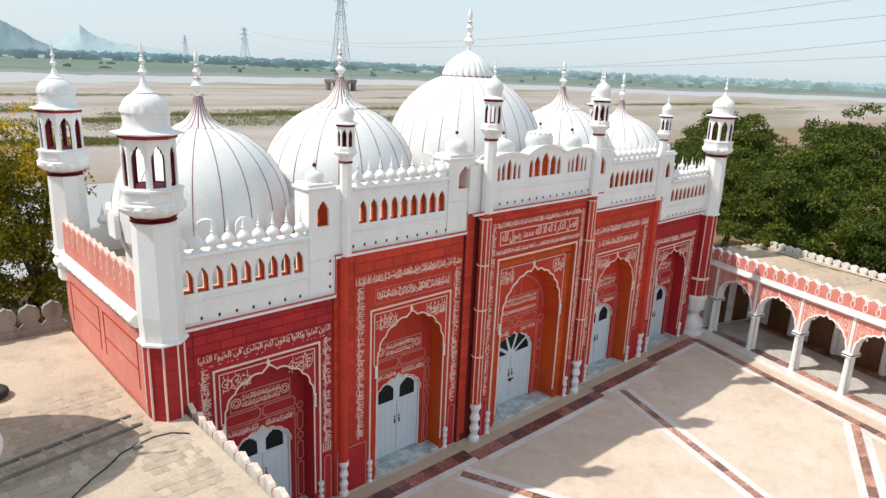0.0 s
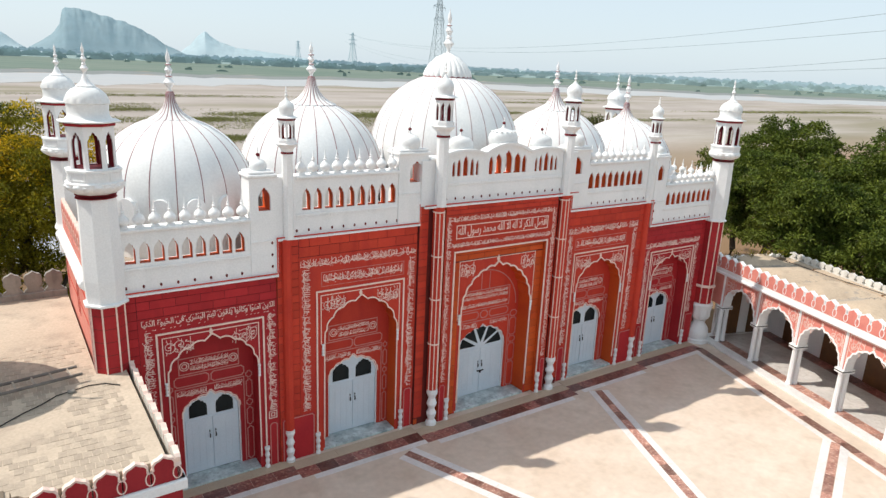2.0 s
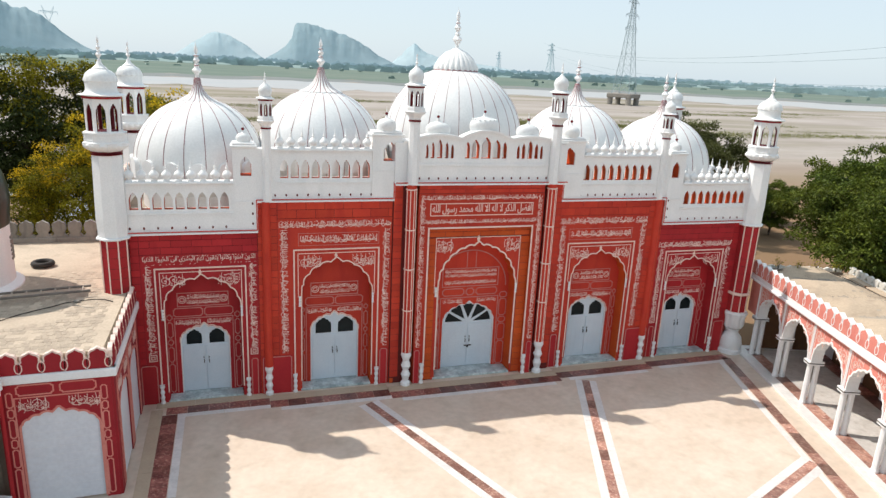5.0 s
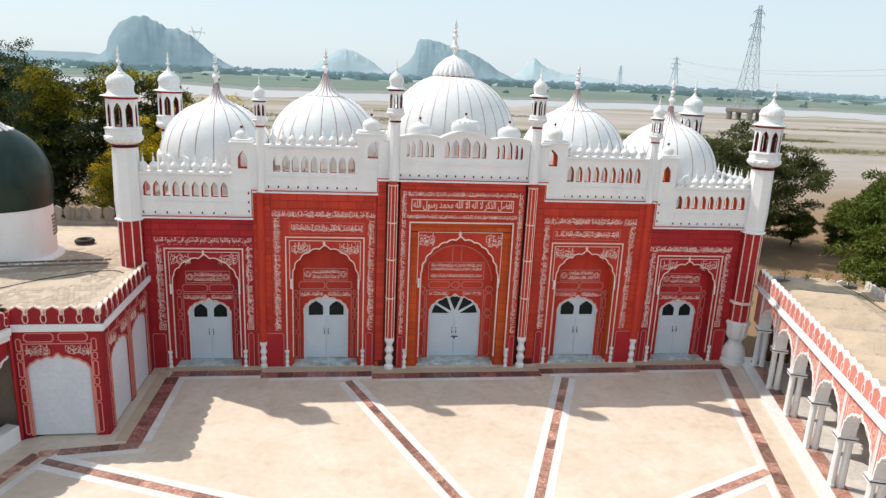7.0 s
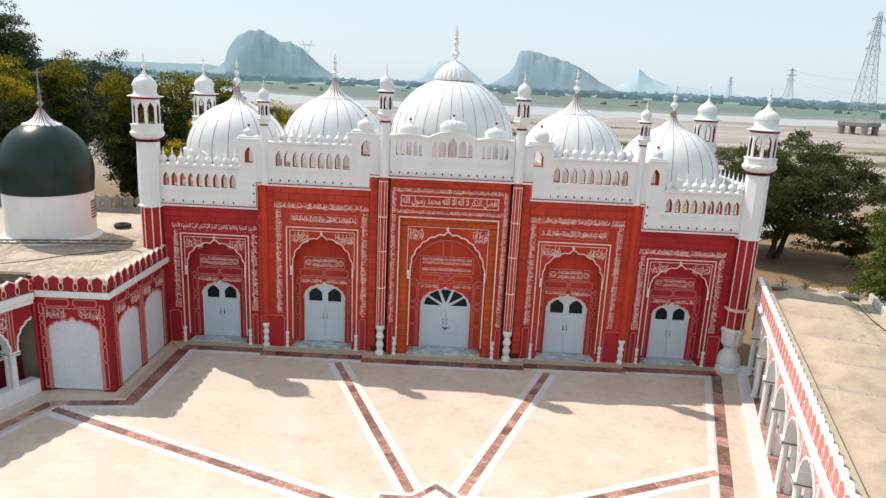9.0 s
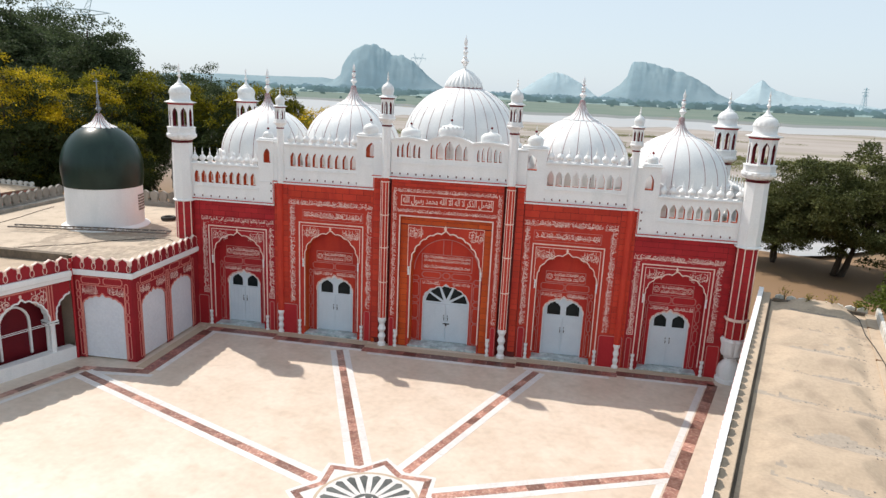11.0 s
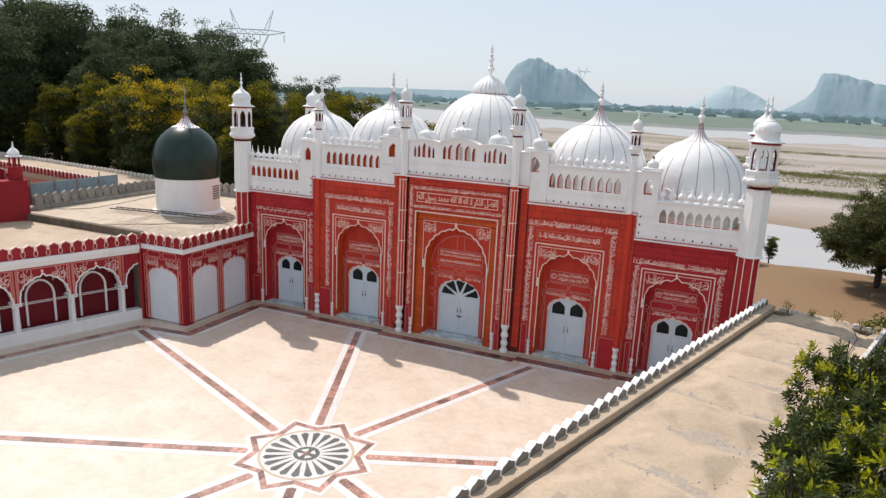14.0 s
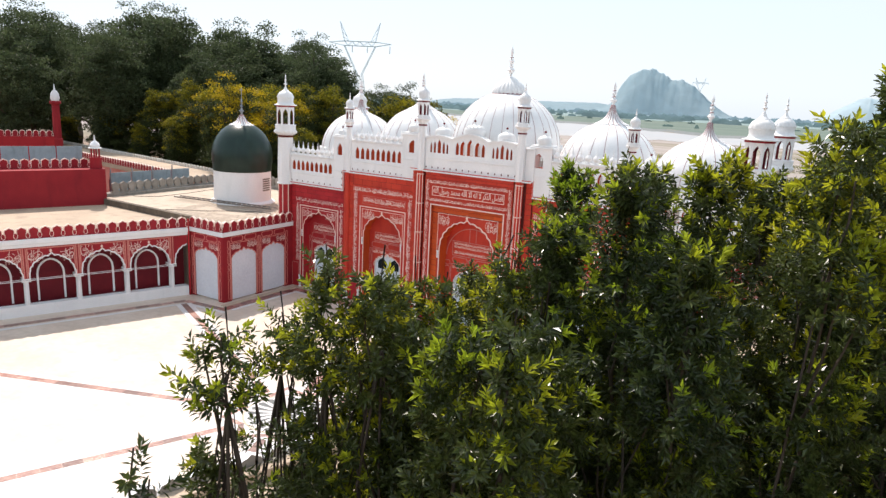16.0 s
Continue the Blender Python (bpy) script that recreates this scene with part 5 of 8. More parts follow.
# ---- body, side walls and roofs ----
bm = bmesh.new()
for (xa, xb, z) in ((-10.95, -7.0, 5.6), (-7.0, -2.9, 6.3), (-2.9, 2 * MID + 2.9, 6.75), (2 * MID + 2.9, 2 * MID + 7.0, 6.2), (2 * MID + 7.0, 2 * MID + 10.95, 5.5)):
    box(bm, xa, 0.22, z - 0.3, xb, 5.6, z)
part("roof", bm, ROOF_GREY, mosque, "stained grey cement roof terraces between the domes")
for sgn, xo in ((-1, -11.15), (1, 2 * MID + 11.15)):
    side = LEFT if sgn < 0 else RIGHT
    a, b = sorted((xo, xo - sgn * 0.35))
    bm = bmesh.new()
    box(bm, a, 0.2, 0.0, b, 5.5, 5.42 + side.dz)
    sw = part("side_wall", bm, PINK, mosque, "salmon red plastered side wall")
    bm = bmesh.new()
    o = xo + sgn * 0.012
    for y0, y1, z0, z1 in ((0.5, 2.6, 4.05, 5.05), (2.9, 5.1, 4.05, 5.05)):
        for q in ((y0, y0 + 0.03, z0, z1), (y1 - 0.03, y1, z0, z1), (y0, y1, z1 - 0.03, z1), (y0, y1, z0 + 0.4, z0 + 0.42)):
            box(bm, min(o, xo), q[0], q[2], max(o, xo), q[1], q[3])
    part("wall_groove", bm, BRICK, sw)
    bm = bmesh.new()
    box(bm, a, 0.22, 5.42 + side.dz, b, 5.5, 5.71 + side.dz)
    cor = part("cornice", bm, WHITE, sw, "white rolled cornice")
    bm = bmesh.new()
    arc_pts = [(0.0, 0.0), (0.09, 0.02), (0.15, 0.08), (0.175, 0.15), (0.15, 0.22), (0.08, 0.27), (0.0, 0.29)]
    vs = [[bm.verts.new((sgn * px, yy, pz)) for px, pz in arc_pts] for yy in (-0.185, -0.15, 0.15, 0.185)]
    for v in (vs[0], vs[3]):
        for q in v:
            q.co.x *= 0.80
    for p, q in zip(vs, vs[1:]):
        for t in range(6):
            bm.faces.new((p[t], q[t], q[t + 1], p[t + 1]))
    bm.faces.new(vs[0])
    bm.faces.new(list(reversed(vs[3])))
    roll = part("roll", bm, WHITE, cor, smooth=True)
    for k in range(13):
        m = Matrix.Translation((xo, 0.46 + 0.388 * k, 5.42 + side.dz))
        if k:
            again(roll, m, cor)
        else:
            roll.matrix_basis = m
    bm = bmesh.new()
    box(bm, min(xo, xo - sgn * 0.12), 0.3, 5.71 + side.dz, max(xo, xo - sgn * 0.12), 5.4, 6.0 + side.dz)
    part("side_parapet", bm, PINK, sw)
bm = bmesh.new()
box(bm, -11.1, 5.4, 0.0, 2 * MID + 11.1, 5.7, 6.1)
part("back_wall", bm, WHITE, mosque, "white plastered rear wall")


def merlon_mesh(name, h, w, face, edge, th=0.09, inset=0.036, link=False, back=None):
    """A shouldered battlement with a raised rim."""
    out = [(-0.5, 0), (-0.5, 0.10), (-0.34, 0.20), (-0.34, 0.30), (-0.46, 0.42), (-0.46, 0.74), (-0.36, 0.86), (-0.20, 0.90), (0, 1.0),
           (0.20, 0.90), (0.36, 0.86), (0.46, 0.74), (0.46, 0.42), (0.34, 0.30), (0.34, 0.20), (0.5, 0.10), (0.5, 0)]
    if link:
        out = [(-0.5, 0), (-0.5, 0.50), (-0.44, 0.58), (-0.46, 0.66), (-0.46, 0.76), (-0.36, 0.86), (-0.20, 0.90), (0, 1.0),
               (0.20, 0.90), (0.36, 0.86), (0.46, 0.76), (0.46, 0.66), (0.44, 0.58), (0.5, 0.50), (0.5, 0)]
    pts = [(x * w, z * h) for x, z in out]
    bm = bmesh.new()
    plate(bm, pts, -th / 2, th / 2, 1)
    k = 1 - 2 * inset / w
    ins = [(x * (1.0 if link and z < 0.55 * h else k), max(0.0, z - inset * 1.1 * (z / h)) if z > 0.02 else 0.004) for x, z in pts]
    plate(bm, ins, -th / 2 - 0.008, th / 2 - 0.004 if link else th / 2 + 0.008, 0)
    if link:
        ring = [(0.5 * w + 0.17 * w * math.cos(t * math.pi / 7), h * (0.30 + 0.24 * math.sin(t * math.pi / 7))) for t in range(14)]
        ribbon(bm, ring, 0.020, -th / 2 - 0.016, -th / 2 - 0.008, closed=True)
        for f in bm.faces:
            if all(abs(v.co.y) > th / 2 + 0.0081 or abs(abs(v.co.y) - th / 2 - 0.008) < 1e-5 and v.co.x > 0.33 * w for v in f.verts) and any(abs(v.co.y) > th / 2 + 0.0085 for v in f.verts):
                f.material_index = 1
    if back:
        for f in bm.faces:
            if all(v.co.y > th / 2 - 0.0005 for v in f.verts):
                f.material_index = 2
    return part(name, bm, [face, edge, back or edge])


M_RED = merlon_mesh("merlon", 0.56, 0.42, PINK, LINE, link=True)
M_RED.parent = mosque
for sgn, xo in ((-1, -11.09), (1, 2 * MID + 11.09)):
    dz = LEFT.dz if sgn < 0 else RIGHT.dz
    for k in range(12):
        m = Matrix.Translation((xo, 0.5 + k * 0.42, 6.0 + dz)) @ Matrix.Rotation(sgn * math.pi / 2, 4, "Z")
        if sgn < 0 and k == 0:
            M_RED.matrix_basis = m
        else:
            again(M_RED, m, mosque)
# rear parapet buds seen between the domes
bm = bmesh.new()
box(bm, -10.6, 5.35, 5.6, 2 * MID + 10.6, 5.5, 6.2)
rear = part("rear_parapet", bm, WHITE, mosque)
buds(-10.2, 2 * MID + 10.2, 48, 6.2, rear, 5.42)
# right end row of buds along the side
bm = bmesh.new()
box(bm, 2 * MID + 10.92, 0.3, 5.6, 2 * MID + 11.02, 5.4, 6.62)
endp = part("side_parapet", bm, WHITE, mosque)
for k in range(12):
    again(ONION, Matrix.Translation((2 * MID + 10.97, 0.5 + k * 0.42, 6.62)), endp)

# ---- courtyard floor ----
V, W = Vector((-0.322, -0.947, 0)).normalized(), Vector((0.947, -0.322, 0)).normalized()


def frame_matrix(origin, xd):
    """A local frame whose x runs along xd; its front looks along minus y."""
    xd = Vector(xd).normalized()
    return Matrix((( xd.x, -xd.y, 0, origin[0]), (xd.y, xd.x, 0, origin[1]), (0, 0, 1, origin[2] if len(origin) > 2 else 0), (0, 0, 0, 1)))


OR, OL = Vector((10.653, -2.537, 0)), Vector((-12.72, -4.62, 0))


def slab(bm, pts, z0, z1, mi=0):
    lo, hi = [bm.verts.new((x, y, z0)) for x, y in pts], [bm.verts.new((x, y, z1)) for x, y in pts]
    bm.faces.new(hi).material_index = mi
    bm.faces.new(list(reversed(lo))).material_index = mi
    for i in range(len(pts)):
        j = (i + 1) % len(pts)
        bm.faces.new((lo[i], lo[j], hi[j], hi[i])).material_index = mi


def pt(p):
    return (p.x, p.y)


VA = (V + 0.013 * W).normalized()      # the arcade stands a little askew
WA = Vector((-VA.y, VA.x, 0))
far_r, far_l = OR + VA * 27, OL + V * 21
bm = bmesh.new()
slab(bm, [(-10.9, 0.3), (11.6, 0.3), pt(OR - W * 0.35 - V * 2.6), pt(far_r - W * 0.35), pt(far_l), pt(OL), (-12.0, -4.3), (-10.6, -4.2)], -0.4, 0.0)
floor = tagged(part("floor", bm, MARBLE), "cream marble courtyard floor with red and white inlaid bands", "floor", kind="structure")


def band(name, pts, w, material, parent, z=0.004, tile=0.0, closed=False, gap=0.004):
    """An inlaid band along floor points; with tile, it is cut into pieces of that length."""
    n = len(pts)
    P = [Vector((x, y, 0)) for x, y in pts]
    L, R = [], []
    for i in range(n):
        a = P[i - 1] if i or closed else None
        b = P[(i + 1) % n] if i < n - 1 or closed else None
        d1 = (P[i] - a).normalized() if a is not None else None
        d2 = (b - P[i]).normalized() if b is not None else None
        d1, d2 = d1 or d2, d2 or d1
        nn = Vector((-d1.y - d2.y, d1.x + d2.x, 0)).normalized()
        k = w / 2 / max(0.35, nn.dot(Vector((-d1.y, d1.x, 0))))
        L.append(P[i] + nn * k)
        R.append(P[i] - nn * k)
    made = []
    for i in range(n if closed else n - 1):
        j = (i + 1) % n
        ln = (P[j] - P[i]).length
        m = max(1, round(ln / tile)) if tile else 1
        for q in range(m):
            u0, u1 = q / m, (q + 1) / m
            g = gap / ln if tile else 0
            c = [L[i].lerp(L[j], u0 + g), L[i].lerp(L[j], u1 - g), R[i].lerp(R[j], u1 - g), R[i].lerp(R[j], u0 + g)]
            bm = bmesh.new()
            slab(bm, [pt(v) for v in c], -0.02, z + 0.0006 * (len(made) % 2))
            made.append(part(name, bm, material, parent))
    return made


# border of red marble and white marble round the court
R0, L0 = Vector((10.12, -0.70, 0)), Vector((-11.95, -5.35, 0))
# runs in the front's shadow take the shade-darkened marble
RUNS = ((-9.78, -6.80, -0.60), (-6.80, -3.05, -0.80), (-3.05, 2.95, -1.00), (2.95, 6.70, -0.80), (6.70, 10.20, -0.64))
for x0, x1, y in RUNS:
    band("red_band_tile", [(x0, y + 0.04), (x1, y + 0.04)], 0.42, SHADED_RED_MARBLE, floor, 0.004, 0.55)
    band("white_band_tile", [(x0 + 0.3, y - 0.28), (x1 - (0.0 if x1 < 0 else 0.3), y - 0.28)], 0.20, WHITE_MARBLE, floor, 0.0032, 1.2)
    band("kerb_tile", [(x0 - (0.3 if x0 < -9 else 0), y + 0.43), (x1, y + 0.43)], 0.36, KERB, floor, 0.02, 1.1)
band("red_band_tile", [(-9.66, -5.05), (-9.66, -0.80)], 0.42, SHADED_RED_MARBLE, floor, 0.004, 0.55)
band("white_band_tile", [(-9.33, -4.86), (-9.33, -0.82)], 0.20, WHITE_MARBLE, floor, 0.0036, 1.2)
band("kerb_tile", [(-10.035, -4.8), (-10.035, -0.45)], 0.33, KERB, floor, 0.02, 1.1)
band("red_band_tile", [(-9.48, -5.05), pt(L0)], 0.32, RAY_MARBLE, floor, 0.0048, 0.55)
band("red_band_tile", [pt(L0), pt(L0 + V * 16)], 0.32, RAY_MARBLE, floor, 0.0042, 0.55)
band("white_band_tile", [(-9.25, -5.30), (-11.6, -5.62)], 0.2, WHITE_MARBLE, floor, 0.0044, 1.2)
band("white_band_tile", [(-11.6, -5.62), pt(Vector((-11.6, -5.62, 0)) + V * 16)], 0.2, WHITE_MARBLE, floor, 0.0040, 1.2)
band("red_band_tile", [pt(R0), pt(R0 + V * 24)], 0.34, RAY_MARBLE, floor, 0.0046, 0.55)
band("white_band_tile", [pt(R0 - W * 0.32 + V * 0.25), pt(R0 - W * 0.32 + V * 24)], 0.2, WHITE_MARBLE, floor, 0.0042, 1.2)

# star and rays
STAR = Vector((-0.05, -10.50, 0))


def polar(r, deg):
    return (STAR.x + r * math.cos(radians(deg)), STAR.y + r * math.sin(radians(deg)))


ends = {22.5: 8.35, 67.5: 9.95, 112.5: 9.95, 157.5: 12.55, 202.5: 13.0, 247.5: 16.0, 292.5: 14.0, 337.5: 5.4}
for deg, ln in ends.items():
    a, b = polar(1.62, deg), polar(ln, deg)
    band("ray_tile", [a, b], 0.25, RAY_MARBLE, floor, 0.005, 0.5)
    n = Vector((-math.sin(radians(deg)), math.cos(radians(deg)), 0))
    for s in (-1, 1):
        o = n * s * 0.245
        band("ray_border", [(a[0] + o.x, a[1] + o.y), (b[0] + o.x, b[1] + o.y)], 0.22, WHITE_MARBLE, floor, 0.0046, 1.3)
star_pts = [polar(1.86 if k % 2 == 0 else 1.42, 22.5 * k) for k in range(16)]
bm = bmesh.new()
slab(bm, [polar(2.12 if k % 2 == 0 else 1.66, 22.5 * k) for k in range(16)], -0.02, 0.0055)
part("star_ground", bm, WHITE_MARBLE, floor, "white marble star")
band("star_tile", star_pts, 0.17, RAY_MARBLE, floor, 0.0075, 0.45, closed=True)


def sector(r0, r1, d0, d1, z, material, name, n=6):
    bm = bmesh.new()
    slab(bm, [polar(r0, d0 + (d1 - d0) * i / n) for i in range(n + 1)] + [polar(r1, d1 - (d1 - d0) * i / n) for i in range(n + 1)], -0.02, z)
    part(name, bm, material, floor)


for k in range(24):
    sector(1.26, 1.34, 15 * k, 15 * k + 15, 0.0085, KERB, "ring_piece", 3)
bm = bmesh.new()
slab(bm, [polar(1.25, 7.5 * k) for k in range(48)], -0.02, 0.008)
part("wheel_ground", bm, WHITE_MARBLE, floor, "white marble disc")
for k in range(20):
    d = 18 * k
    bm = bmesh.new()
    slab(bm, [polar(0.38, d), polar(0.80, d + 5.0), polar(1.12, d + 7.0), polar(1.2, d + 1), polar(1.12, d - 4.5), polar(0.80, d - 3.0)], -0.02, 0.0105)
    part("wheel_petal", bm, BLACK_MARBLE, floor, "dark marble petal")
bm = bmesh.new()
slab(bm, [polar(0.37, 15 * k) for k in range(24)], -0.02, 0.0112)
part("hub", bm, BLACK_MARBLE, floor)
for k in range(4):
    for r0, m in ((0.27, WHITE_MARBLE), (0.14, RAY_MARBLE)):
        bm = bmesh.new()
        slab(bm, [polar(0.03, 90 * k), polar(r0, 90 * k + 20), polar(r0, 90 * k + 70)], -0.02, 0.0128 if m is WHITE_MARBLE else 0.0146)
        part("hub_petal", bm, m, floor)

# ---- arcades and side block ----


def arcade_pier(name, parent, x, z0, y):
    bm = bmesh.new()
    for yy in (y + 0.06, y + 0.30):
        lathe(bm, [(0.115, z0), (0.115, z0 + 0.06), (0.095, z0 + 0.10), (0.085, 1.48)], 8, x, yy, math.pi / 8)
    p = part(name, bm, WHITE, parent, "white twin-shafted arcade column")
    bm = bmesh.new()
    for z in (1.48, 1.56):
        box(bm, x - 0.17, y - 0.08, z, x + 0.17, y + 0.42, z + 0.05)
    part("capital", bm, WHITE, p)
    bm = bmesh.new()
    box(bm, x - 0.175, y - 0.085, 1.53, x + 0.175, y + 0.425, 1.56)
    part("dark_line", bm, METAL, p)
    return p


def arcade_front(parent, x0, x1, cols, y, ztop, paint, rngq):
    """Cusped arches between columns, with lettered spandrels."""
    holes = []
    for a, b in zip(cols, cols[1:]):
        holes.append((1.61, foil_arch((a + b) / 2, (b - a) / 2 - 0.10, 1.61, 2.62, 11, 0.32)))
    bm = bmesh.new()
    pierced(bm, x0, x1, 1.61, ztop, y, y + 0.34, holes)
    wall = part("arcade_wall", bm, paint, parent, "rose painted arcade wall with cusped arches")
    for (z, line), (a, b) in zip(holes, zip(cols, cols[1:])):
        bm = bmesh.new()
        ribbon(bm, line, 0.05, y - 0.03, y + 0.002)
        ribbon(bm, line, 0.02, y + 0.002, y + 0.343)
        part("arch_edge", bm, WHITE, wall, "white cusped arch edge")
        bm = bmesh.new()
        frame_line(bm, a + 0.11, 1.66, b - 0.11, ztop - 0.08, 0.02 if paint is PINK else 0.045, y - 0.008, y, foot=False)
        part("panel_line", bm, LINE if paint is PINK else PINK, wall)
        for s in (0, 1):
            bm = bmesh.new()
            p, q = (a + 0.17, a + 0.62) if not s else (b - 0.62, b - 0.17)
            sweep_field(bm, p - 0.03, 2.22, q + 0.03, ztop - 0.11, y - 0.008, rngq)
            letter_part(bm, wall)
        bm = bmesh.new()
        c = max(line, key=lambda k: k[1])
        plate(bm, [(c[0] + 0.05 * math.cos(t), c[1] + 0.10 + 0.07 * math.sin(t)) for t in [k * math.pi / 3 for k in range(6)]], y - 0.012, y)
        part("apex_flower", bm, LINE, wall)
    for x in cols:
        bm = bmesh.new()
        box(bm, x - 0.055, y - 0.025, 1.6, x + 0.055, y, ztop, bevel=0.006)
        strip_part = part("column_strip", bm, WHITE if paint is PINK else paint, wall)
        for q in ((0.0,) if paint is PINK else (-0.05, 0.05)):
            bm = bmesh.new()
            box(bm, x + q - 0.02, y - 0.04, 1.6, x + q + 0.02, y - 0.024, ztop)
            part("bead", bm, WHITE if paint is PINK else PINK, strip_part)
    return wall


def merlon_row(proto, parent, x0, x1, z, y, pitch=0.42):
    n = int(abs(x1 - x0) / pitch)
    for k in range(n):
        again(proto, Matrix.Translation((x0 + (k + 0.5) * (x1 - x0) / n, y, z)), parent)


rq = random.Random(21)
# right arcade
arc = thing("arcade", "rose and white arcade with cusped arches along the courtyard", "arcade", frame_matrix(OR, VA))
colr = [-1.96 + 1.96 * k for k in range(14)]
bm = bmesh.new()
box(bm, -2.75, -0.38, -0.4, 25.2, 3.52, 0.08, bevel=0.01)
part("plinth", bm, WHITE_MARBLE, arc, "pale stone arcade floor")
for k in range(46):
    bm = bmesh.new()
    box(bm, -2.4 + k * 0.6, 0.02, 0.05, -2.4 + k * 0.6 + 0.592, 0.46, 0.084)
    part("inlay_tile", bm, RAY_MARBLE, arc)
    for j in range(4):
        bm = bmesh.new()
        box(bm, -2.4 + k * 0.6, 0.47 + j * 0.66, 0.05, -2.4 + k * 0.6 + 0.596, 0.47 + j * 0.66 + 0.656, 0.083)
        part("floor_tile", bm, SHADED_RED_MARBLE if j == 3 else SHADE_MARBLE, arc)
for x in colr:
    arcade_pier("column", arc, x, 0.08, 0.0)
arcade_front(arc, -2.75, 25.2, colr, 0.0, 2.92, PINK, rq)
bm = bmesh.new()
box(bm, -2.75, -0.16, 2.92, 25.2, 0.36, 3.02, bevel=0.02)
box(bm, -2.75, -0.10, 3.02, 25.2, 0.36, 3.16, bevel=0.015)
part("cornice", bm, WHITE, arc, "white moulded cornice")
# dark backs put the battlements' own shade into the colour
M_ARC = merlon_mesh("merlon", 0.54, 0.43, PINK, WHITE, 0.15, link=True, back=CEMENT)
M_ARC.parent = arc
M_ARC.matrix_basis = Matrix.Translation((-2.53, -0.02, 3.16))
merlon_row(M_ARC, arc, -2.30, 25.1, 3.16, -0.02, 0.43)
bm = bmesh.new()
box(bm, -2.75, 0.055, 3.10, 25.2, 0.30, 3.49, bevel=0.012)
part("parapet_backing", bm, ROOF, arc, "cement coping behind the battlements")
# dark strip: the kerb's shaded inner face put into colour
bm = bmesh.new()
box(bm, -2.55, 0.300, 3.16, 25.2, 0.36, 3.325)
part("gutter_stain", bm, DARK_EDGE, arc, "dark strip painted as the kerb's shade behind the battlements")
bm = bmesh.new()
box(bm, -2.55, 0.38, 3.16, -2.38, 3.20, 3.38)
part("end_coping", bm, DARK_EDGE, arc, "dark coping at the roof end")
# roof with shallow humps
bm = bmesh.new()
nx, ny = 330, 44


def hump_height(x, y):
    """The roof's height: hipped cement humps with flat valleys between."""
    u = ((x - 0.32) / 1.96) % 1.0
    hip = max(0.0, min(1.0, 1.32 * (1 - abs(2 * u - 1.0)) - 0.10, (y - 0.58) / 0.72, (2.90 - y) / 0.50))
    return 3.285 + 0.20 * (0.85 * hip + 0.15 * hip * hip * (3 - 2 * hip)) + 0.022 * noise.noise(Vector((x * 0.9, y * 0.9, 3.0))) + 0.012 * noise.noise(Vector((x * 3.2, y * 3.2, 5.0)))


grid = [[bm.verts.new((-2.7 + 27.9 * i / nx, 0.30 + 2.92 * j / ny, hump_height(-2.7 + 27.9 * i / nx, 0.30 + 2.92 * j / ny))) for j in range(ny + 1)] for i in range(nx + 1)]
for i in range(nx):
    for j in range(ny):
        f = bm.faces.new((grid[i][j], grid[i + 1][j], grid[i + 1][j + 1], grid[i][j + 1]))
        c = f.calc_center_median()
        u = ((c.x - 0.32) / 1.96 + 0.5) % 1.0 - 0.5
        worn = noise.fractal(Vector((c.x * 1.6, c.y * 0.7, 8.0)), 0.9, 2.1, 4)
        # grey patches along the valleys, edges broken by noise
        f.material_index = 1 if abs(u) < 0.035 + 0.14 * worn and c.y > 0.9 or worn > 0.62 and abs(u) < 0.3 else 0
part("roof", bm, [ROOF, ROOF_GREY], arc, "sand-coloured cement roof with shallow humps", smooth=True)
bm = bmesh.new()
box(bm, -2.75, 0.30, 2.95, 25.2, 3.52, 3.16)
part("ceiling_slab", bm, WHITE, arc)
bm = bmesh.new()
box(bm, -2.55, 3.18, 3.0, 25.2, 3.60, 3.335, bevel=0.01)
box(bm, -2.75, 0.32, 3.0, -2.55, 3.60, 3.22)
part("outer_kerb", bm, ROOF, arc, "sandy cement roof kerb")
M_OUT = merlon_mesh("merlon", 0.30, 0.34, PALE_CEMENT, PALE_CEMENT, 0.10)
M_OUT.parent = arc
M_OUT.matrix_basis = Matrix.Translation((-2.38, 3.54, 3.335))
merlon_row(M_OUT, arc, -2.16, 25.1, 3.335, 3.54, 0.36)
for k in range(8):
    again(M_OUT, Matrix.Translation((-2.68, 0.6 + k * 0.36, 3.20)) @ Matrix.Rotation(math.pi / 2, 4, "Z"), arc)
# back wall with doors
bm = bmesh.new()
box(bm, -2.75, 3.05, 0.0, 25.2, 3.30, 3.0)
bw = part("rear_wall", bm, WHITE, arc, "white rear wall of the arcade")
for k in range(13):
    x = -1.6 + 1.96 * k
    bm = bmesh.new()
    box(bm, x, 2.98, 0.08, x + 0.95, 3.05, 2.2, bevel=0.01)
    part("arcade_door", bm, BROWN_DOOR, bw, "brown wooden door")
    bm = bmesh.new()
    box(bm, x + 1.08, 2.90, 0.08, x + 1.24, 3.05, 2.9)
    part("pilaster_strip", bm, WHITE, bw)
bm = bmesh.new()
box(bm, -2.75, 0.36, 0.0, -2.6, 3.5, 3.0)
endw = part("end_wall", bm, WHITE, arc, "white end wall of the arcade")
for y0 in (0.62, 1.95):
    bm = bmesh.new()
    box(bm, -2.6, y0, 0.08, -2.54, y0 + 0.85, 2.3, bevel=0.01)
    part("arcade_door", bm, BROWN_DOOR, endw, "brown wooden door")
bm = bmesh.new()
box(bm, -2.76, 3.50, -0.4, 25.2, 3.598, 3.0)
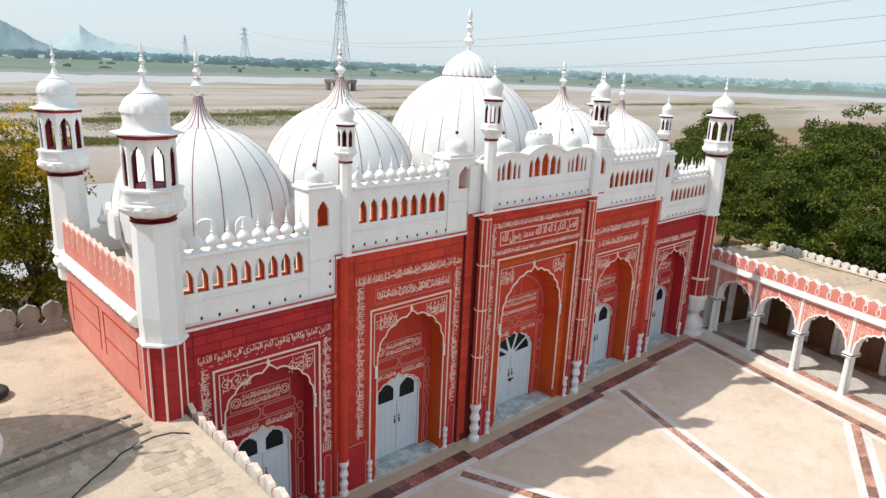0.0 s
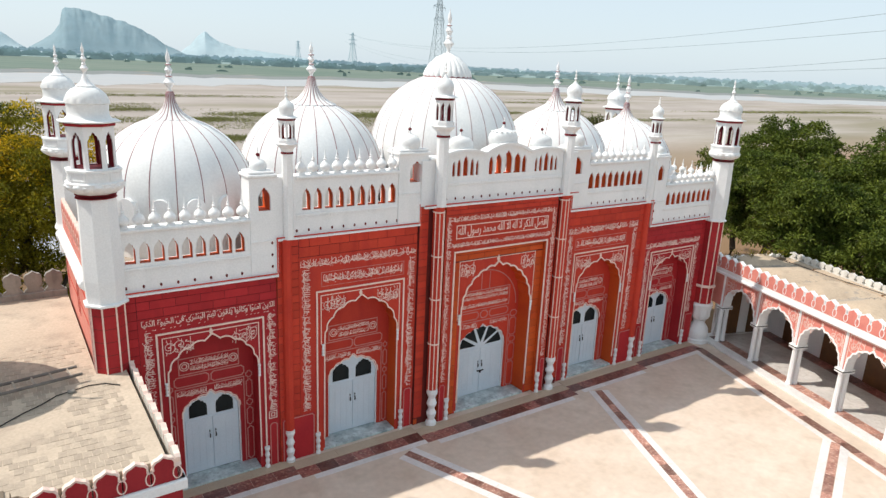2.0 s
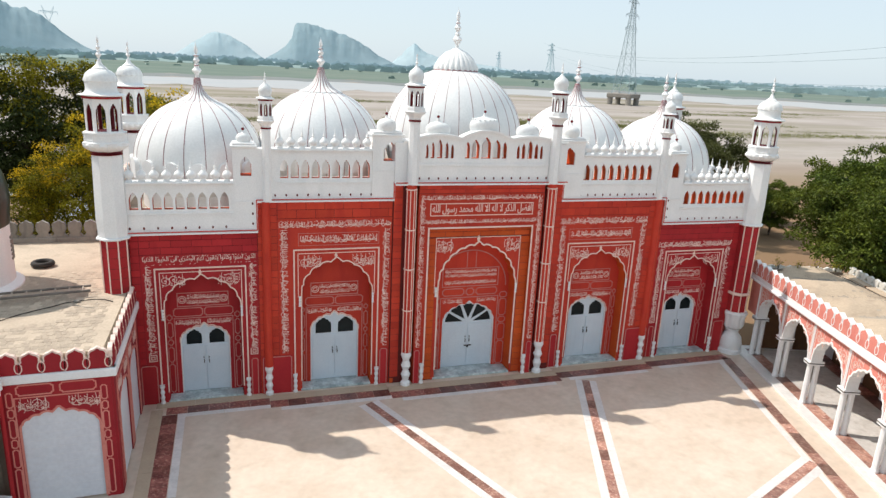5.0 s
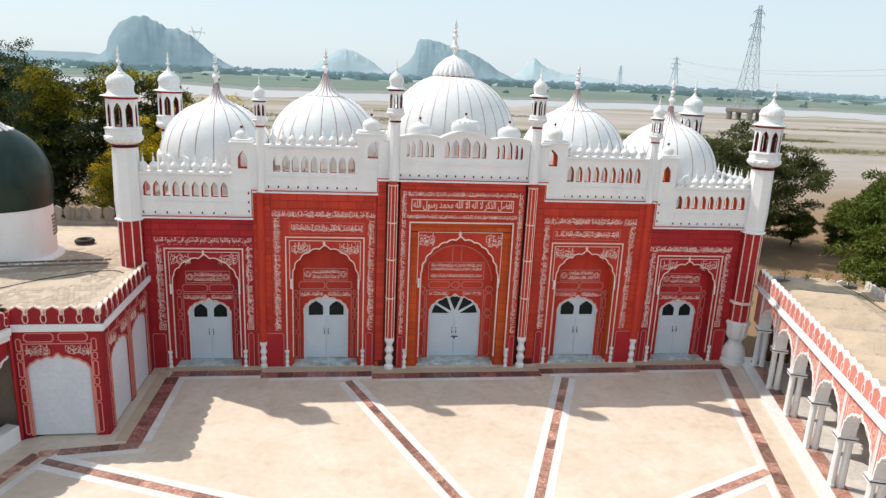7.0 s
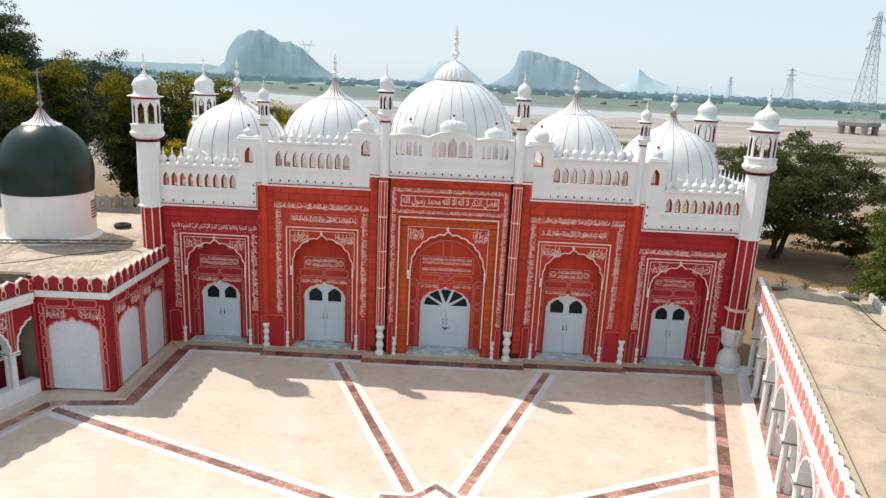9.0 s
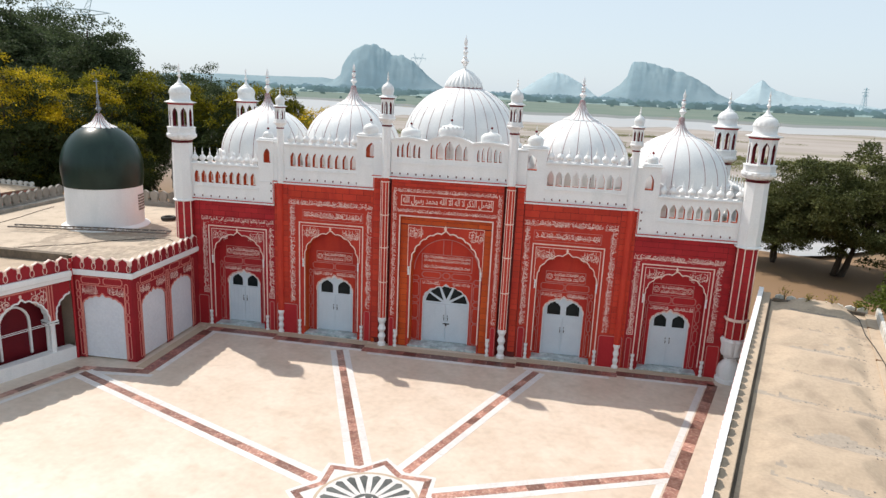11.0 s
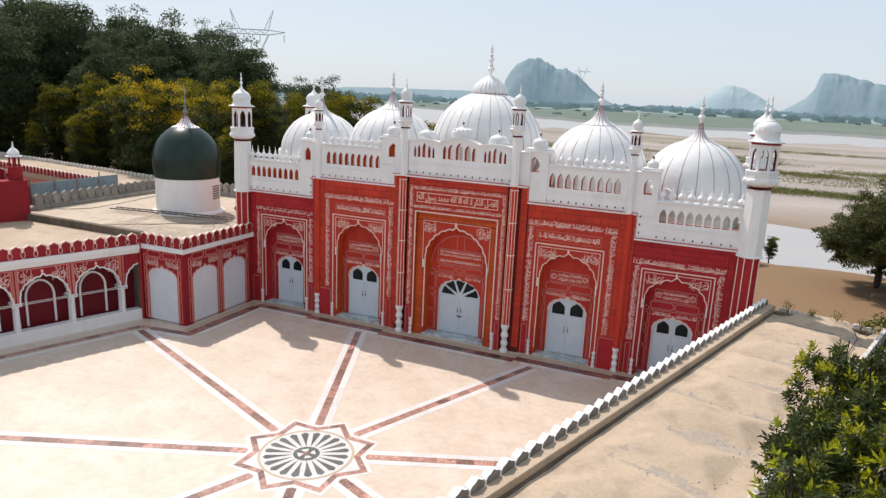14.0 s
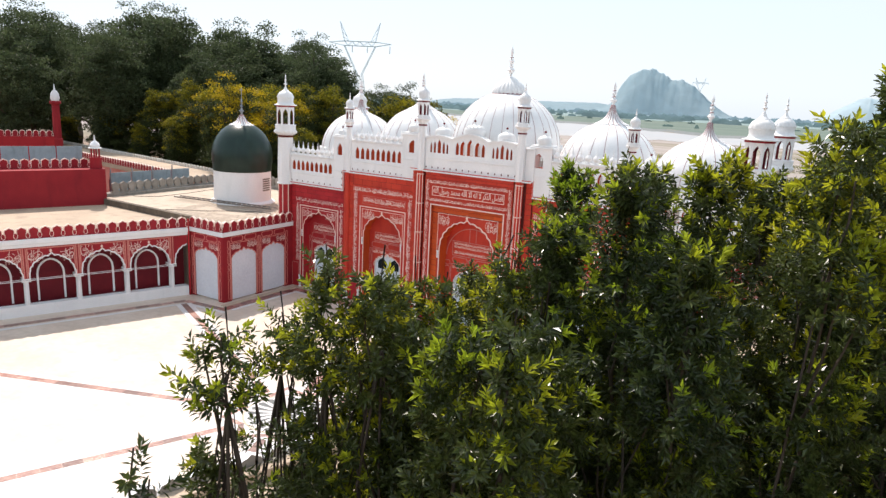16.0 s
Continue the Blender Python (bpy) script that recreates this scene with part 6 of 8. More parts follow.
part("outer_wall", bm, EARTH_WALL, arc, "bare brown brick outer wall, darkened for its shaded side")

# left arcade, glazed red behind its columns
larc = thing("arcade", "crimson side wing with white columns and cusped arches", "arcade", frame_matrix(OL, -V))
coll = [-0.72 - 1.96 * k for k in range(9)]
coll = sorted(coll) + [0.9]
bm = bmesh.new()
box(bm, -17.5, -0.06, -0.3, 0.0, 0.34, 0.46, bevel=0.01)
part("plinth_wall", bm, WHITE, larc, "low white plinth wall")
for x in coll[:-1]:
    arcade_pier("column", larc, x, 0.3, 0.0)
lw_cols = sorted(coll[:-1])
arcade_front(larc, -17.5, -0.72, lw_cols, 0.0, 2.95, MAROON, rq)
bm = bmesh.new()
half = [p for p in foil_arch(0.26, 0.88, 1.61, 2.62, 11, 0.32) if p[0] < -0.01]
strip(bm, [(-0.72, 1.61)] + half + [(0.0, half[-1][1])], [(-0.72, 2.95)] + [(x, 2.95) for x, z in half] + [(0.0, 2.95)], 0.0, 0.34)
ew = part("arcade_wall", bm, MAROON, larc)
bm = bmesh.new()
ribbon(bm, half, 0.05, -0.03, 0.0)
part("arch_edge", bm, WHITE, ew)
bm = bmesh.new()
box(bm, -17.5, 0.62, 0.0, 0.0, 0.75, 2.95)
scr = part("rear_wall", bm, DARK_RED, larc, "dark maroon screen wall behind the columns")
for a, b in zip(lw_cols, lw_cols[1:]):
    bm = bmesh.new()
    c = (a + b) / 2
    pts = [(c - 0.5, 0.46)] + [(c - 0.5 * math.cos(math.pi * t / 10), 1.62 + 0.55 * math.sin(math.pi * t / 10) + 0.08 * (1 - abs(t / 5 - 1))) for t in range(11)] + [(c + 0.5, 0.46)]
    ribbon(bm, pts, 0.075, 0.55, 0.63)
    part("window_arch", bm, WHITE, scr, "white pointed window arch")
    bm = bmesh.new()
    box(bm, a, -0.105, 1.535, b, -0.09, 1.555)
    box(bm, a, -0.105, 1.595, b, -0.09, 1.610)
    part("tie_rail", bm, WHITE, scr)
bm = bmesh.new()
box(bm, -17.5, -0.14, 2.95, 0.0, 0.34, 3.14, bevel=0.02)
box(bm, -17.5, -0.20, 3.10, 0.0, 0.34, 3.30, bevel=0.02)
part("cornice", bm, WHITE, larc, "white moulded cornice")
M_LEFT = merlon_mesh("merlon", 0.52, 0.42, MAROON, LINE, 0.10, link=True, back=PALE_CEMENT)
M_LEFT.parent = larc
M_LEFT.matrix_basis = Matrix.Translation((-0.22, -0.02, 3.30))
merlon_row(M_LEFT, larc, -17.5, -0.44, 3.30, -0.02, 0.42)
bm = bmesh.new()
box(bm, -17.5, 0.05, 3.2, 0.2, 8.0, 3.42)
part("roof", bm, ROOF, larc, "pale cement roof")

# corner block
blk = thing("corner_block", "crimson corner block with white tiled blind arches", "building")
bm = bmesh.new()
box(bm, -12.62, -4.32, 0.0, -10.60, 0.1, 3.12)
part("block_wall", bm, RED, blk, "crimson painted wall")
FACES = (("front", frame_matrix((-12.70, -4.42), (1, 0.02)), 2.22, [(1.12, 0.83)]), ("side", frame_matrix((-10.48, -4.42), (-0.008, 1)), 4.4, [(1.22, 0.78), (3.08, 0.78)]))
for nm, mtx, ln, arches in FACES:
    holes = [(0.0, foil_arch(c, a, 1.95, 2.45, 9, 0.3)) for c, a in arches]
    bm = bmesh.new()
    pierced(bm, 0.0, ln, 0.0, 3.12, -0.06, 0.06, holes)
    bmesh.ops.transform(bm, matrix=mtx, verts=bm.verts)
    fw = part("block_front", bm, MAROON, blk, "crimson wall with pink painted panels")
    for (z, line), (c, a) in zip(holes, arches):
        bm = bmesh.new()
        strip(bm, [(x, 0.05) for x, zz in line], line, -0.02, 0.06)
        bmesh.ops.transform(bm, matrix=mtx, verts=bm.verts)
        ta = part("tiled_arch", bm, TILE_WALL, fw, "blind arch of white wall tiles")
        bm = bmesh.new()
        for r in range(12):
            box(bm, c - a + 0.02, -0.0225, 0.05 + r * 0.2, c + a - 0.02, -0.019, 0.053 + r * 0.2)
        bmesh.ops.transform(bm, matrix=mtx, verts=bm.verts)
        part("tile_joint", bm, WHITE, ta)
        bm = bmesh.new()
        ribbon(bm, [(line[0][0], 0.05)] + line + [(line[-1][0], 0.05)], 0.045, -0.072, -0.058)
        bmesh.ops.transform(bm, matrix=mtx, verts=bm.verts)
        part("arch_edge", bm, PINK, fw)
        for s in (-1, 1):
            bm = bmesh.new()
            p, q = sorted((c + s * 0.25, c + s * (a - 0.05)))
            sweep_field(bm, p - 0.03, 2.40, q + 0.06, 2.74, -0.068, rq)
            bmesh.ops.transform(bm, matrix=mtx, verts=bm.verts)
            letter_part(bm, fw)
        bm = bmesh.new()
        frame_line(bm, c - a - 0.02, 0.05, c + a + 0.02, 2.76, 0.03, -0.068, -0.06, foot=False)
        for q0, q1 in ((-0.95, -0.08), (0.08, 0.95)):
            ribbon(bm, cartouche(c + q0 * a, 2.82, c + q1 * a, 3.06, 0.05), 0.03, -0.068, -0.06, closed=True)
        for s in (-1, 1):
            zz = 0.1
            p, q = sorted((c + s * (a + 0.05), c + s * (a + 0.17)))
            for hh in (0.9, 0.45, 0.2, 0.45, 0.2, 0.35):
                if p > -0.05 and q < ln + 0.05:
                    ribbon(bm, cartouche(p, zz, q, zz + hh, 0.03), 0.026, -0.068, -0.06, closed=True)
                zz += hh + 0.05
        bmesh.ops.transform(bm, matrix=mtx, verts=bm.verts)
        part("panel_line", bm, PINK, fw)
    bm = bmesh.new()
    box(bm, -0.05 if nm == "side" else 0.0, -0.14, 3.12, ln + (0.14 if nm == "front" else 0), 0.1, 3.32, bevel=0.02)
    bmesh.ops.transform(bm, matrix=mtx, verts=bm.verts)
    part("cornice", bm, WHITE, fw)
    n = round(ln / 0.42)
    for k in range(n):
        again(M_LEFT, mtx @ Matrix.Translation(((k + 0.5) * ln / n, -0.02, 3.32)), blk)
bm = bmesh.new()
lathe(bm, [(0.05, 0.0), (0.05, 3.7)], 10, -12.66, -4.58)
part("drain_pipe", bm, RED, blk, "red painted drain pipe")

# ---- left roof terrace ----
terrace = thing("roof_terrace", "pale brick-paved flat roof beside the mosque", "roof")
bm = bmesh.new()
slab(bm, [(-21.0, 5.6), (-11.2, 5.6), (-11.2, -0.2), (-10.62, -0.2), (-10.62, -4.32), (-12.72, -4.36), (-13.0, -4.02), (-20.6, -4.2)], 0.0, 3.70)
part("terrace_slab", bm, ROOF_TILE, terrace, "worn pale brick paving")
# this face is coloured dark for the shade it lies in
bm = bmesh.new()
box(bm, -20.5, -4.30, 3.35, -13.0, -4.04, 3.735)
part("step_edge", bm, DARK_EDGE, terrace, "roof step with its shade painted in dark")
rb = random.Random(5)
proto = None
spare = []
laid = 0
for i in range(34):
    for j in range(30):
        x, y = -15.6 + i * 0.145 + (0.07 if j % 2 else 0), -4.15 + j * 0.205
        if x > -10.9 or (x > -11.3 and y > -0.5) or math.hypot(x + 15.2, y - 0.87) < 1.85 or noise.noise(Vector((x * 0.7, y * 0.7, 4.0))) > 0.28:
            continue
        m = Matrix.LocRotScale((x, y, 3.70 + rb.uniform(-0.004, 0.003)), Euler((0, 0, rb.uniform(-0.07, 0.07))), None)
        if rb.random() < 0.18:
            continue
        laid += 1
        if proto is None:
            bm = bmesh.new()
            box(bm, -0.066, -0.097, -0.01, 0.066, 0.097, 0.006)
            proto = part("paving_brick", bm, PAVER, terrace)
            proto.matrix_basis = m
        elif laid <= 300:
            again(proto, m, terrace)
        else:
            spare.append(m)
bm = bmesh.new()
for m in spare:
    old = set(bm.verts)
    box(bm, -0.066, -0.097, -0.01, 0.066, 0.097, 0.006)
    bmesh.ops.transform(bm, matrix=m, verts=[v for v in bm.verts if v not in old])
tagged(part("paving_bricks", bm, PAVER, terrace), "worn paving bricks", kind="stuff")
M_GREY = merlon_mesh("merlon", 0.62, 0.46, CEMENT, CEMENT, 0.13)
M_GREY.parent = terrace
M_GREY.matrix_basis = Matrix.Translation((-11.5, 5.62, 3.86))
merlon_row(M_GREY, terrace, -20.7, -11.75, 3.86, 5.62, 0.48)
for k in range(18):
    again(M_GREY, Matrix.Translation((-20.75 - 0.045 * (9 - k * 0.5), 5.3 - k * 0.5, 3.86)) @ Matrix.Rotation(math.pi / 2, 4, "Z"), terrace)
bm = bmesh.new()
box(bm, -20.9, 5.5, 3.6, -11.2, 5.74, 3.88, bevel=0.02)
box(bm, -21.2, -3.8, 3.6, -20.65, 5.74, 3.88, bevel=0.02)
part("parapet_base", bm, CEMENT, terrace, "stained grey parapet base")

# green dome
gx, gy = -15.2, 0.87
gd = thing("green_dome", "dark green dome on a white drum standing on the roof terrace", "dome")
bm = bmesh.new()
lathe(bm, [(1.74, 3.66), (1.74, 3.74), (1.66, 3.80), (1.53, 3.84), (1.52, 5.46), (1.46, 5.48)], 64, gx, gy)
part("drum", bm, WHITE, gd, "whitewashed round drum", smooth=True)
bm = bmesh.new()
prof = [(1.54, 5.44), (1.56, 5.50)]
for i in range(22):
    a = -0.24 + (math.pi / 2 - 0.36 + 0.24) * i / 21
    prof.append((1.61 * math.cos(a), 6.22 + (1.80 if a > 0 else 2.2) * math.sin(a)))
lathe(bm, prof, 64, gx, gy)
part("dome_shell", bm, GREEN, gd, "dark green painted dome shell", smooth=True)
bm = bmesh.new()
cp = [(0.66, 7.83), (0.63, 7.90), (0.44, 7.98), (0.28, 8.10), (0.17, 8.28), (0.09, 8.44)]
lathe(bm, cp, 72, gx, gy, 0, 0.10, 18)
gcap = part("lotus_cap", bm, WHITE, gd, "white fluted lotus cap", smooth=True)
for k in range(18):
    bm = bmesh.new()
    t0 = 2 * math.pi * (k + 0.5) / 18
    rings = [[bm.verts.new((gx + (rr * 0.985 + 0.006) * math.cos(t0) - s * 0.016 * math.sin(t0), gy + (rr * 0.985 + 0.006) * math.sin(t0) + s * 0.016 * math.cos(t0), z)) for s in (-1, 1)] for rr, z in cp]
    for p, q in zip(rings, rings[1:]):
        bm.faces.new((p[0], p[1], q[1], q[0]))
    part("petal_line", bm, RIB, gcap)
bm = bmesh.new()
spire(bm, gx, gy, 8.40, 0.95, 0.125)
box(bm, gx - 0.015, gy - 0.015, 9.3, gx + 0.015, gy + 0.015, 9.85)
box(bm, gx - 0.14, gy - 0.012, 9.72, gx + 0.10, gy + 0.012, 9.76)
part("finial", bm, STEEL, gd, "grey metal finial with a vane", smooth=False)
bm = bmesh.new()
for k in range(6):
    t = k * math.pi / 3
    a, b = Vector((gx + 0.55 * math.cos(t), gy + 0.55 * math.sin(t), 7.8)), Vector((gx, gy, 9.1))
    dv = (b - a).normalized()
    sx = dv.cross(Vector((0, 0, 1))).normalized() * 0.008
    quad(bm, a - sx, a + sx, b + sx, b - sx)
    sy = dv.cross(sx).normalized() * 0.008
    quad(bm, a - sy, a + sy, b + sy, b - sy)
tagged(part("light_string", bm, METAL, gd), kind="stuff")
bm = bmesh.new()
for k in range(7):
    for j in range(6):
        t = radians(4 + k * 3.4)
        px, py = gx + 1.525 * math.cos(t), gy + 1.525 * math.sin(t)
        box(bm, px - 0.03, py - 0.03, 4.42 + j * 0.12, px + 0.03, py + 0.03, 4.49 + j * 0.12)
tagged(part("vent_grille", bm, CEMENT, gd, "grey pierced vent in the drum"), kind="stuff")


def tube(bm, pts, r, seg=6):
    """A round bar along points."""
    rings = []
    for i, p in enumerate(pts):
        p = Vector(p)
        d = (Vector(pts[min(i + 1, len(pts) - 1)]) - Vector(pts[max(i - 1, 0)])).normalized()
        s = d.cross(Vector((0, 0, 1)))
        s = s.normalized() if s.length > 1e-3 else Vector((1, 0, 0))
        u = s.cross(d).normalized()
        rr = r[i] if isinstance(r, (list, tuple)) else r
        rings.append([bm.verts.new(p + (s * math.cos(2 * math.pi * k / seg) + u * math.sin(2 * math.pi * k / seg)) * rr) for k in range(seg)])
    for p, q in zip(rings, rings[1:]):
        for k in range(seg):
            bm.faces.new((p[k], p[(k + 1) % seg], q[(k + 1) % seg], q[k]))
    bm.faces.new(list(reversed(rings[0])))
    bm.faces.new(rings[-1])


# ladder lying on the terrace
lad = thing("ladder", "long dark weathered wooden ladder lying on the flat roof", "ladder")
A0, A1 = Vector((-11.55, -0.08, 3.875)), Vector((-17.9, -1.18, 3.87))
off = Vector((0.06, -0.43, 0))
for o in (Vector((0, 0, 0)), off):
    bm = bmesh.new()
    tube(bm, [A0 + o, A0.lerp(A1, 0.3) + o + Vector((0, 0.02, 0)), A0.lerp(A1, 0.7) + o, A1 + o], 0.034, 8)
    part("rail", bm, WOOD, lad, smooth=True)
for k in range(19):
    p = A0.lerp(A1, 0.03 + 0.94 * k / 18)
    bm = bmesh.new()
    tube(bm, [p, p + off], 0.022, 6)
    part("rung", bm, PALE_WOOD_RUNG, lad, "worn pale rung")

# tyre
bm = bmesh.new()
tyre = thing("tyre", "worn black rubber tyre lying on the flat roof", "tyre")
ring = []
for i in range(28):
    t = 2 * math.pi * i / 28
    ring.append([bm.verts.new((-13.35 + (0.25 + 0.085 * math.cos(u)) * math.cos(t), 2.6 + (0.25 + 0.085 * math.cos(u)) * math.sin(t), 3.80 + 0.085 * math.sin(u))) for u in [k * math.pi / 5 for k in range(10)]])
for i in range(28):
    p, q = ring[i], ring[(i + 1) % 28]
    for k in range(10):
        bm.faces.new((p[k], p[(k + 1) % 10], q[(k + 1) % 10], q[k]))
part("tyre_ring", bm, RUBBER, tyre, smooth=True)

# cable on the terrace
cab = thing("cable", "thin black cable trailing over the flat roof", "cable")
bm = bmesh.new()
tube(bm, [(-15.35, -3.86, 3.722), (-14.6, -3.3, 3.722), (-13.82, -2.76, 3.722), (-13.3, -2.15, 3.722), (-12.98, -1.78, 3.722), (-12.63, -1.48, 3.722), (-12.3, -1.26, 3.722), (-12.02, -1.0, 3.722), (-11.75, -0.92, 3.725), (-11.4, -0.82, 3.722), (-11.1, -0.88, 3.722), (-10.86, -1.1, 3.722)], 0.011, 6)
part("wire", bm, RUBBER, cab)
bm = bmesh.new()
box(bm, -11.82, -1.02, 3.71, -11.68, -0.92, 3.77, bevel=0.015)
part("junction_box", bm, CEMENT, cab)
seam = thing("old_wire", "thin dark wire lying across the flat roof", "cable")
bm = bmesh.new()
tube(bm, [(-20.1, -2.6, 3.715), (-19.65, -2.1, 3.715), (-19.2, -1.7, 3.715), (-19.25, -0.5, 3.715), (-19.4, 0.75, 3.715), (-19.7, 2.1, 3.715), (-19.9, 3.4, 3.715)], 0.012, 6)
part("wire", bm, RUBBER, seam)
cab2 = thing("cable", "thin dark cable lying along the arcade roof edge", "cable", frame_matrix(OR, VA))
bm = bmesh.new()
tube(bm, [(-2.45, 2.70, 3.36), (-1.6, 2.98, 3.34), (0.0, 3.05, 3.34), (1.2, 3.22, 3.348), (2.5, 3.36, 3.348), (4.0, 3.30, 3.348), (5.6, 3.38, 3.348), (7.0, 3.31, 3.348), (7.4, 3.42, 3.348), (8.4, 3.36, 3.348), (9.5, 3.43, 3.348), (12.0, 3.38, 3.348)], 0.013, 6)
part("wire", bm, RUBBER, cab2)
for x in (-0.9, 2.2, 5.4):
    sp = thing("rain_spout", "thin brown rain spout at the roof edge", "pipe", frame_matrix(OR, VA), group="rain spouts")
    bm = bmesh.new()
    tube(bm, [(x, 3.16, 3.335), (x, 3.95, 3.23)], 0.032, 8)
    part("pipe", bm, BROWN_DOOR, sp)

# ---- buildings behind the terrace ----
back = thing("red_stair_house", "plain red stair house with a sheet metal fence on the roof", "building", frame_matrix((-20.0, -4.15), -V))
bm = bmesh.new()
box(bm, -12.0, 0.0, 0.0, 0.0, 5.0, 5.30)
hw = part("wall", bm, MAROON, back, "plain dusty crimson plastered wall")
for k in range(26):
    again(M_LEFT, Matrix.Translation((-11.6 + k * 0.45, 1.0, 5.30)), back)
for k in range(9):
    bm = bmesh.new()
    box(bm, -11.9 + k * 1.25, 1.9, 5.3, -11.9 + k * 1.25 + 1.2, 1.94, 6.35)
    part("fence_sheet", bm, FENCE, back, "blue-grey sheet metal panel")
for k in range(4):
    fs = thing("fence_panel", "blue-grey sheet metal fence panel behind the parapet", "fence", group="terrace fence")
    bm = bmesh.new()
    box(bm, -21.75, -2.9 + k * 1.3, 0.0, -21.71, -1.65 + k * 1.3, 4.85)
    part("sheet", bm, FENCE, fs)
    bm = bmesh.new()
    box(bm, -21.70, -2.9 + k * 1.3, 3.3, -21.65, -2.85 + k * 1.3, 5.1)
    part("post", bm, STEEL, fs)
kio = thing("roof_kiosk", "small red lantern with a white dome on the roof corner", "kiosk")
kx, ky, kz = -20.6, -4.3, 5.80
bm = bmesh.new()
lathe(bm, [(0.30, kz - 0.5), (0.30, kz), (0.34, kz + 0.02), (0.34, kz + 0.08), (0.26, kz + 0.09)], 8, kx, ky)
part("base", bm, MAROON, kio)
for k in range(4):
    t = math.pi / 4 + k * math.pi / 2
    bm = bmesh.new()
    lathe(bm, [(0.045, kz + 0.08), (0.04, kz + 0.55)], 8, kx + 0.19 * math.cos(t), ky + 0.19 * math.sin(t))
    part("post", bm, MAROON, kio)
bm = bmesh.new()
lathe(bm, [(0.33, kz + 0.55), (0.34, kz + 0.58), (0.22, kz + 0.61), (0.25, kz + 0.72), (0.18, kz + 0.86), (0.05, kz + 0.96), (0.015, kz + 1.25)], 20, kx, ky)
part("cap", bm, WHITE, kio, smooth=True)
wing = thing("far_wing", "long low side wing with rose battlements behind the terrace", "building", frame_matrix((-62.0, 10.7), (0.992, -0.126)))
bm = bmesh.new()
box(bm, 0.0, 0.0, -0.6, 35.0, 4.1, 3.2)
part("wall", bm, PINK, wing, "rose plastered wall")
bm = bmesh.new()
box(bm, -0.1, -0.12, 2.9, 35.0, 4.2, 3.25)
part("roof", bm, ROOF, wing, "sandy cement roof")
for k in range(77):
    again(M_LEFT, Matrix.Translation((0.3 + k * 0.45, -0.05, 3.25)), wing)
    again(M_OUT, Matrix.Translation((0.3 + k * 0.45, 4.1, 3.25)), wing)
for k in range(15):
    bm = bmesh.new()
    ln = foil_arch(3.0 + k * 2.2, 0.75, 1.5, 2.3, 7, 0.3)
    strip(bm, [(x, 0.2) for x, z in ln], ln, -0.03, 0.0)
    part("blind_arch", bm, DARK_RED, wing)
gate = thing("boundary_wall", "red boundary wall with battlements and a slim corner tower", "wall", frame_matrix((-41.0, 4.2), (0.35, 0.94)))
bm = bmesh.new()
box(bm, -14.0, 0.0, -0.6, 0.0, 0.5, 5.4)
part("wall", bm, RED, gate)
for k in range(30):
    again(M_LEFT, Matrix.Translation((-13.7 + k * 0.46, 0.2, 5.4)), gate)
bm = bmesh.new()
lathe(bm, [(0.40, -0.6), (0.36, 5.2), (0.30, 5.3), (0.28, 7.9), (0.42, 8.0), (0.42, 8.15), (0.30, 8.2)], 8, 0.2, 0.2)
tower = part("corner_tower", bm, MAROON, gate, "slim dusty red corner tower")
bm = bmesh.new()
lathe(bm, [(0.28, 8.2), (0.34, 8.45), (0.28, 8.8), (0.06, 9.1), (0.02, 9.5)], 16, 0.2, 0.2)
part("cap", bm, WHITE, tower, "white cap", smooth=True)

# ---- land, river, hills ----
def ground_material():
    m = surface("river_sand", (0.385, 0.345, 0.315), (0.285, 0.252, 0.225), 0.022, 0.5, 0.95, 0.2, stretch=(1, 2.2, 1), spec=0.1)
    nt = m.node_tree
    n, li = nt.nodes, nt.links
    b = n["Principled BSDF"]
    geo = next(x for x in n if x.type == "NEW_GEOMETRY")
    sand = b.inputs["Base Color"].links[0].from_socket
    # damp and grown-over streaks
    vm = n.new("ShaderNodeVectorMath")
    vm.operation = "MULTIPLY"
    vm.inputs[1].default_value = (0.008, 0.035, 1)
    li.new(geo.outputs["Position"], vm.inputs[0])
    no = n.new("ShaderNodeTexNoise")
    no.inputs["Scale"].default_value, no.inputs["Detail"].default_value = 1.0, 8
    li.new(vm.outputs[0], no.inputs["Vector"])
    r = n.new("ShaderNodeMapRange")
    r.inputs[1].default_value, r.inputs[2].default_value, r.inputs[4].default_value = 0.48, 0.64, 0.85
    li.new(no.outputs[0], r.inputs[0])
    mx = n.new("ShaderNodeMix")
    mx.data_type = "RGBA"
    mx.inputs[7].default_value = (0.215, 0.195, 0.135, 1)
    li.new(r.outputs[0], mx.inputs[0])
    li.new(sand, mx.inputs[6])
    # brown earth round the buildings
    sep = n.new("ShaderNodeSeparateXYZ")
    li.new(geo.outputs["Position"], sep.inputs[0])
    wob = n.new("ShaderNodeMath")
    wob.operation = "MULTIPLY_ADD"
    wob.inputs[1].default_value = 30.0
    li.new(no.outputs[0], wob.inputs[0])
    li.new(sep.outputs[1], wob.inputs[2])
    e = n.new("ShaderNodeMapRange")
    e.inputs[1].default_value, e.inputs[2].default_value = 52.0, 92.0
    li.new(wob.outputs[0], e.inputs[0])
    m2 = n.new("ShaderNodeMix")
    m2.data_type = "RGBA"
    m2.inputs[6].default_value = (0.235, 0.152, 0.090, 1)
    li.new(e.outputs[0], m2.inputs[0])
    li.new(mx.outputs[2], m2.inputs[7])
    li.new(m2.outputs[2], b.inputs["Base Color"])
    return m


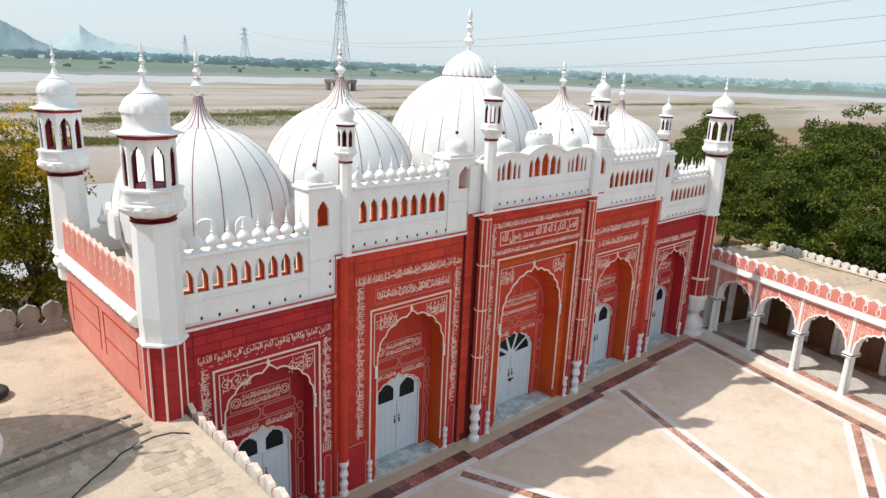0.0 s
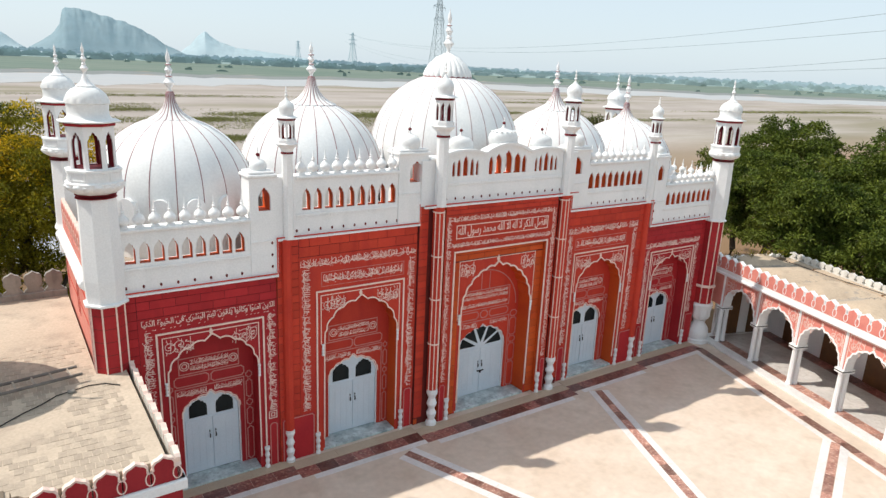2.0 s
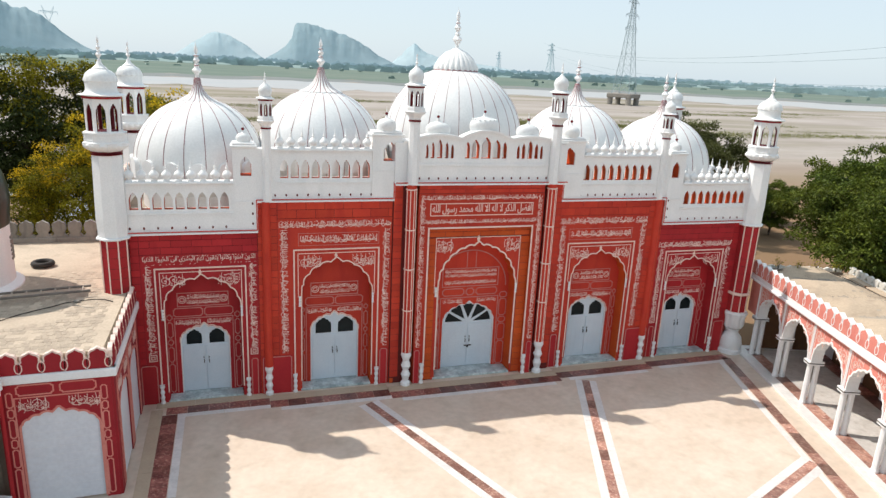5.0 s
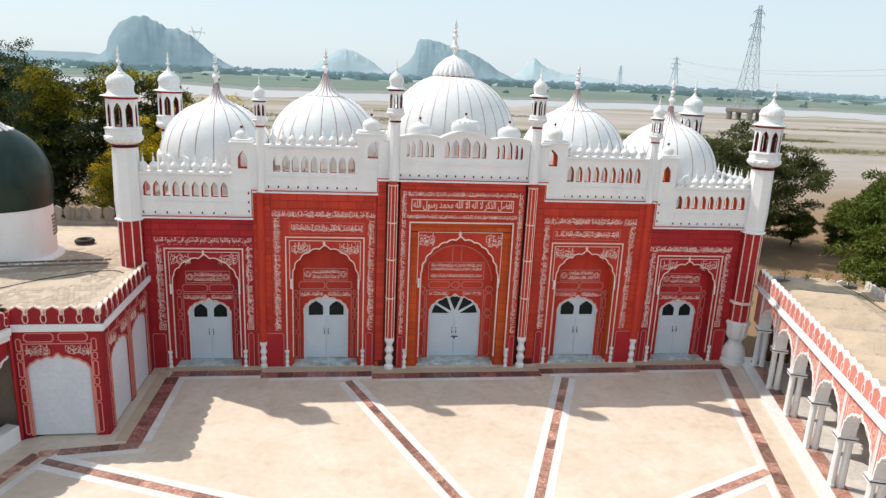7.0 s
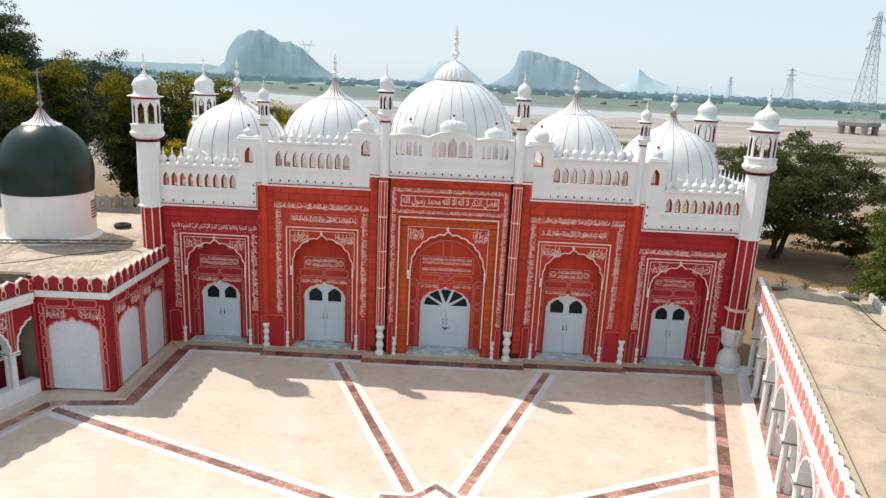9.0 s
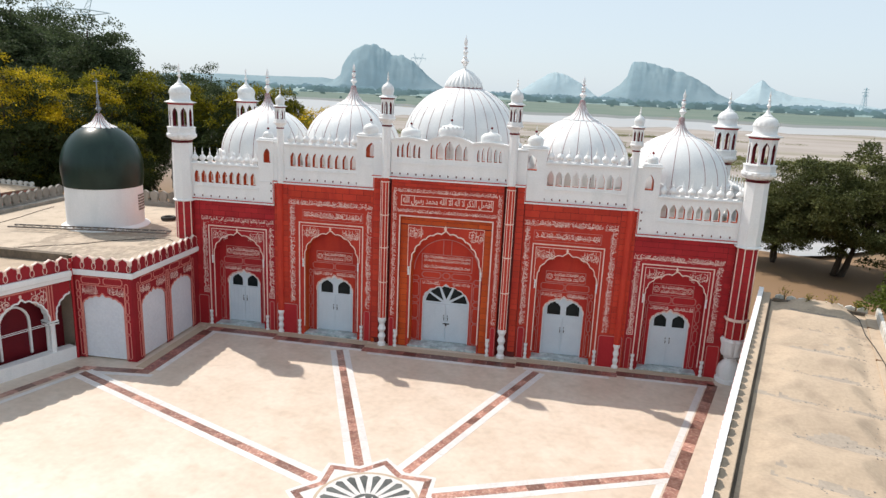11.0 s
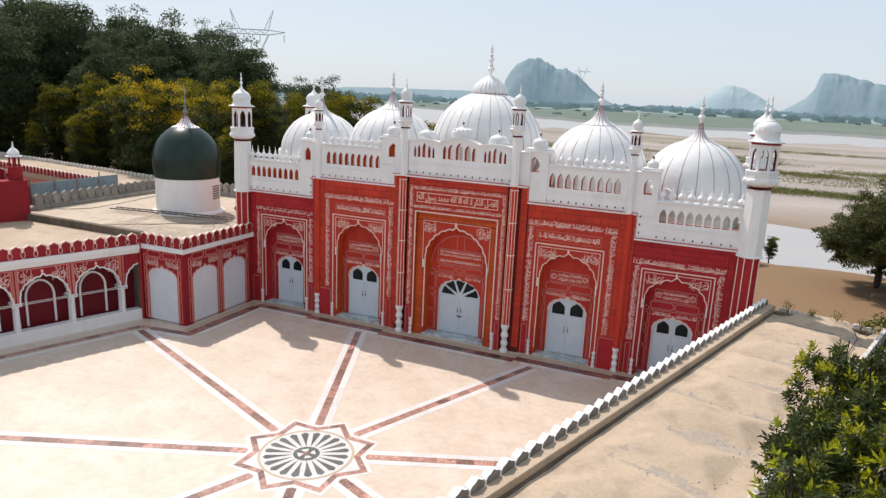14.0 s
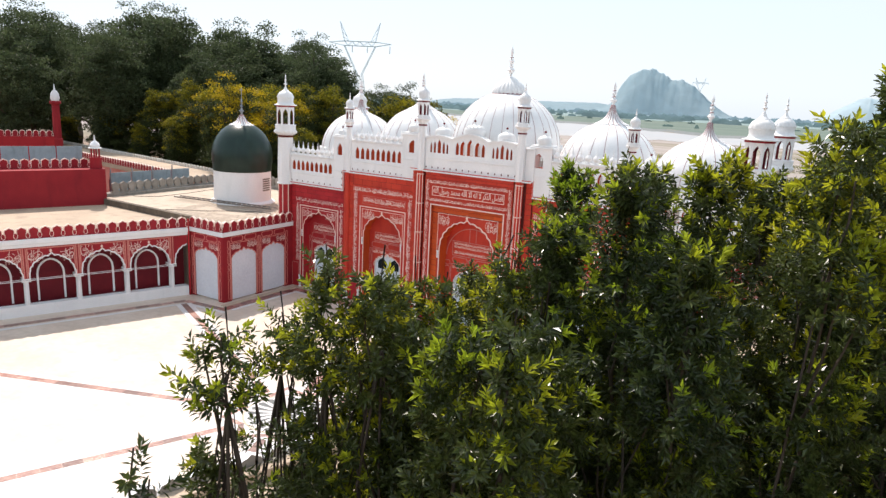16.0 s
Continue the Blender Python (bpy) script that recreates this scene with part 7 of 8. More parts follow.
def ground_height(x, y):
    u = min(1.0, max(0.0, (y - 26.5 - 1.5 * math.sin(x * 0.15)) / 5.0))
    z = -0.6 - 1.9 * u * u * (3 - 2 * u)
    r = math.hypot(x, y + 10)
    if r < 400:
        z += 0.25 * noise.noise(Vector((x * 0.06, y * 0.06, 0.5))) * min(1.0, max(0.0, (r - 26) / 20)) * min(1.0, max(0.0, (280 - r) / 60))
    return z


bm = bmesh.new()
rings = []
radii = [0.5, 6, 12, 18, 22, 26, 30, 33, 36, 39, 42, 45, 48, 52, 56, 60, 66, 72, 80, 90, 105, 120, 140, 165, 200, 250, 320, 420, 600, 900, 1500, 2600, 4900]
for r in radii:
    rings.append([bm.verts.new((r * math.cos(2 * math.pi * k / 160), -10 + r * math.sin(2 * math.pi * k / 160), ground_height(r * math.cos(2 * math.pi * k / 160), -10 + r * math.sin(2 * math.pi * k / 160)))) for k in range(160)])
for p, q in zip(rings, rings[1:]):
    for k in range(160):
        bm.faces.new((p[k], p[(k + 1) % 160], q[(k + 1) % 160], q[k]))
bm.faces.new(rings[0])
tagged(part("ground", bm, ground_material(), smooth=True), "sandy river bed and brown earth round the buildings", "ground", kind="structure")

def imitate_haze(m):
    """Imitates haze: mixes in translucency so that shaded slopes and woods stay pale."""
    nt = m.node_tree
    tr, mix = nt.nodes.new("ShaderNodeBsdfTranslucent"), nt.nodes.new("ShaderNodeMixShader")
    mix.inputs[0].default_value = 0.45
    b = nt.nodes["Principled BSDF"]
    nt.links.new(b.inputs["Base Color"].links[0].from_socket, tr.inputs["Color"])
    nt.links.new(b.outputs[0], mix.inputs[1])
    nt.links.new(tr.outputs[0], mix.inputs[2])
    nt.links.new(mix.outputs[0], nt.nodes["Material Output"].inputs["Surface"])


WATER = surface("river_water", (0.335, 0.345, 0.345), (0.40, 0.375, 0.355), 0.012, 0.3, 0.34, 0.01, stretch=(1, 6, 1), spec=0.28)
# three field colours, paler and bluer farther off: haze painted in
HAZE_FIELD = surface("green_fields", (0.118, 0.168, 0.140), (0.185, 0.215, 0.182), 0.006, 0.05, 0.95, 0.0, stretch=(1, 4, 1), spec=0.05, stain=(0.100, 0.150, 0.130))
MIST_FIELD = surface("haze_tinted_fields", (0.195, 0.275, 0.265), (0.25, 0.315, 0.305), 0.003, 0.03, 0.95, 0.0, stretch=(1, 4, 1), spec=0.05)
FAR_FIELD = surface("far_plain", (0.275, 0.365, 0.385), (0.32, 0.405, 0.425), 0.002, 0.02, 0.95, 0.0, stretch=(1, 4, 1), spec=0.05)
# bank and its water reflection painted as one dark, haze-tinted band
BANK = surface("dark_river_bank", (0.225, 0.235, 0.23), (0.175, 0.19, 0.19), 0.02, 0.4, 0.9, 0.0, stretch=(1, 3, 1), spec=0.1)
# far trees: the pale blue-green has distance haze painted in
HAZE_WOOD = surface("haze_tinted_far_trees", (0.23, 0.31, 0.285), (0.265, 0.345, 0.32), 0.01, 0.1, 0.95, 0.0, island=0.18, spec=0.05)
# two rock colours, the farther one paler, with distance haze painted in
HAZE_HILL = surface("haze_tinted_rock", (0.355, 0.475, 0.525), (0.395, 0.51, 0.555), 0.010, 0.03, 0.95, 0.1, stain=(0.325, 0.445, 0.49), spec=0.05)
imitate_haze(HAZE_HILL)
HAZE_FAR = surface("paler_haze_tinted_rock", (0.55, 0.665, 0.71), (0.575, 0.69, 0.73), 0.005, 0.02, 0.95, 0.1, spec=0.05)
imitate_haze(HAZE_FAR)
imitate_haze(HAZE_WOOD)
SCRUB = leafy("scrub_leaves", (0.17, 0.19, 0.06), (0.22, 0.21, 0.09), 0.8)


def polar_sheet(name, inner, outer, z, material, label, category):
    """A flat sheet between two distances, given by azimuth from the court."""
    bm = bmesh.new()
    az = [a[0] for a in inner]
    steps = 120
    prev = None
    for i in range(steps + 1):
        a = az[0] + (az[-1] - az[0]) * i / steps
        r0, r1 = np.interp(a, az, [q[1] for q in inner]), np.interp(a, [q[0] for q in outer], [q[1] for q in outer])
        r0 *= 1 + 0.03 * math.sin(a * 0.9) + 0.02 * math.sin(a * 2.3)
        s, c = math.sin(radians(a)), math.cos(radians(a))
        cur = (bm.verts.new((r0 * s, -18 + r0 * c, z)), bm.verts.new((r1 * s, -18 + r1 * c, z)))
        if prev:
            bm.faces.new((prev[0], cur[0], cur[1], prev[1]))
        prev = cur
    return tagged(part(name, bm, material), label, category, kind="structure")


near_bank = [(-75, 360), (-26, 330), (-21, 290), (-8, 305), (2, 300), (6, 300), (14, 320), (21, 345), (40, 410), (58, 450), (80, 580)]
far_bank = [(-75, 760), (-26, 604), (-10, 400), (0, 405), (6, 430), (16, 420), (24, 470), (40, 540), (58, 560), (80, 760)]
polar_sheet("water", near_bank, far_bank, -2.46, WATER, "broad pale river beyond the sand", "river")
polar_sheet("river_bank", far_bank, [(a, r * 1.15 + 6) for a, r in far_bank], -2.445, BANK, "dark river bank", "bank")
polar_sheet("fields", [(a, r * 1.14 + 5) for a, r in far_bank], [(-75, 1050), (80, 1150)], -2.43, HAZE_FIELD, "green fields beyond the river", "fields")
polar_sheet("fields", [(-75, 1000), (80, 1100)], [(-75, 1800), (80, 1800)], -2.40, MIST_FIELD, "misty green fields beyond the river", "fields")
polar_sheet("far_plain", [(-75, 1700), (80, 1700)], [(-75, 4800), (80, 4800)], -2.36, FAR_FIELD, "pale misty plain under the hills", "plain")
bm = bmesh.new()
pts = []
for k in range(60):
    t = 2 * math.pi * k / 60
    wob = 1 + 0.10 * math.sin(3 * t + 1) + 0.07 * math.sin(5 * t)
    pts.append((5 + 33 * wob * math.cos(t), 44 + 13.5 * wob * math.sin(t)))
bm.faces.new([bm.verts.new((x, y, -2.12)) for x, y in pts])
tagged(part("water", bm, WATER), "still grey channel of water behind the mosque", "water", kind="structure")


def hill(dist, material, seed, line):
    """A rocky hill under a skyline given as azimuths and heights in degrees."""
    bm = bmesh.new()
    n, m = 130, 30
    az, el = [q[0] for q in line], [q[1] for q in line]
    depth = dist * math.tan(radians(az[-1] - az[0])) * 0.35
    g = []
    for i in range(n + 1):
        a = az[0] + (az[-1] - az[0]) * i / n
        h = 9.7 + dist * math.tan(radians(np.interp(a, az, el)))
        row = []
        for j in range(m + 1):
            v = 2 * j / m - 1
            r = dist + v * depth
            k = noise.fractal(Vector((a * 1.5 + seed, v * 3.0, seed)), 0.8, 2.1, 6)
            gully = abs(noise.noise(Vector((a * 2.6 + seed * 3, v * 0.8, seed)))) * min(1.0, 4 * abs(v))
            z = h * max(0.0, (1 - abs(v) ** 1.5) * (1 + 0.05 * k) - 0.045 * gully * (1 - abs(v)))
            row.append(bm.verts.new((r * math.sin(radians(a)), -18 + r * math.cos(radians(a)), -2.5 + z)))
        g.append(row)
    for i in range(n):
        for j in range(m):
            bm.faces.new((g[i][j], g[i + 1][j], g[i + 1][j + 1], g[i][j + 1]))
    tagged(part("hill", bm, material, smooth=True), "hazy blue-grey rocky hill beyond the river", "hill", kind="structure")


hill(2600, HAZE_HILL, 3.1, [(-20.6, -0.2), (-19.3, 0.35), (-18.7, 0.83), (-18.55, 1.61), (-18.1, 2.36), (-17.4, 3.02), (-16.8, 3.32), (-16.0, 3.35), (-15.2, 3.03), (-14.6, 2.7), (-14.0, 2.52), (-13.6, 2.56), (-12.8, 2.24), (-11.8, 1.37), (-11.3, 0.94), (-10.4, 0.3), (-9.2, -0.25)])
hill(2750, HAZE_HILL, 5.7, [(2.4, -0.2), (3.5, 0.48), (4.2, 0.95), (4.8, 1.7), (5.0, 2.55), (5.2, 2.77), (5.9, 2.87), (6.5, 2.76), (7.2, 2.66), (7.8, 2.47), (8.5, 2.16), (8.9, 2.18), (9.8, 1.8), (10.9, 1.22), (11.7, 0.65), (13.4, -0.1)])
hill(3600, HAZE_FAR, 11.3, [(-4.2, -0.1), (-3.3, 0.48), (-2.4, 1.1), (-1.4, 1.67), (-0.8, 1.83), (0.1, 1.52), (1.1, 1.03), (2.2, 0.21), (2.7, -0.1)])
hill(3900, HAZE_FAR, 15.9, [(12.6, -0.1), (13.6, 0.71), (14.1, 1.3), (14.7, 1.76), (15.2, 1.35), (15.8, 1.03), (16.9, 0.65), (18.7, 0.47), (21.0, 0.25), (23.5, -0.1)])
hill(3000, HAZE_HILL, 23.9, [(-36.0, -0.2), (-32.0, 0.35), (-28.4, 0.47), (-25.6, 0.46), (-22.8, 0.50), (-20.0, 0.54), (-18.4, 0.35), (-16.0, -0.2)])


# ---- plants ----
def leaf_cloud(name, centres, dirs, length, width, rg, material, parent=None, label="", kind="", droop=0.0, up_way=None):
    """Many small folded leaves, each two triangles, at the given places and ways."""
    n = len(centres)
    d = dirs / np.linalg.norm(dirs, axis=1, keepdims=True)
    d[:, 2] -= droop
    d /= np.linalg.norm(d, axis=1, keepdims=True)
    rnd = rg.normal(size=(n, 3))
    s = np.cross(d, np.array([0, 0, 1.1]) + rnd * 0.8 if up_way is None else up_way + rnd * 0.25)
    s /= np.maximum(1e-6, np.linalg.norm(s, axis=1, keepdims=True))
    up = np.cross(s, d)
    ln = (length * rg.uniform(0.6, 1.25, n))[:, None]
    wd = (width * rg.uniform(0.7, 1.2, n))[:, None]
    v = np.stack([centres, centres + d * ln * 0.45 + s * wd * 0.5 + up * wd * 0.18, centres + d * ln - up * ln * 0.10, centres + d * ln * 0.45 - s * wd * 0.5 + up * wd * 0.18], axis=1).reshape(-1, 3)
    idx = (np.arange(n) * 4)[:, None]
    faces = np.concatenate([idx + [0, 1, 2], idx + [0, 2, 3]], axis=1).reshape(-1, 3)
    me = bpy.data.meshes.new(name)
    me.from_pydata(v.tolist(), [], faces.tolist())
    me.materials.append(material)
    ob = new(name, me)
    ob.parent = parent
    if label or kind:
        tagged(ob, label, kind=kind)
    return ob


def limb(bm, a, b, r0, r1, rr, bends=4):
    pts, rad = [], []
    a, b = Vector(a), Vector(b)
    for i in range(bends + 1):
        u = i / bends
        j = Vector((rr.uniform(-1, 1), rr.uniform(-1, 1), rr.uniform(-0.5, 0.5))) * (a - b).length * 0.05 * (0 < i < bends)
        pts.append(a.lerp(b, u) + j)
        rad.append(r0 + (r1 - r0) * u)
    tube(bm, pts, rad, 7)


def tree(name, label, base, height, crown, leaf, count, per, mats, seed, trunks=1, clump=0.8, group="", low=0.3, droop=0.15):
    """A tree: trunk with limbs and an uneven crown of leaf clumps. crown: radii; leaf: length and width."""
    rr, rg = random.Random(seed), np.random.default_rng(seed)
    t = thing(name, label, "tree", Matrix.Translation(base), group)
    cz = height - crown[2]
    tips = []
    for _ in range(count):
        while True:
            q = Vector((rr.uniform(-1, 1), rr.uniform(-1, 1), rr.uniform(-1, 1)))
            if 0.35 < q.length < 1.0:
                break
        k = 0.84 + 0.46 * noise.noise(q * 2.1 + Vector((seed, 0, 0)))
        q = Vector((q.x * crown[0] * k, q.y * crown[1] * k, cz + q.z * crown[2] * k))
        if q.z > low * height * 0.6:
            tips.append(q)
    bm = bmesh.new()
    fork = Vector((0, 0, max(low * height, cz - crown[2] * 0.7)))
    for s in range(trunks):
        f = Vector((rr.uniform(-0.2, 0.2) + s * 0.5, rr.uniform(-0.2, 0.2), 0)) * height * 0.08
        limb(bm, f * 0.6 + Vector((0, 0, -0.3)), fork + f * 2, 0.028 * height, 0.018 * height, rr)
        for q in rr.sample(tips, min(len(tips), 9)):
            limb(bm, fork + f * 2, q * 0.9 + fork * 0.1, 0.012 * height, 0.004 * height, rr)
    part("trunk", bm, BARK, t, "grey-brown trunk with limbs", smooth=True)
    share = [[] for _ in mats]
    for q in tips:
        hi = (q.z - cz) / crown[2] + rr.uniform(-0.5, 0.5)
        share[0 if len(mats) == 1 or hi < 0.45 else 1].append(q)
    for mt, group_tips in zip(mats, share):
        if not group_tips:
            continue
        c = np.repeat(np.array([tuple(q) for q in group_tips]), per, axis=0)
        o = rg.normal(size=c.shape)
        o /= np.linalg.norm(o, axis=1, keepdims=True)
        r = clump * rg.uniform(0.25, 1.0, (len(c), 1)) ** 0.6
        o[:, 2] = np.where(o[:, 2] < -0.25, -o[:, 2] * 0.6, o[:, 2])
        o2 = o * np.array([1, 1, 0.75])
        leaf_cloud("crown", c + o2 * r, o * 0.55 + rg.normal(size=o.shape) * 0.75, leaf[0], leaf[1], rg, mt, t, "uneven leafy crown", droop=droop)
    return t


def shoot_tree(label, base, leaders, count, seed, group="", gaps=-0.20):
    """A near tree built of upright leafy shoots round several leaders. leaders: x, y, foot and top of the leaves, spread."""
    rr, rg = random.Random(seed), np.random.default_rng(seed)
    t = thing("tree", label, "tree", Matrix.Translation(base), group)
    tips = []
    whole = sum((b - a) * r for _, _, a, b, r in leaders)
    for lx, ly, a, b, r in leaders:
        for _ in range(int(1.85 * count * (b - a) * r / whole)):
            u = rr.random() ** 0.8
            z = a + (b - a) * u
            k = 1.5 * noise.noise(Vector((lx * 3.1 + seed, ly * 3.1, z * 2.3)))
            q = r * (1 - u ** 2.4) ** 0.6 * (0.85 + 0.5 * k) + 0.05
            th, f = rr.uniform(0, 2 * math.pi), rr.random() ** 0.45
            lobe = 0.85 + 0.55 * noise.noise(Vector((2.2 * math.cos(th) + seed, 2.2 * math.sin(th) + lx * 5, z * 1.9)))
            p = Vector((lx + math.cos(th) * q * f * lobe, ly + math.sin(th) * q * f * lobe, z))
            if noise.noise(p * 2.3 + Vector((seed, 0, 0))) < gaps:
                continue                                # open spaces between the boughs
            tips.append((p.x, p.y, z, math.cos(th) * f, math.sin(th) * f, u, noise.noise(p * 1.5 + Vector((0, seed, 0)))))
    bm = bmesh.new()
    for lx, ly, a, b, r in leaders:
        limb(bm, (lx * 0.3, ly * 0.3, -0.3), (lx, ly, a + (b - a) * 0.9), 0.032, 0.006, rr, 6)
    for q in rr.sample(tips, 90):
        ld = min(leaders, key=lambda p: (p[0] - q[0]) ** 2 + (p[1] - q[1]) ** 2)
        limb(bm, (ld[0], ld[1], max(ld[2], q[2] - 0.7)), (q[0], q[1], q[2] + 0.1), 0.012, 0.005, rr, 3)
    part("trunk", bm, BARK, t, "grey-brown trunk with thin limbs", smooth=True)
    tp = np.array(tips)
    per = 22
    n = len(tp)
    ax = np.stack([tp[:, 3] * 1.0, tp[:, 4] * 1.0, 0.50 + 0.45 * tp[:, 5]], axis=1) + rg.normal(size=(n, 3)) * 0.42
    ax /= np.linalg.norm(ax, axis=1, keepdims=True)
    e1 = np.cross(ax, np.array([0.3, 0.9, 0.1]))
    e1 /= np.linalg.norm(e1, axis=1, keepdims=True)
    e2 = np.cross(ax, e1)
    old, young = [], []
    ln = rg.uniform(0.08, 0.19, n)
    # more bright tips near the top and in patches, imitating sunlit clusters
    fresh = rg.random(n) < 0.20 + 0.30 * tp[:, 5] ** 2 + 1.3 * tp[:, 6]
    for i in range(per):
        w = i / (per - 1)
        th = i * 2.4 + rg.uniform(0, 6.28, n) * 0.1 + tp[:, 5] * 20
        rad = e1 * np.cos(th)[:, None] + e2 * np.sin(th)[:, None]
        c = tp[:, :3] + ax * (ln * w)[:, None] + rad * 0.006
        d = rad * (1.0 - 0.55 * w) + ax * (0.15 + 0.75 * w)
        sel = fresh & (w > 0.62)
        young.append(np.concatenate([c[sel], d[sel], ax[sel]], axis=1))
        old.append(np.concatenate([c[~sel], d[~sel], ax[~sel]], axis=1))
    o, y = np.concatenate(old), np.concatenate(young)
    leaf_cloud("crown", o[:, :3], o[:, 3:6], 0.064, 0.027, rg, LEAF_NEAR, t, "dark glossy leaves in upright shoots", droop=0.20, up_way=o[:, 6:])
    leaf_cloud("young_foliage", y[:, :3], y[:, 3:6], 0.068, 0.027, rg, LEAF_TIP, t, "yellow-green young leaves at the shoot tips, brightened as if sunlit", up_way=y[:, 6:])
    return t


def plant_again(t, x, y, z, turn, s):
    return copy_thing(t, Matrix.LocRotScale((x, y, z), Euler((0, 0, radians(turn))), (s, s, s)))

# near trees outside the arcade
NEAR = "dense broad-leaved tree with glossy dark leaves outside the arcade"
n0 = shoot_tree(NEAR, (10.75, -21.5, -0.6), [(0.0, 0.0, 3.4, 8.85, 0.34), (-0.22, 0.10, 3.4, 8.2, 0.33), (0.2, 0.1, 3.4, 8.4, 0.3), (0.05, 0.0, 8.3, 9.05, 0.02)], 400, 31, "near trees", -0.12)
n1 = shoot_tree(NEAR, (11.3, -20.7, -0.6), [(-0.35, -0.1, 3.4, 8.95, 0.42), (-0.33, -0.08, 8.4, 9.2, 0.05), (0.0, 0.0, 3.4, 9.05, 0.38), (0.10, 0.0, 8.6, 9.42, 0.025), (0.36, 0.1, 3.4, 8.8, 0.40), (0.2, 0.5, 3.4, 8.7, 0.40), (-0.15, 0.4, 3.4, 8.9, 0.42)], 1350, 32, "near trees")
n2 = shoot_tree(NEAR, (12.7, -19.7, -0.6), [(0.0, 0.0, 3.4, 9.85, 0.75), (-0.6, 0.2, 3.4, 9.6, 0.7), (0.5, -0.3, 3.4, 9.4, 0.65), (0.4, 0.6, 3.4, 9.9, 0.65)], 2100, 33, "near trees")
n3 = shoot_tree(NEAR, (14.4, -18.9, -0.6), [(0.0, 0.0, 3.4, 10.7, 0.8), (-0.55, -0.4, 3.4, 10.2, 0.7), (0.6, 0.2, 3.4, 10.5, 0.8), (-0.3, 0.7, 3.4, 10.6, 0.7), (0.9, -0.6, 3.4, 10.4, 0.7)], 2600, 34, "near trees")
shoot_tree("thin young tree with glossy leaves outside the arcade", (10.97, -22.25, -0.6), [(0.0, 0.0, 6.6, 8.30, 0.10), (0.12, -0.06, 6.6, 8.0, 0.10)], 95, 35, "near trees")
plant_again(n1, 11.0, -19.7, -0.6, 150, 0.965)
plant_again(n1, 11.15, -18.5, -0.6, 30, 0.95)
plant_again(n1, 12.0, -19.2, -0.6, 270, 0.985)
plant_again(n0, 10.5, -20.7, -0.6, 200, 0.985)
plant_again(n0, 11.62, -19.35, -0.6, 70, 1.03)
plant_again(n2, 12.3, -17.9, -0.6, 140, 0.975)
plant_again(n2, 13.25, -17.6, -0.6, 250, 0.985)
plant_again(n1, 12.6, -20.9, -0.6, 80, 1.0)
plant_again(n3, 16.6, -19.2, -0.6, 200, 0.98)
plant_again(n3, 15.4, -16.6, -0.6, 100, 0.98)
plant_again(n2, 13.8, -16.9, -0.6, 30, 1.0)

# trees beyond the arcade
MIDL = "spreading dark green tree beyond the arcade roof"
m1 = tree("tree", MIDL, (18.4, -0.4, -0.6), 8.0, (3.4, 3.2, 3.2), (0.20, 0.09), 150, 190, [LEAF_MID, LEAF_MID], 41, clump=0.62, group="garden trees")
m2 = tree("tree", MIDL, (21.5, 3.6, -0.6), 8.3, (3.6, 3.6, 3.4), (0.20, 0.09), 160, 190, [LEAF_MID, LEAF_MID], 42, clump=0.62, group="garden trees")
for x, y, tn, s, src in ((17.2, -5.4, 40, 0.85, m1), (24.5, 7.5, 90, 1.0, m1), (26.5, 0.5, 150, 1.05, m2), (32.5, 9.0, 220, 1.15, m2), (22.5, -5.0, 310, 0.95, m2), (30.0, -5.5, 20, 1.1, m1), (38.0, 3.0, 120, 1.2, m1)):
    plant_again(src, x, y, -0.6, tn, s)
big_tree = tree("tree", "large dark spreading tree with two trunks by the river bank", (21.9, 20.6, -0.7), 8.4, (6.0, 5.6, 3.8), (0.20, 0.10), 400, 170, [LEAF_BANK, LEAF_BANK], 43, trunks=2, clump=0.68, low=0.16)
plant_again(big_tree, 19.0, 23.4, -0.8, 77, 0.72)
for x, y, s, tn in ((27.0, 20.0, 0.45, 10), (29.5, 18.0, 0.5, 60), (32.5, 21.0, 0.55, 130), (36.0, 17.0, 0.5, 200), (27.5, 25.0, 0.4, 250)):
    plant_again(m2, x, y, -1.2, tn, s)

# woods behind the terrace
TALL = "tall dark tree in the wood behind the terrace"
d1 = tree("tree", TALL, (-46.0, 30.0, -0.8), 18.0, (4.6, 4.6, 7.2), (0.30, 0.168), 300, 82, [LEAF_DARK, LEAF_DARK], 51, clump=1.1, group="woods")
d2 = tree("tree", TALL, (-54.0, 24.0, -0.8), 20.0, (5.2, 5.0, 8.2), (0.30, 0.168), 320, 82, [LEAF_DARK, LEAF_DARK], 52, clump=1.2, group="woods")
# yellow-green foliage; sunlit tops and shaded undersides are put into the leaf colours
EDGE = "dense olive-green tree at the edge of the wood"
y1 = tree("tree", EDGE, (-24.2, 17.2, -0.7), 11.6, (2.0, 2.0, 4.9), (0.198, 0.105), 200, 95, [LEAF_BIG, LEAF_OLIVE], 53, clump=0.7, group="wood edge")
y2 = tree("tree", EDGE, (-16.9, 17.0, -0.7), 11.3, (2.3, 2.3, 4.8), (0.198, 0.105), 220, 95, [LEAF_BIG, LEAF_OLIVE], 54, clump=0.7, group="wood edge")
y4 = tree("tree", "dark tree with a bright yellow top at the wood edge", (-30.0, 13.6, -0.7), 11.4, (3.2, 3.2, 4.6), (0.198, 0.105), 260, 95, [LEAF_BIG, LEAF_AMBER], 56, clump=0.75, group="wood edge")
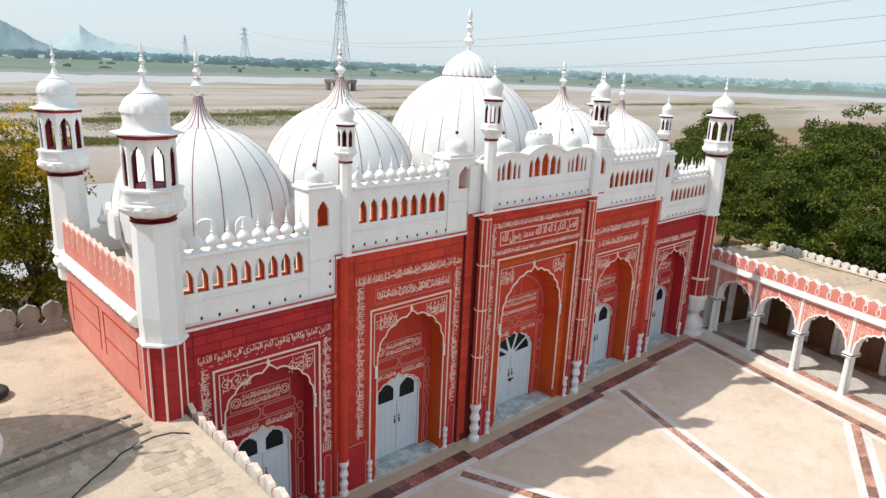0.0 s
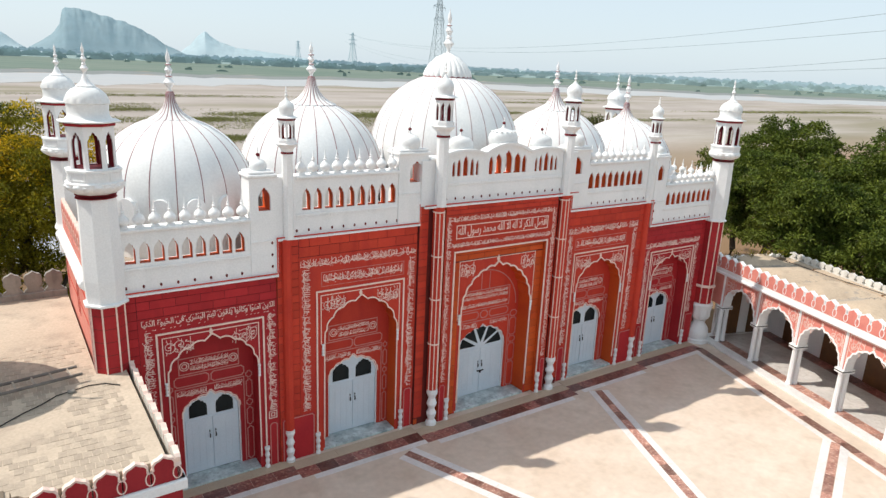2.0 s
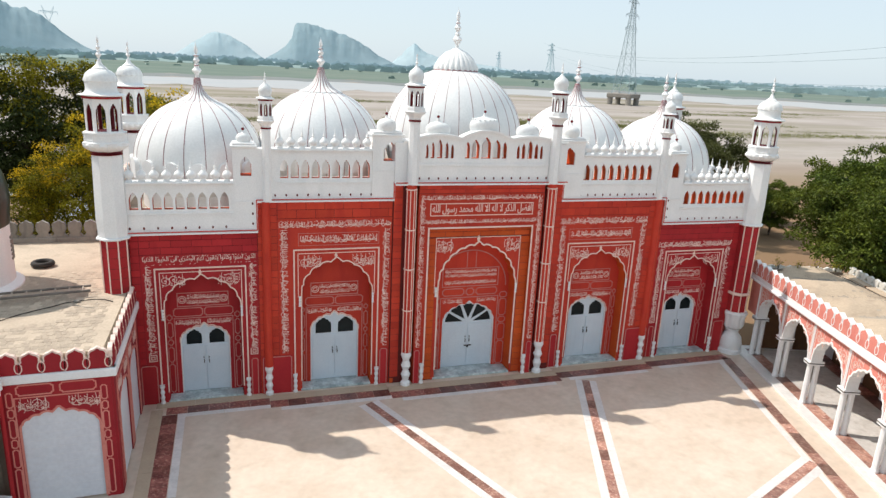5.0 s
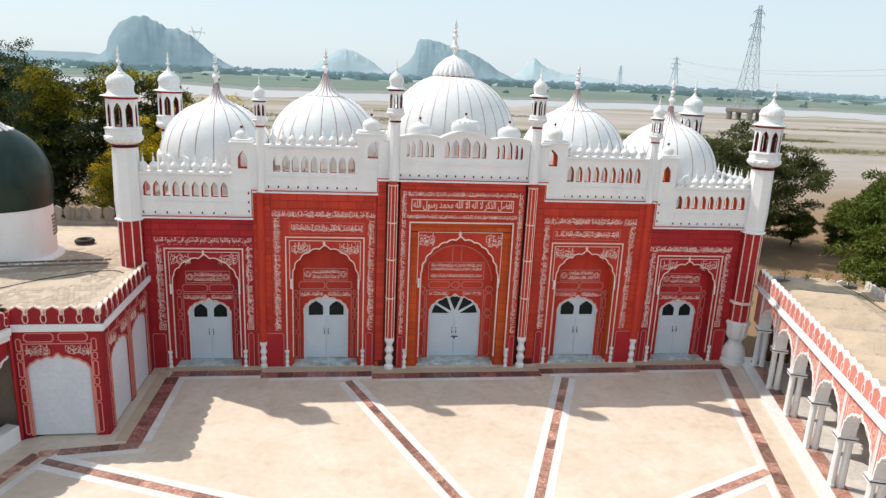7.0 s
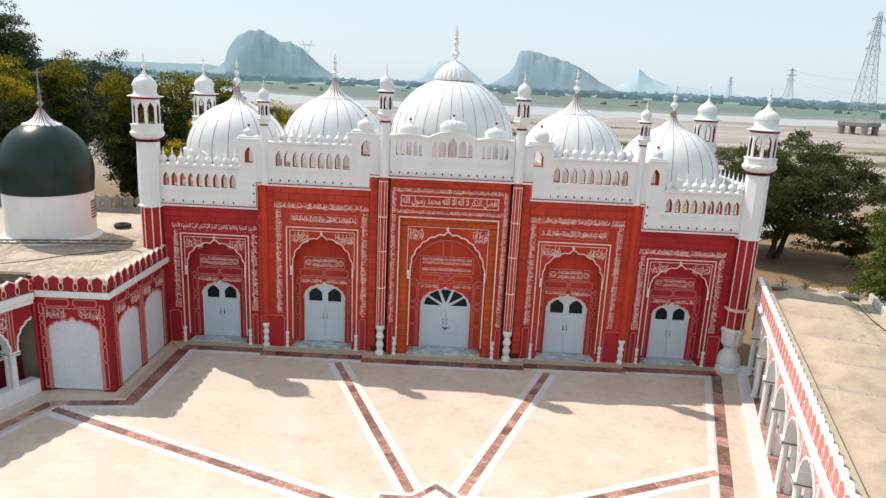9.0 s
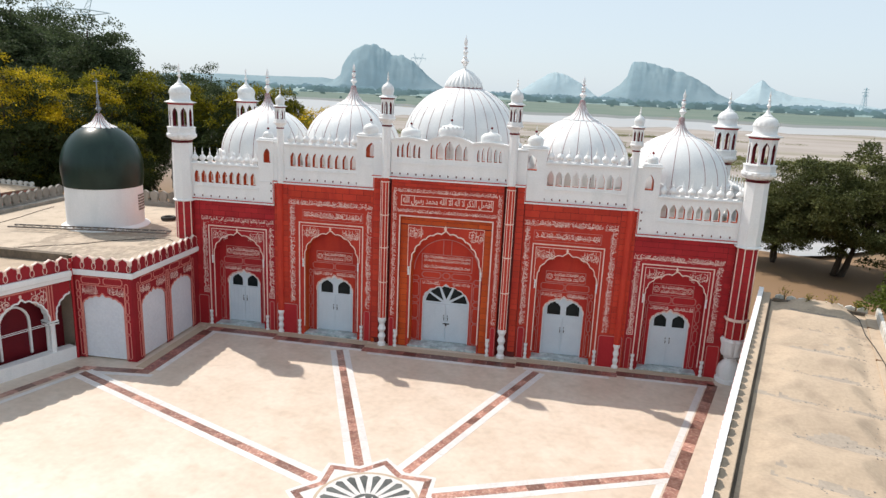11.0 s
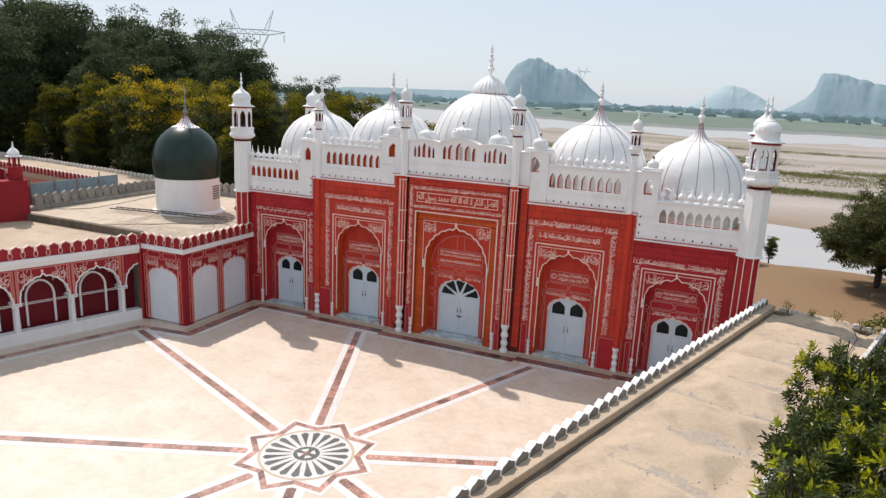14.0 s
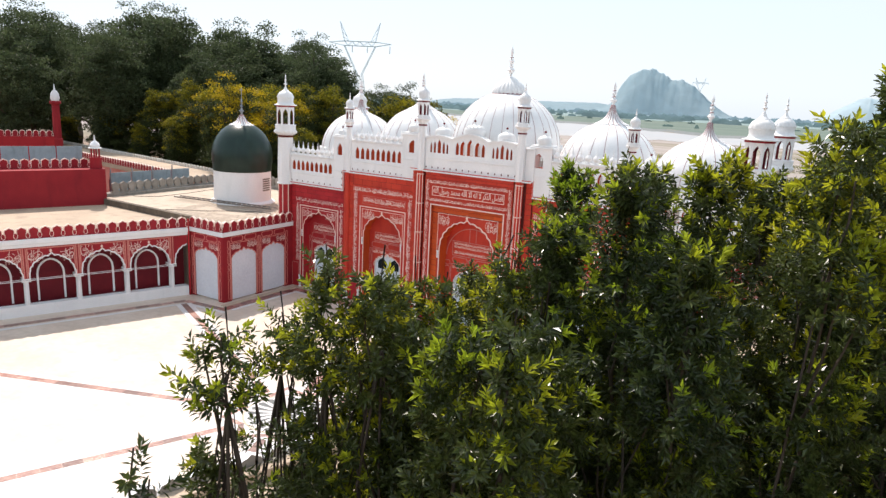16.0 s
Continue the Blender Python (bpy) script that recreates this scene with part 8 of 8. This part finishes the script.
for x, y, tn, s, src in ((-37, 30, 250, 0.88, d1), (-42, 38, 30, 0.80, d1), (-50, 44, 80, 0.94, d1), (-62, 26, 140, 1.04, d2), (-38, 33, 200, 0.80, d1), (-58, 36, 260, 1.0, d2), (-70, 34, 310, 1.08, d2), (-33, 30, 120, 0.58, d1),
                         (-46, 22, 170, 0.80, d1), (-53, 17, 60, 0.85, d2), (-64, 14, 220, 1.0, d1), (-76, 20, 15, 1.04, d2), (-29, 25, 10, 0.52, d1), (-72, 48, 60, 1.0, d2), (-40, 26, 45, 0.62, d2), (-25, 28, 100, 0.58, d1), (-49, 35, 20, 0.84, d2), (-44, 27, 330, 0.74, d2), (-57, 30, 200, 0.98, d1), (-66, 40, 90, 1.0, d1), (-36, 27, 250, 0.6, d1), (-60, 20, 300, 0.9, d1), (-50, 27, 110, 0.86, d1), (-58, 50, 140, 1.0, d2), (-35, 38, 190, 0.62, d2), (-30, 36, 40, 0.68, d1), (-80, 30, 40, 1.05, d1), (-84, 12, 240, 1.0, d2), (-72, 8, 130, 1.0, d1), (-57, 10, 40, 0.8, d1), (-92, 22, 70, 1.08, d2), (-68, 25, 10, 1.0, d1)):
    plant_again(src, x, y, -0.8, tn, s)
for x, y, tn, s, src in ((-26.6, 14.6, 130, 0.92, y4), (-20.2, 17.8, 200, 0.93, y1), (-34.5, 15.0, 260, 0.95, y1), (-28.0, 18.5, 300, 1.0, y1), (-32.5, 18.5, 20, 1.0, y2), (-38.0, 17.0, 90, 0.95, y4), (-42.0, 18.0, 170, 1.0, y1),
                         (-14.2, 18.2, 230, 0.93, y1), (-47.0, 18.0, 340, 0.95, y2), (-36.0, 21.0, 65, 1.05, y2), (-12.2, 21.5, 15, 0.82, y2)):
    plant_again(src, x, y, -0.7, tn, s)
for k in range(11):
    plant_again(y2 if k % 2 else y1, -64.0 + k * 4.1 + (k % 3), 17.6 - k * 0.55 + (k % 2) * 1.6, -0.8, 47 * k, 0.62 + 0.05 * (k % 4))
for x, y, tn, sc in ((-66.0, 4.0, 20, 0.85), (-72.0, 8.0, 120, 0.8), (-78.0, 3.0, 60, 0.9), (-70.0, 14.0, 200, 0.8), (-84.0, 9.0, 300, 0.9), (-60.0, 7.5, 250, 0.6)):
    plant_again(y2, x, y, -0.8, tn, sc)
for x, y, tn, sc, src in ((-100.0, 36.0, 20, 1.1, d2), (-110.0, 44.0, 120, 1.1, d1), (-94.0, 33.0, 60, 0.9, y2), (-90.0, 31.0, 200, 0.95, y1), (-104.0, 40.0, 300, 1.0, y2), (-98.0, 28.0, 250, 1.0, y2)):
    plant_again(src, x, y, -0.8, tn, sc)
y3 = tree("tree", "thin bright yellow-leaved tree behind the mosque", (-10.3, 13.4, -0.7), 9.9, (1.8, 1.8, 4.6), (0.15, 0.075), 190, 95, [LEAF_OLIVE, LEAF_YELLOW], 55, clump=0.6)
plant_again(y3, -13.5, 12.2, -0.7, 120, 0.88)
plant_again(y3, -11.9, 15.2, -0.7, 300, 0.98)
plant_again(y3, -15.6, 12.8, -0.7, 40, 0.74)

plant_again(y2, 10.7, 26.6, -0.9, 70, 0.30)
plant_again(y2, 13.0, 27.6, -0.9, 10, 0.2)

# low scrub on the river bed
rg = np.random.default_rng(9)
c = []
for _ in range(90000):
    x, y = rg.uniform(-260, 330), rg.uniform(70, 215)
    v = noise.noise(Vector((x * 0.008, y * 0.075, 7.7)))
    if v > 0.22 + 0.25 * rg.uniform() and y > 72 + 0.1 * abs(x):
        c.append((x, y, -2.4))
for mx, my, hx, hy, many in ((22.0, 93.0, 48.0, 5.0, 5200), (75.0, 131.0, 75.0, 11.0, 8500), (-70.0, 150.0, 90.0, 9.0, 5000)):
    for _ in range(many):                               # two grown-over belts on the sand
        u, w = rg.uniform(-1, 1), rg.normal() * 0.5
        x, y = mx + u * hx, my + w * hy + 0.04 * (u * hx)
        if noise.noise(Vector((x * 0.035, y * 0.12, 2.2))) > -0.12 + 0.3 * abs(u):
            c.append((x, y, -2.4))
c = np.array(c)
k = np.repeat(c, 9, axis=0)
o = rg.normal(size=k.shape) * np.array([0.9, 0.6, 0.22])
o[:, 2] = np.abs(o[:, 2])
sc = leaf_cloud("scrub", k + o, o + np.array([0, 0, 0.6]), 0.30, 0.16, rg, SCRUB)
tagged(sc, "low green scrub scattered over the sand", "scrub", kind="stuff")
# far woods along the horizon
def far_woods(name, lo, hi, count, size, material, label):
    """Small clumps of trees in hedge rows on the plain."""
    bm = bmesh.new()
    for _ in range(count):
        az, r = rg.uniform(-75, 80), rg.uniform(lo, hi)
        rows = math.sin(r * 0.045) + 0.8 * noise.noise(Vector((az * 0.25, r * 0.004, 1.0)))
        fb = np.interp(az, [q[0] for q in far_bank], [q[1] for q in far_bank])
        if rows < 0.25 or r < fb * 1.05 + 15:
            continue
        x, y = r * math.sin(radians(az)), -18 + r * math.cos(radians(az))
        h, wd = size * rg.uniform(0.4, 1.2), size * rg.uniform(0.9, 3.4)
        tx, ty = (y + 18) / r, -x / r
        f = []
        for i in range(10):
            u = -1 + 2 * i / 9
            q = math.sqrt(max(0.0, 1 - u * u)) * rg.uniform(0.65, 1.15)
            f.append((x + tx * u * wd / 2, y + ty * u * wd / 2, -2 + q * h))
        b = [(px + x / r * wd * 0.35, py + (y + 18) / r * wd * 0.35, pz * 0.85 - 0.3) for px, py, pz in f]
        f, b = [bm.verts.new(p) for p in f], [bm.verts.new(p) for p in b]
        for i in range(9):
            bm.faces.new((f[i], f[i + 1], b[i + 1], b[i]))
        bm.faces.new(f)
    tagged(part(name, bm, material), label, "woods", kind="stuff")


# tree colours for two farther belts, each with more haze painted in
MIST_WOOD = surface("mist_tinted_far_trees", (0.27, 0.36, 0.36), (0.31, 0.40, 0.40), 0.01, 0.1, 0.95, 0.0, island=0.15, spec=0.05)
PALE_WOOD = surface("haze_paled_far_trees", (0.36, 0.46, 0.49), (0.39, 0.48, 0.515), 0.01, 0.1, 0.95, 0.0, island=0.10, spec=0.05)
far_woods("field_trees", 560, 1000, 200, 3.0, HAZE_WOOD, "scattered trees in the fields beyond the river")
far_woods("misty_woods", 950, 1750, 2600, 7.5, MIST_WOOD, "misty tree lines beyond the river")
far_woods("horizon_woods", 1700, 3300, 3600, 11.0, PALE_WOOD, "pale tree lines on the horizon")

# ---- power line ----
# steel paled towards the sky's colour to paint in the haze
HAZE_STEEL = surface("haze_tinted_steel", (0.29, 0.36, 0.39), (0.32, 0.39, 0.42), 0.05, 1.0, 0.8, 0.0)


def pylon(x, y, z, h, turn, wide, hz, label, bar=0.10):
    """A lattice pylon: four raking legs, bracing and cross arms."""
    t = thing("pylon", label, "pylon", Matrix.Translation((x, y, z)) @ Matrix.Rotation(radians(turn), 4, "Z"), group="power line")

    def half(u):
        return wide * (1 - u) ** 1.25 * 0.5 + 0.012 * h

    def corner(k, u):
        s = half(u)
        return Vector((s if k in (0, 3) else -s, s if k < 2 else -s, u * h))
    for k in range(4):
        bm = bmesh.new()
        tube(bm, [corner(k, u / 10) for u in range(11)], bar, 4)
        part("leg", bm, hz, t)
    bm = bmesh.new()
    lv = [0, 0.16, 0.3, 0.42, 0.53, 0.62, 0.70, 0.77, 0.84, 0.9, 0.96]
    for a, b in zip(lv, lv[1:]):
        for k in range(4):
            j = (k + 1) % 4
            tube(bm, [corner(k, a), corner(j, b)], bar * 0.55, 3)
            tube(bm, [corner(j, a), corner(k, b)], bar * 0.55, 3)
            tube(bm, [corner(k, b), corner(j, b)], bar * 0.5, 3)
    part("bracing", bm, hz, t)
    for u, l in ((0.66, 0.15), (0.79, 0.17), (0.92, 0.13)):
        for s in (-1, 1):
            bm = bmesh.new()
            tip = Vector((s * l * h, 0, u * h + 0.01 * h))
            for k in (0, 3) if s > 0 else (1, 2):
                tube(bm, [corner(k, u), tip], bar * 0.6, 3)
                tube(bm, [corner(k, u + 0.04), tip], bar * 0.6, 3)
            tube(bm, [tip, tip - Vector((0, 0, 0.03 * h))], bar * 0.7, 4)
            part("cross_arm", bm, hz, t)
    return t


pylon(158.5, 245.0, 2.2, 41.0, 35, 7.0, HAZE_STEEL, "lattice power pylon on a concrete platform in the river bed", 0.13)
foot = thing("pylon_footing", "pale concrete platform on piers under the pylon", "platform", Matrix.Translation((158.5, 245.0, 0)) @ Matrix.Rotation(radians(35), 4, "Z"))
bm = bmesh.new()
box(bm, -5.6, -5.6, 0.6, 5.6, 5.6, 2.3, bevel=0.2)
part("deck", bm, CEMENT, foot)
for a in (-4.3, 4.3):
    for b in (-4.3, 4.3):
        bm = bmesh.new()
        lathe(bm, [(1.2, -3.0), (1.2, 0.6)], 12, a, b)
        part("pier", bm, CEMENT, foot)
# paler steel for far pylons, with more haze in its colour
FAR_STEEL = surface("far_haze_tinted_steel", (0.38, 0.49, 0.53), (0.40, 0.51, 0.55), 0.05, 1.0, 0.8, 0.0)
pylon(560.0, 1142.0, -2, 62.0, 20, 13, FAR_STEEL, "distant lattice power pylon in the haze", 0.45)
pylon(760.0, 1900.0, -2, 62.0, 20, 13, FAR_STEEL, "distant lattice power pylon in the haze", 0.5)


def beam_pylon(x, y, z, k, turn, hz, label, bar):
    """A wide pylon: a lattice body, a raking waist, one long cross beam and two horns."""
    t = thing("pylon", label, "pylon", Matrix.Translation((x, y, z)) @ Matrix.Rotation(radians(turn), 4, "Z") @ Matrix.Scale(k, 4), group="power line")
    for sx in (-1, 1):
        bm = bmesh.new()
        for sy in (-1, 1):
            tube(bm, [(sx * 4.0, sy * 3.5, 0), (sx * 1.1, sy * 1.1, 23)], bar, 4)
            tube(bm, [(sx * 1.1, sy * 1.1, 23), (sx * 6.2, sy * 0.8, 33.5)], bar, 4)
            tube(bm, [(sx * 6.2, sy * 0.8, 33.5), (sx * 12.5, 0, 34.6)], bar, 4)
            tube(bm, [(sx * 6.2, sy * 0.8, 35.2), (sx * 12.5, 0, 34.6)], bar, 4)
        part("leg", bm, hz, t)
        bm = bmesh.new()
        tube(bm, [(sx * 6.2, 0, 35.2), (sx * 8.0, 0, 42.5)], bar, 4)
        tube(bm, [(sx * 4.4, 0, 35.2), (sx * 8.0, 0, 42.5)], bar * 0.7, 4)
        for q in range(3):
            tube(bm, [(sx * (4.4 + 0.9 * q), 0, 35.2 + 1.8 * q), (sx * (6.6 + 0.4 * q), 0, 36.8 + 1.8 * q)], bar * 0.6, 3)
        part("horn", bm, hz, t)
        for px in (3.0, 12.0):
            bm = bmesh.new()
            tube(bm, [(sx * px, 0, 33.8), (sx * px, 0, 31.0)], bar * 1.2, 4)
            part("insulator", bm, hz, t)
    bm = bmesh.new()
    for sy in (-1, 1):
        for zz in (33.5, 35.2):
            tube(bm, [(-6.2, sy * 0.8, zz), (6.2, sy * 0.8, zz)], bar, 4)
        for q in range(8):
            a, b = -6.2 + 1.55 * q, -6.2 + 1.55 * (q + 1)
            tube(bm, [(a, sy * 0.8, 33.5 if q % 2 else 35.2), (b, sy * 0.8, 35.2 if q % 2 else 33.5)], bar * 0.7, 3)
    part("cross_beam", bm, hz, t)
    bm = bmesh.new()
    for q in range(7):
        f, g = q / 7, (q + 1) / 7
        for sy in (-1, 1):
            for sx in (-1, 1):
                tube(bm, [(sx * (4.0 - 2.9 * f), sy * (3.5 - 2.4 * f), 23 * f), (-sx * (4.0 - 2.9 * g), sy * (3.5 - 2.4 * g), 23 * g)], bar * 0.6, 3)
    part("bracing", bm, hz, t)
    return t


beam_pylon(-163.8, 187.2, -4.2, 1.0, 28, FAR_STEEL, "wide lattice power pylon standing behind the wood", 0.13)
beam_pylon(-554.0, 2520.0, 43.0, 2.2, 20, FAR_STEEL, "distant wide lattice pylon on the flank of the hill", 0.22)
pylon(330.0, 12.0, -2, 62.0, 20, 13, HAZE_STEEL, "lattice power pylon on the river bank", 0.3)
for ax, az, bx, bz, sag in ((545, 58.0, 320, 53.6, 26.4), (575, 52.0, 340, 46.4, 22.9), (545, 44.0, 320, 36.4, 35.7), (575, 38.0, 340, 27.7, 23.6)):
    wire = thing("power_wire", "thin sagging power wire between the pylons", "wire", group="power wires")
    bm = bmesh.new()
    pts = []
    for i in range(41):
        u = i / 40
        pts.append((ax + (bx - ax) * u, 1142.0 + (12.0 - 1142.0) * u, az + (bz - az) * u - 4 * sag * u * (1 - u)))
    tube(bm, pts, 0.14, 4)
    part("cable", bm, HAZE_STEEL, wire)

# weeds and litter on the arcade roof
rw = np.random.default_rng(77)
for wx, wy, ws in ((-2.5, 0.75, 0.30), (-2.45, 1.5, 0.24), (-2.5, 2.2, 0.34), (-2.4, 2.9, 0.26)):
    p = OR + VA * wx + WA * wy
    weed = thing("weed", "small dry green weed growing on the roof edge", "plant", Matrix.Translation((p.x, p.y, 3.40)), group="roof weeds")
    bm = bmesh.new()
    for k in range(5):
        a = k * 1.3
        tube(bm, [(0, 0, -0.05), (0.12 * ws * math.cos(a), 0.12 * ws * math.sin(a), 0.5 * ws), (0.4 * ws * math.cos(a), 0.4 * ws * math.sin(a), 1.1 * ws)], 0.006, 4)
    part("stem", bm, BARK, weed)
    n = 70
    c = rw.normal(size=(n, 3)) * np.array([0.35, 0.35, 0.3]) * ws + np.array([0, 0, 0.8 * ws])
    leaf_cloud("foliage", c, rw.normal(size=(n, 3)) + np.array([0, 0, 0.6]), 0.07, 0.03, rw, LEAF_OLIVE, weed)
bm = bmesh.new()
for k in range(620):
    if k % 3:                                           # most of it lies in the valleys
        u, w = 0.32 + 1.96 * int(rw.integers(-1, 8)) + 0.10 * rw.normal(), rw.uniform(1.2, 3.1)
    else:
        u, w = rw.uniform(-2.0, 14.0), min(3.12, 2.9 + 0.16 * rw.normal())
    p = OR + VA * u + WA * w
    s = 0.005 + 0.014 * rw.uniform() ** 2
    h = hump_height(u, w)
    box(bm, p.x - s * rw.uniform(0.6, 2.2), p.y - s, h - 0.01, p.x + s, p.y + s * rw.uniform(0.6, 2.0), h + s * 0.4)
tagged(part("roof_litter", bm, CEMENT), "dark leaf litter and small stones on the roof", "litter", kind="stuff")
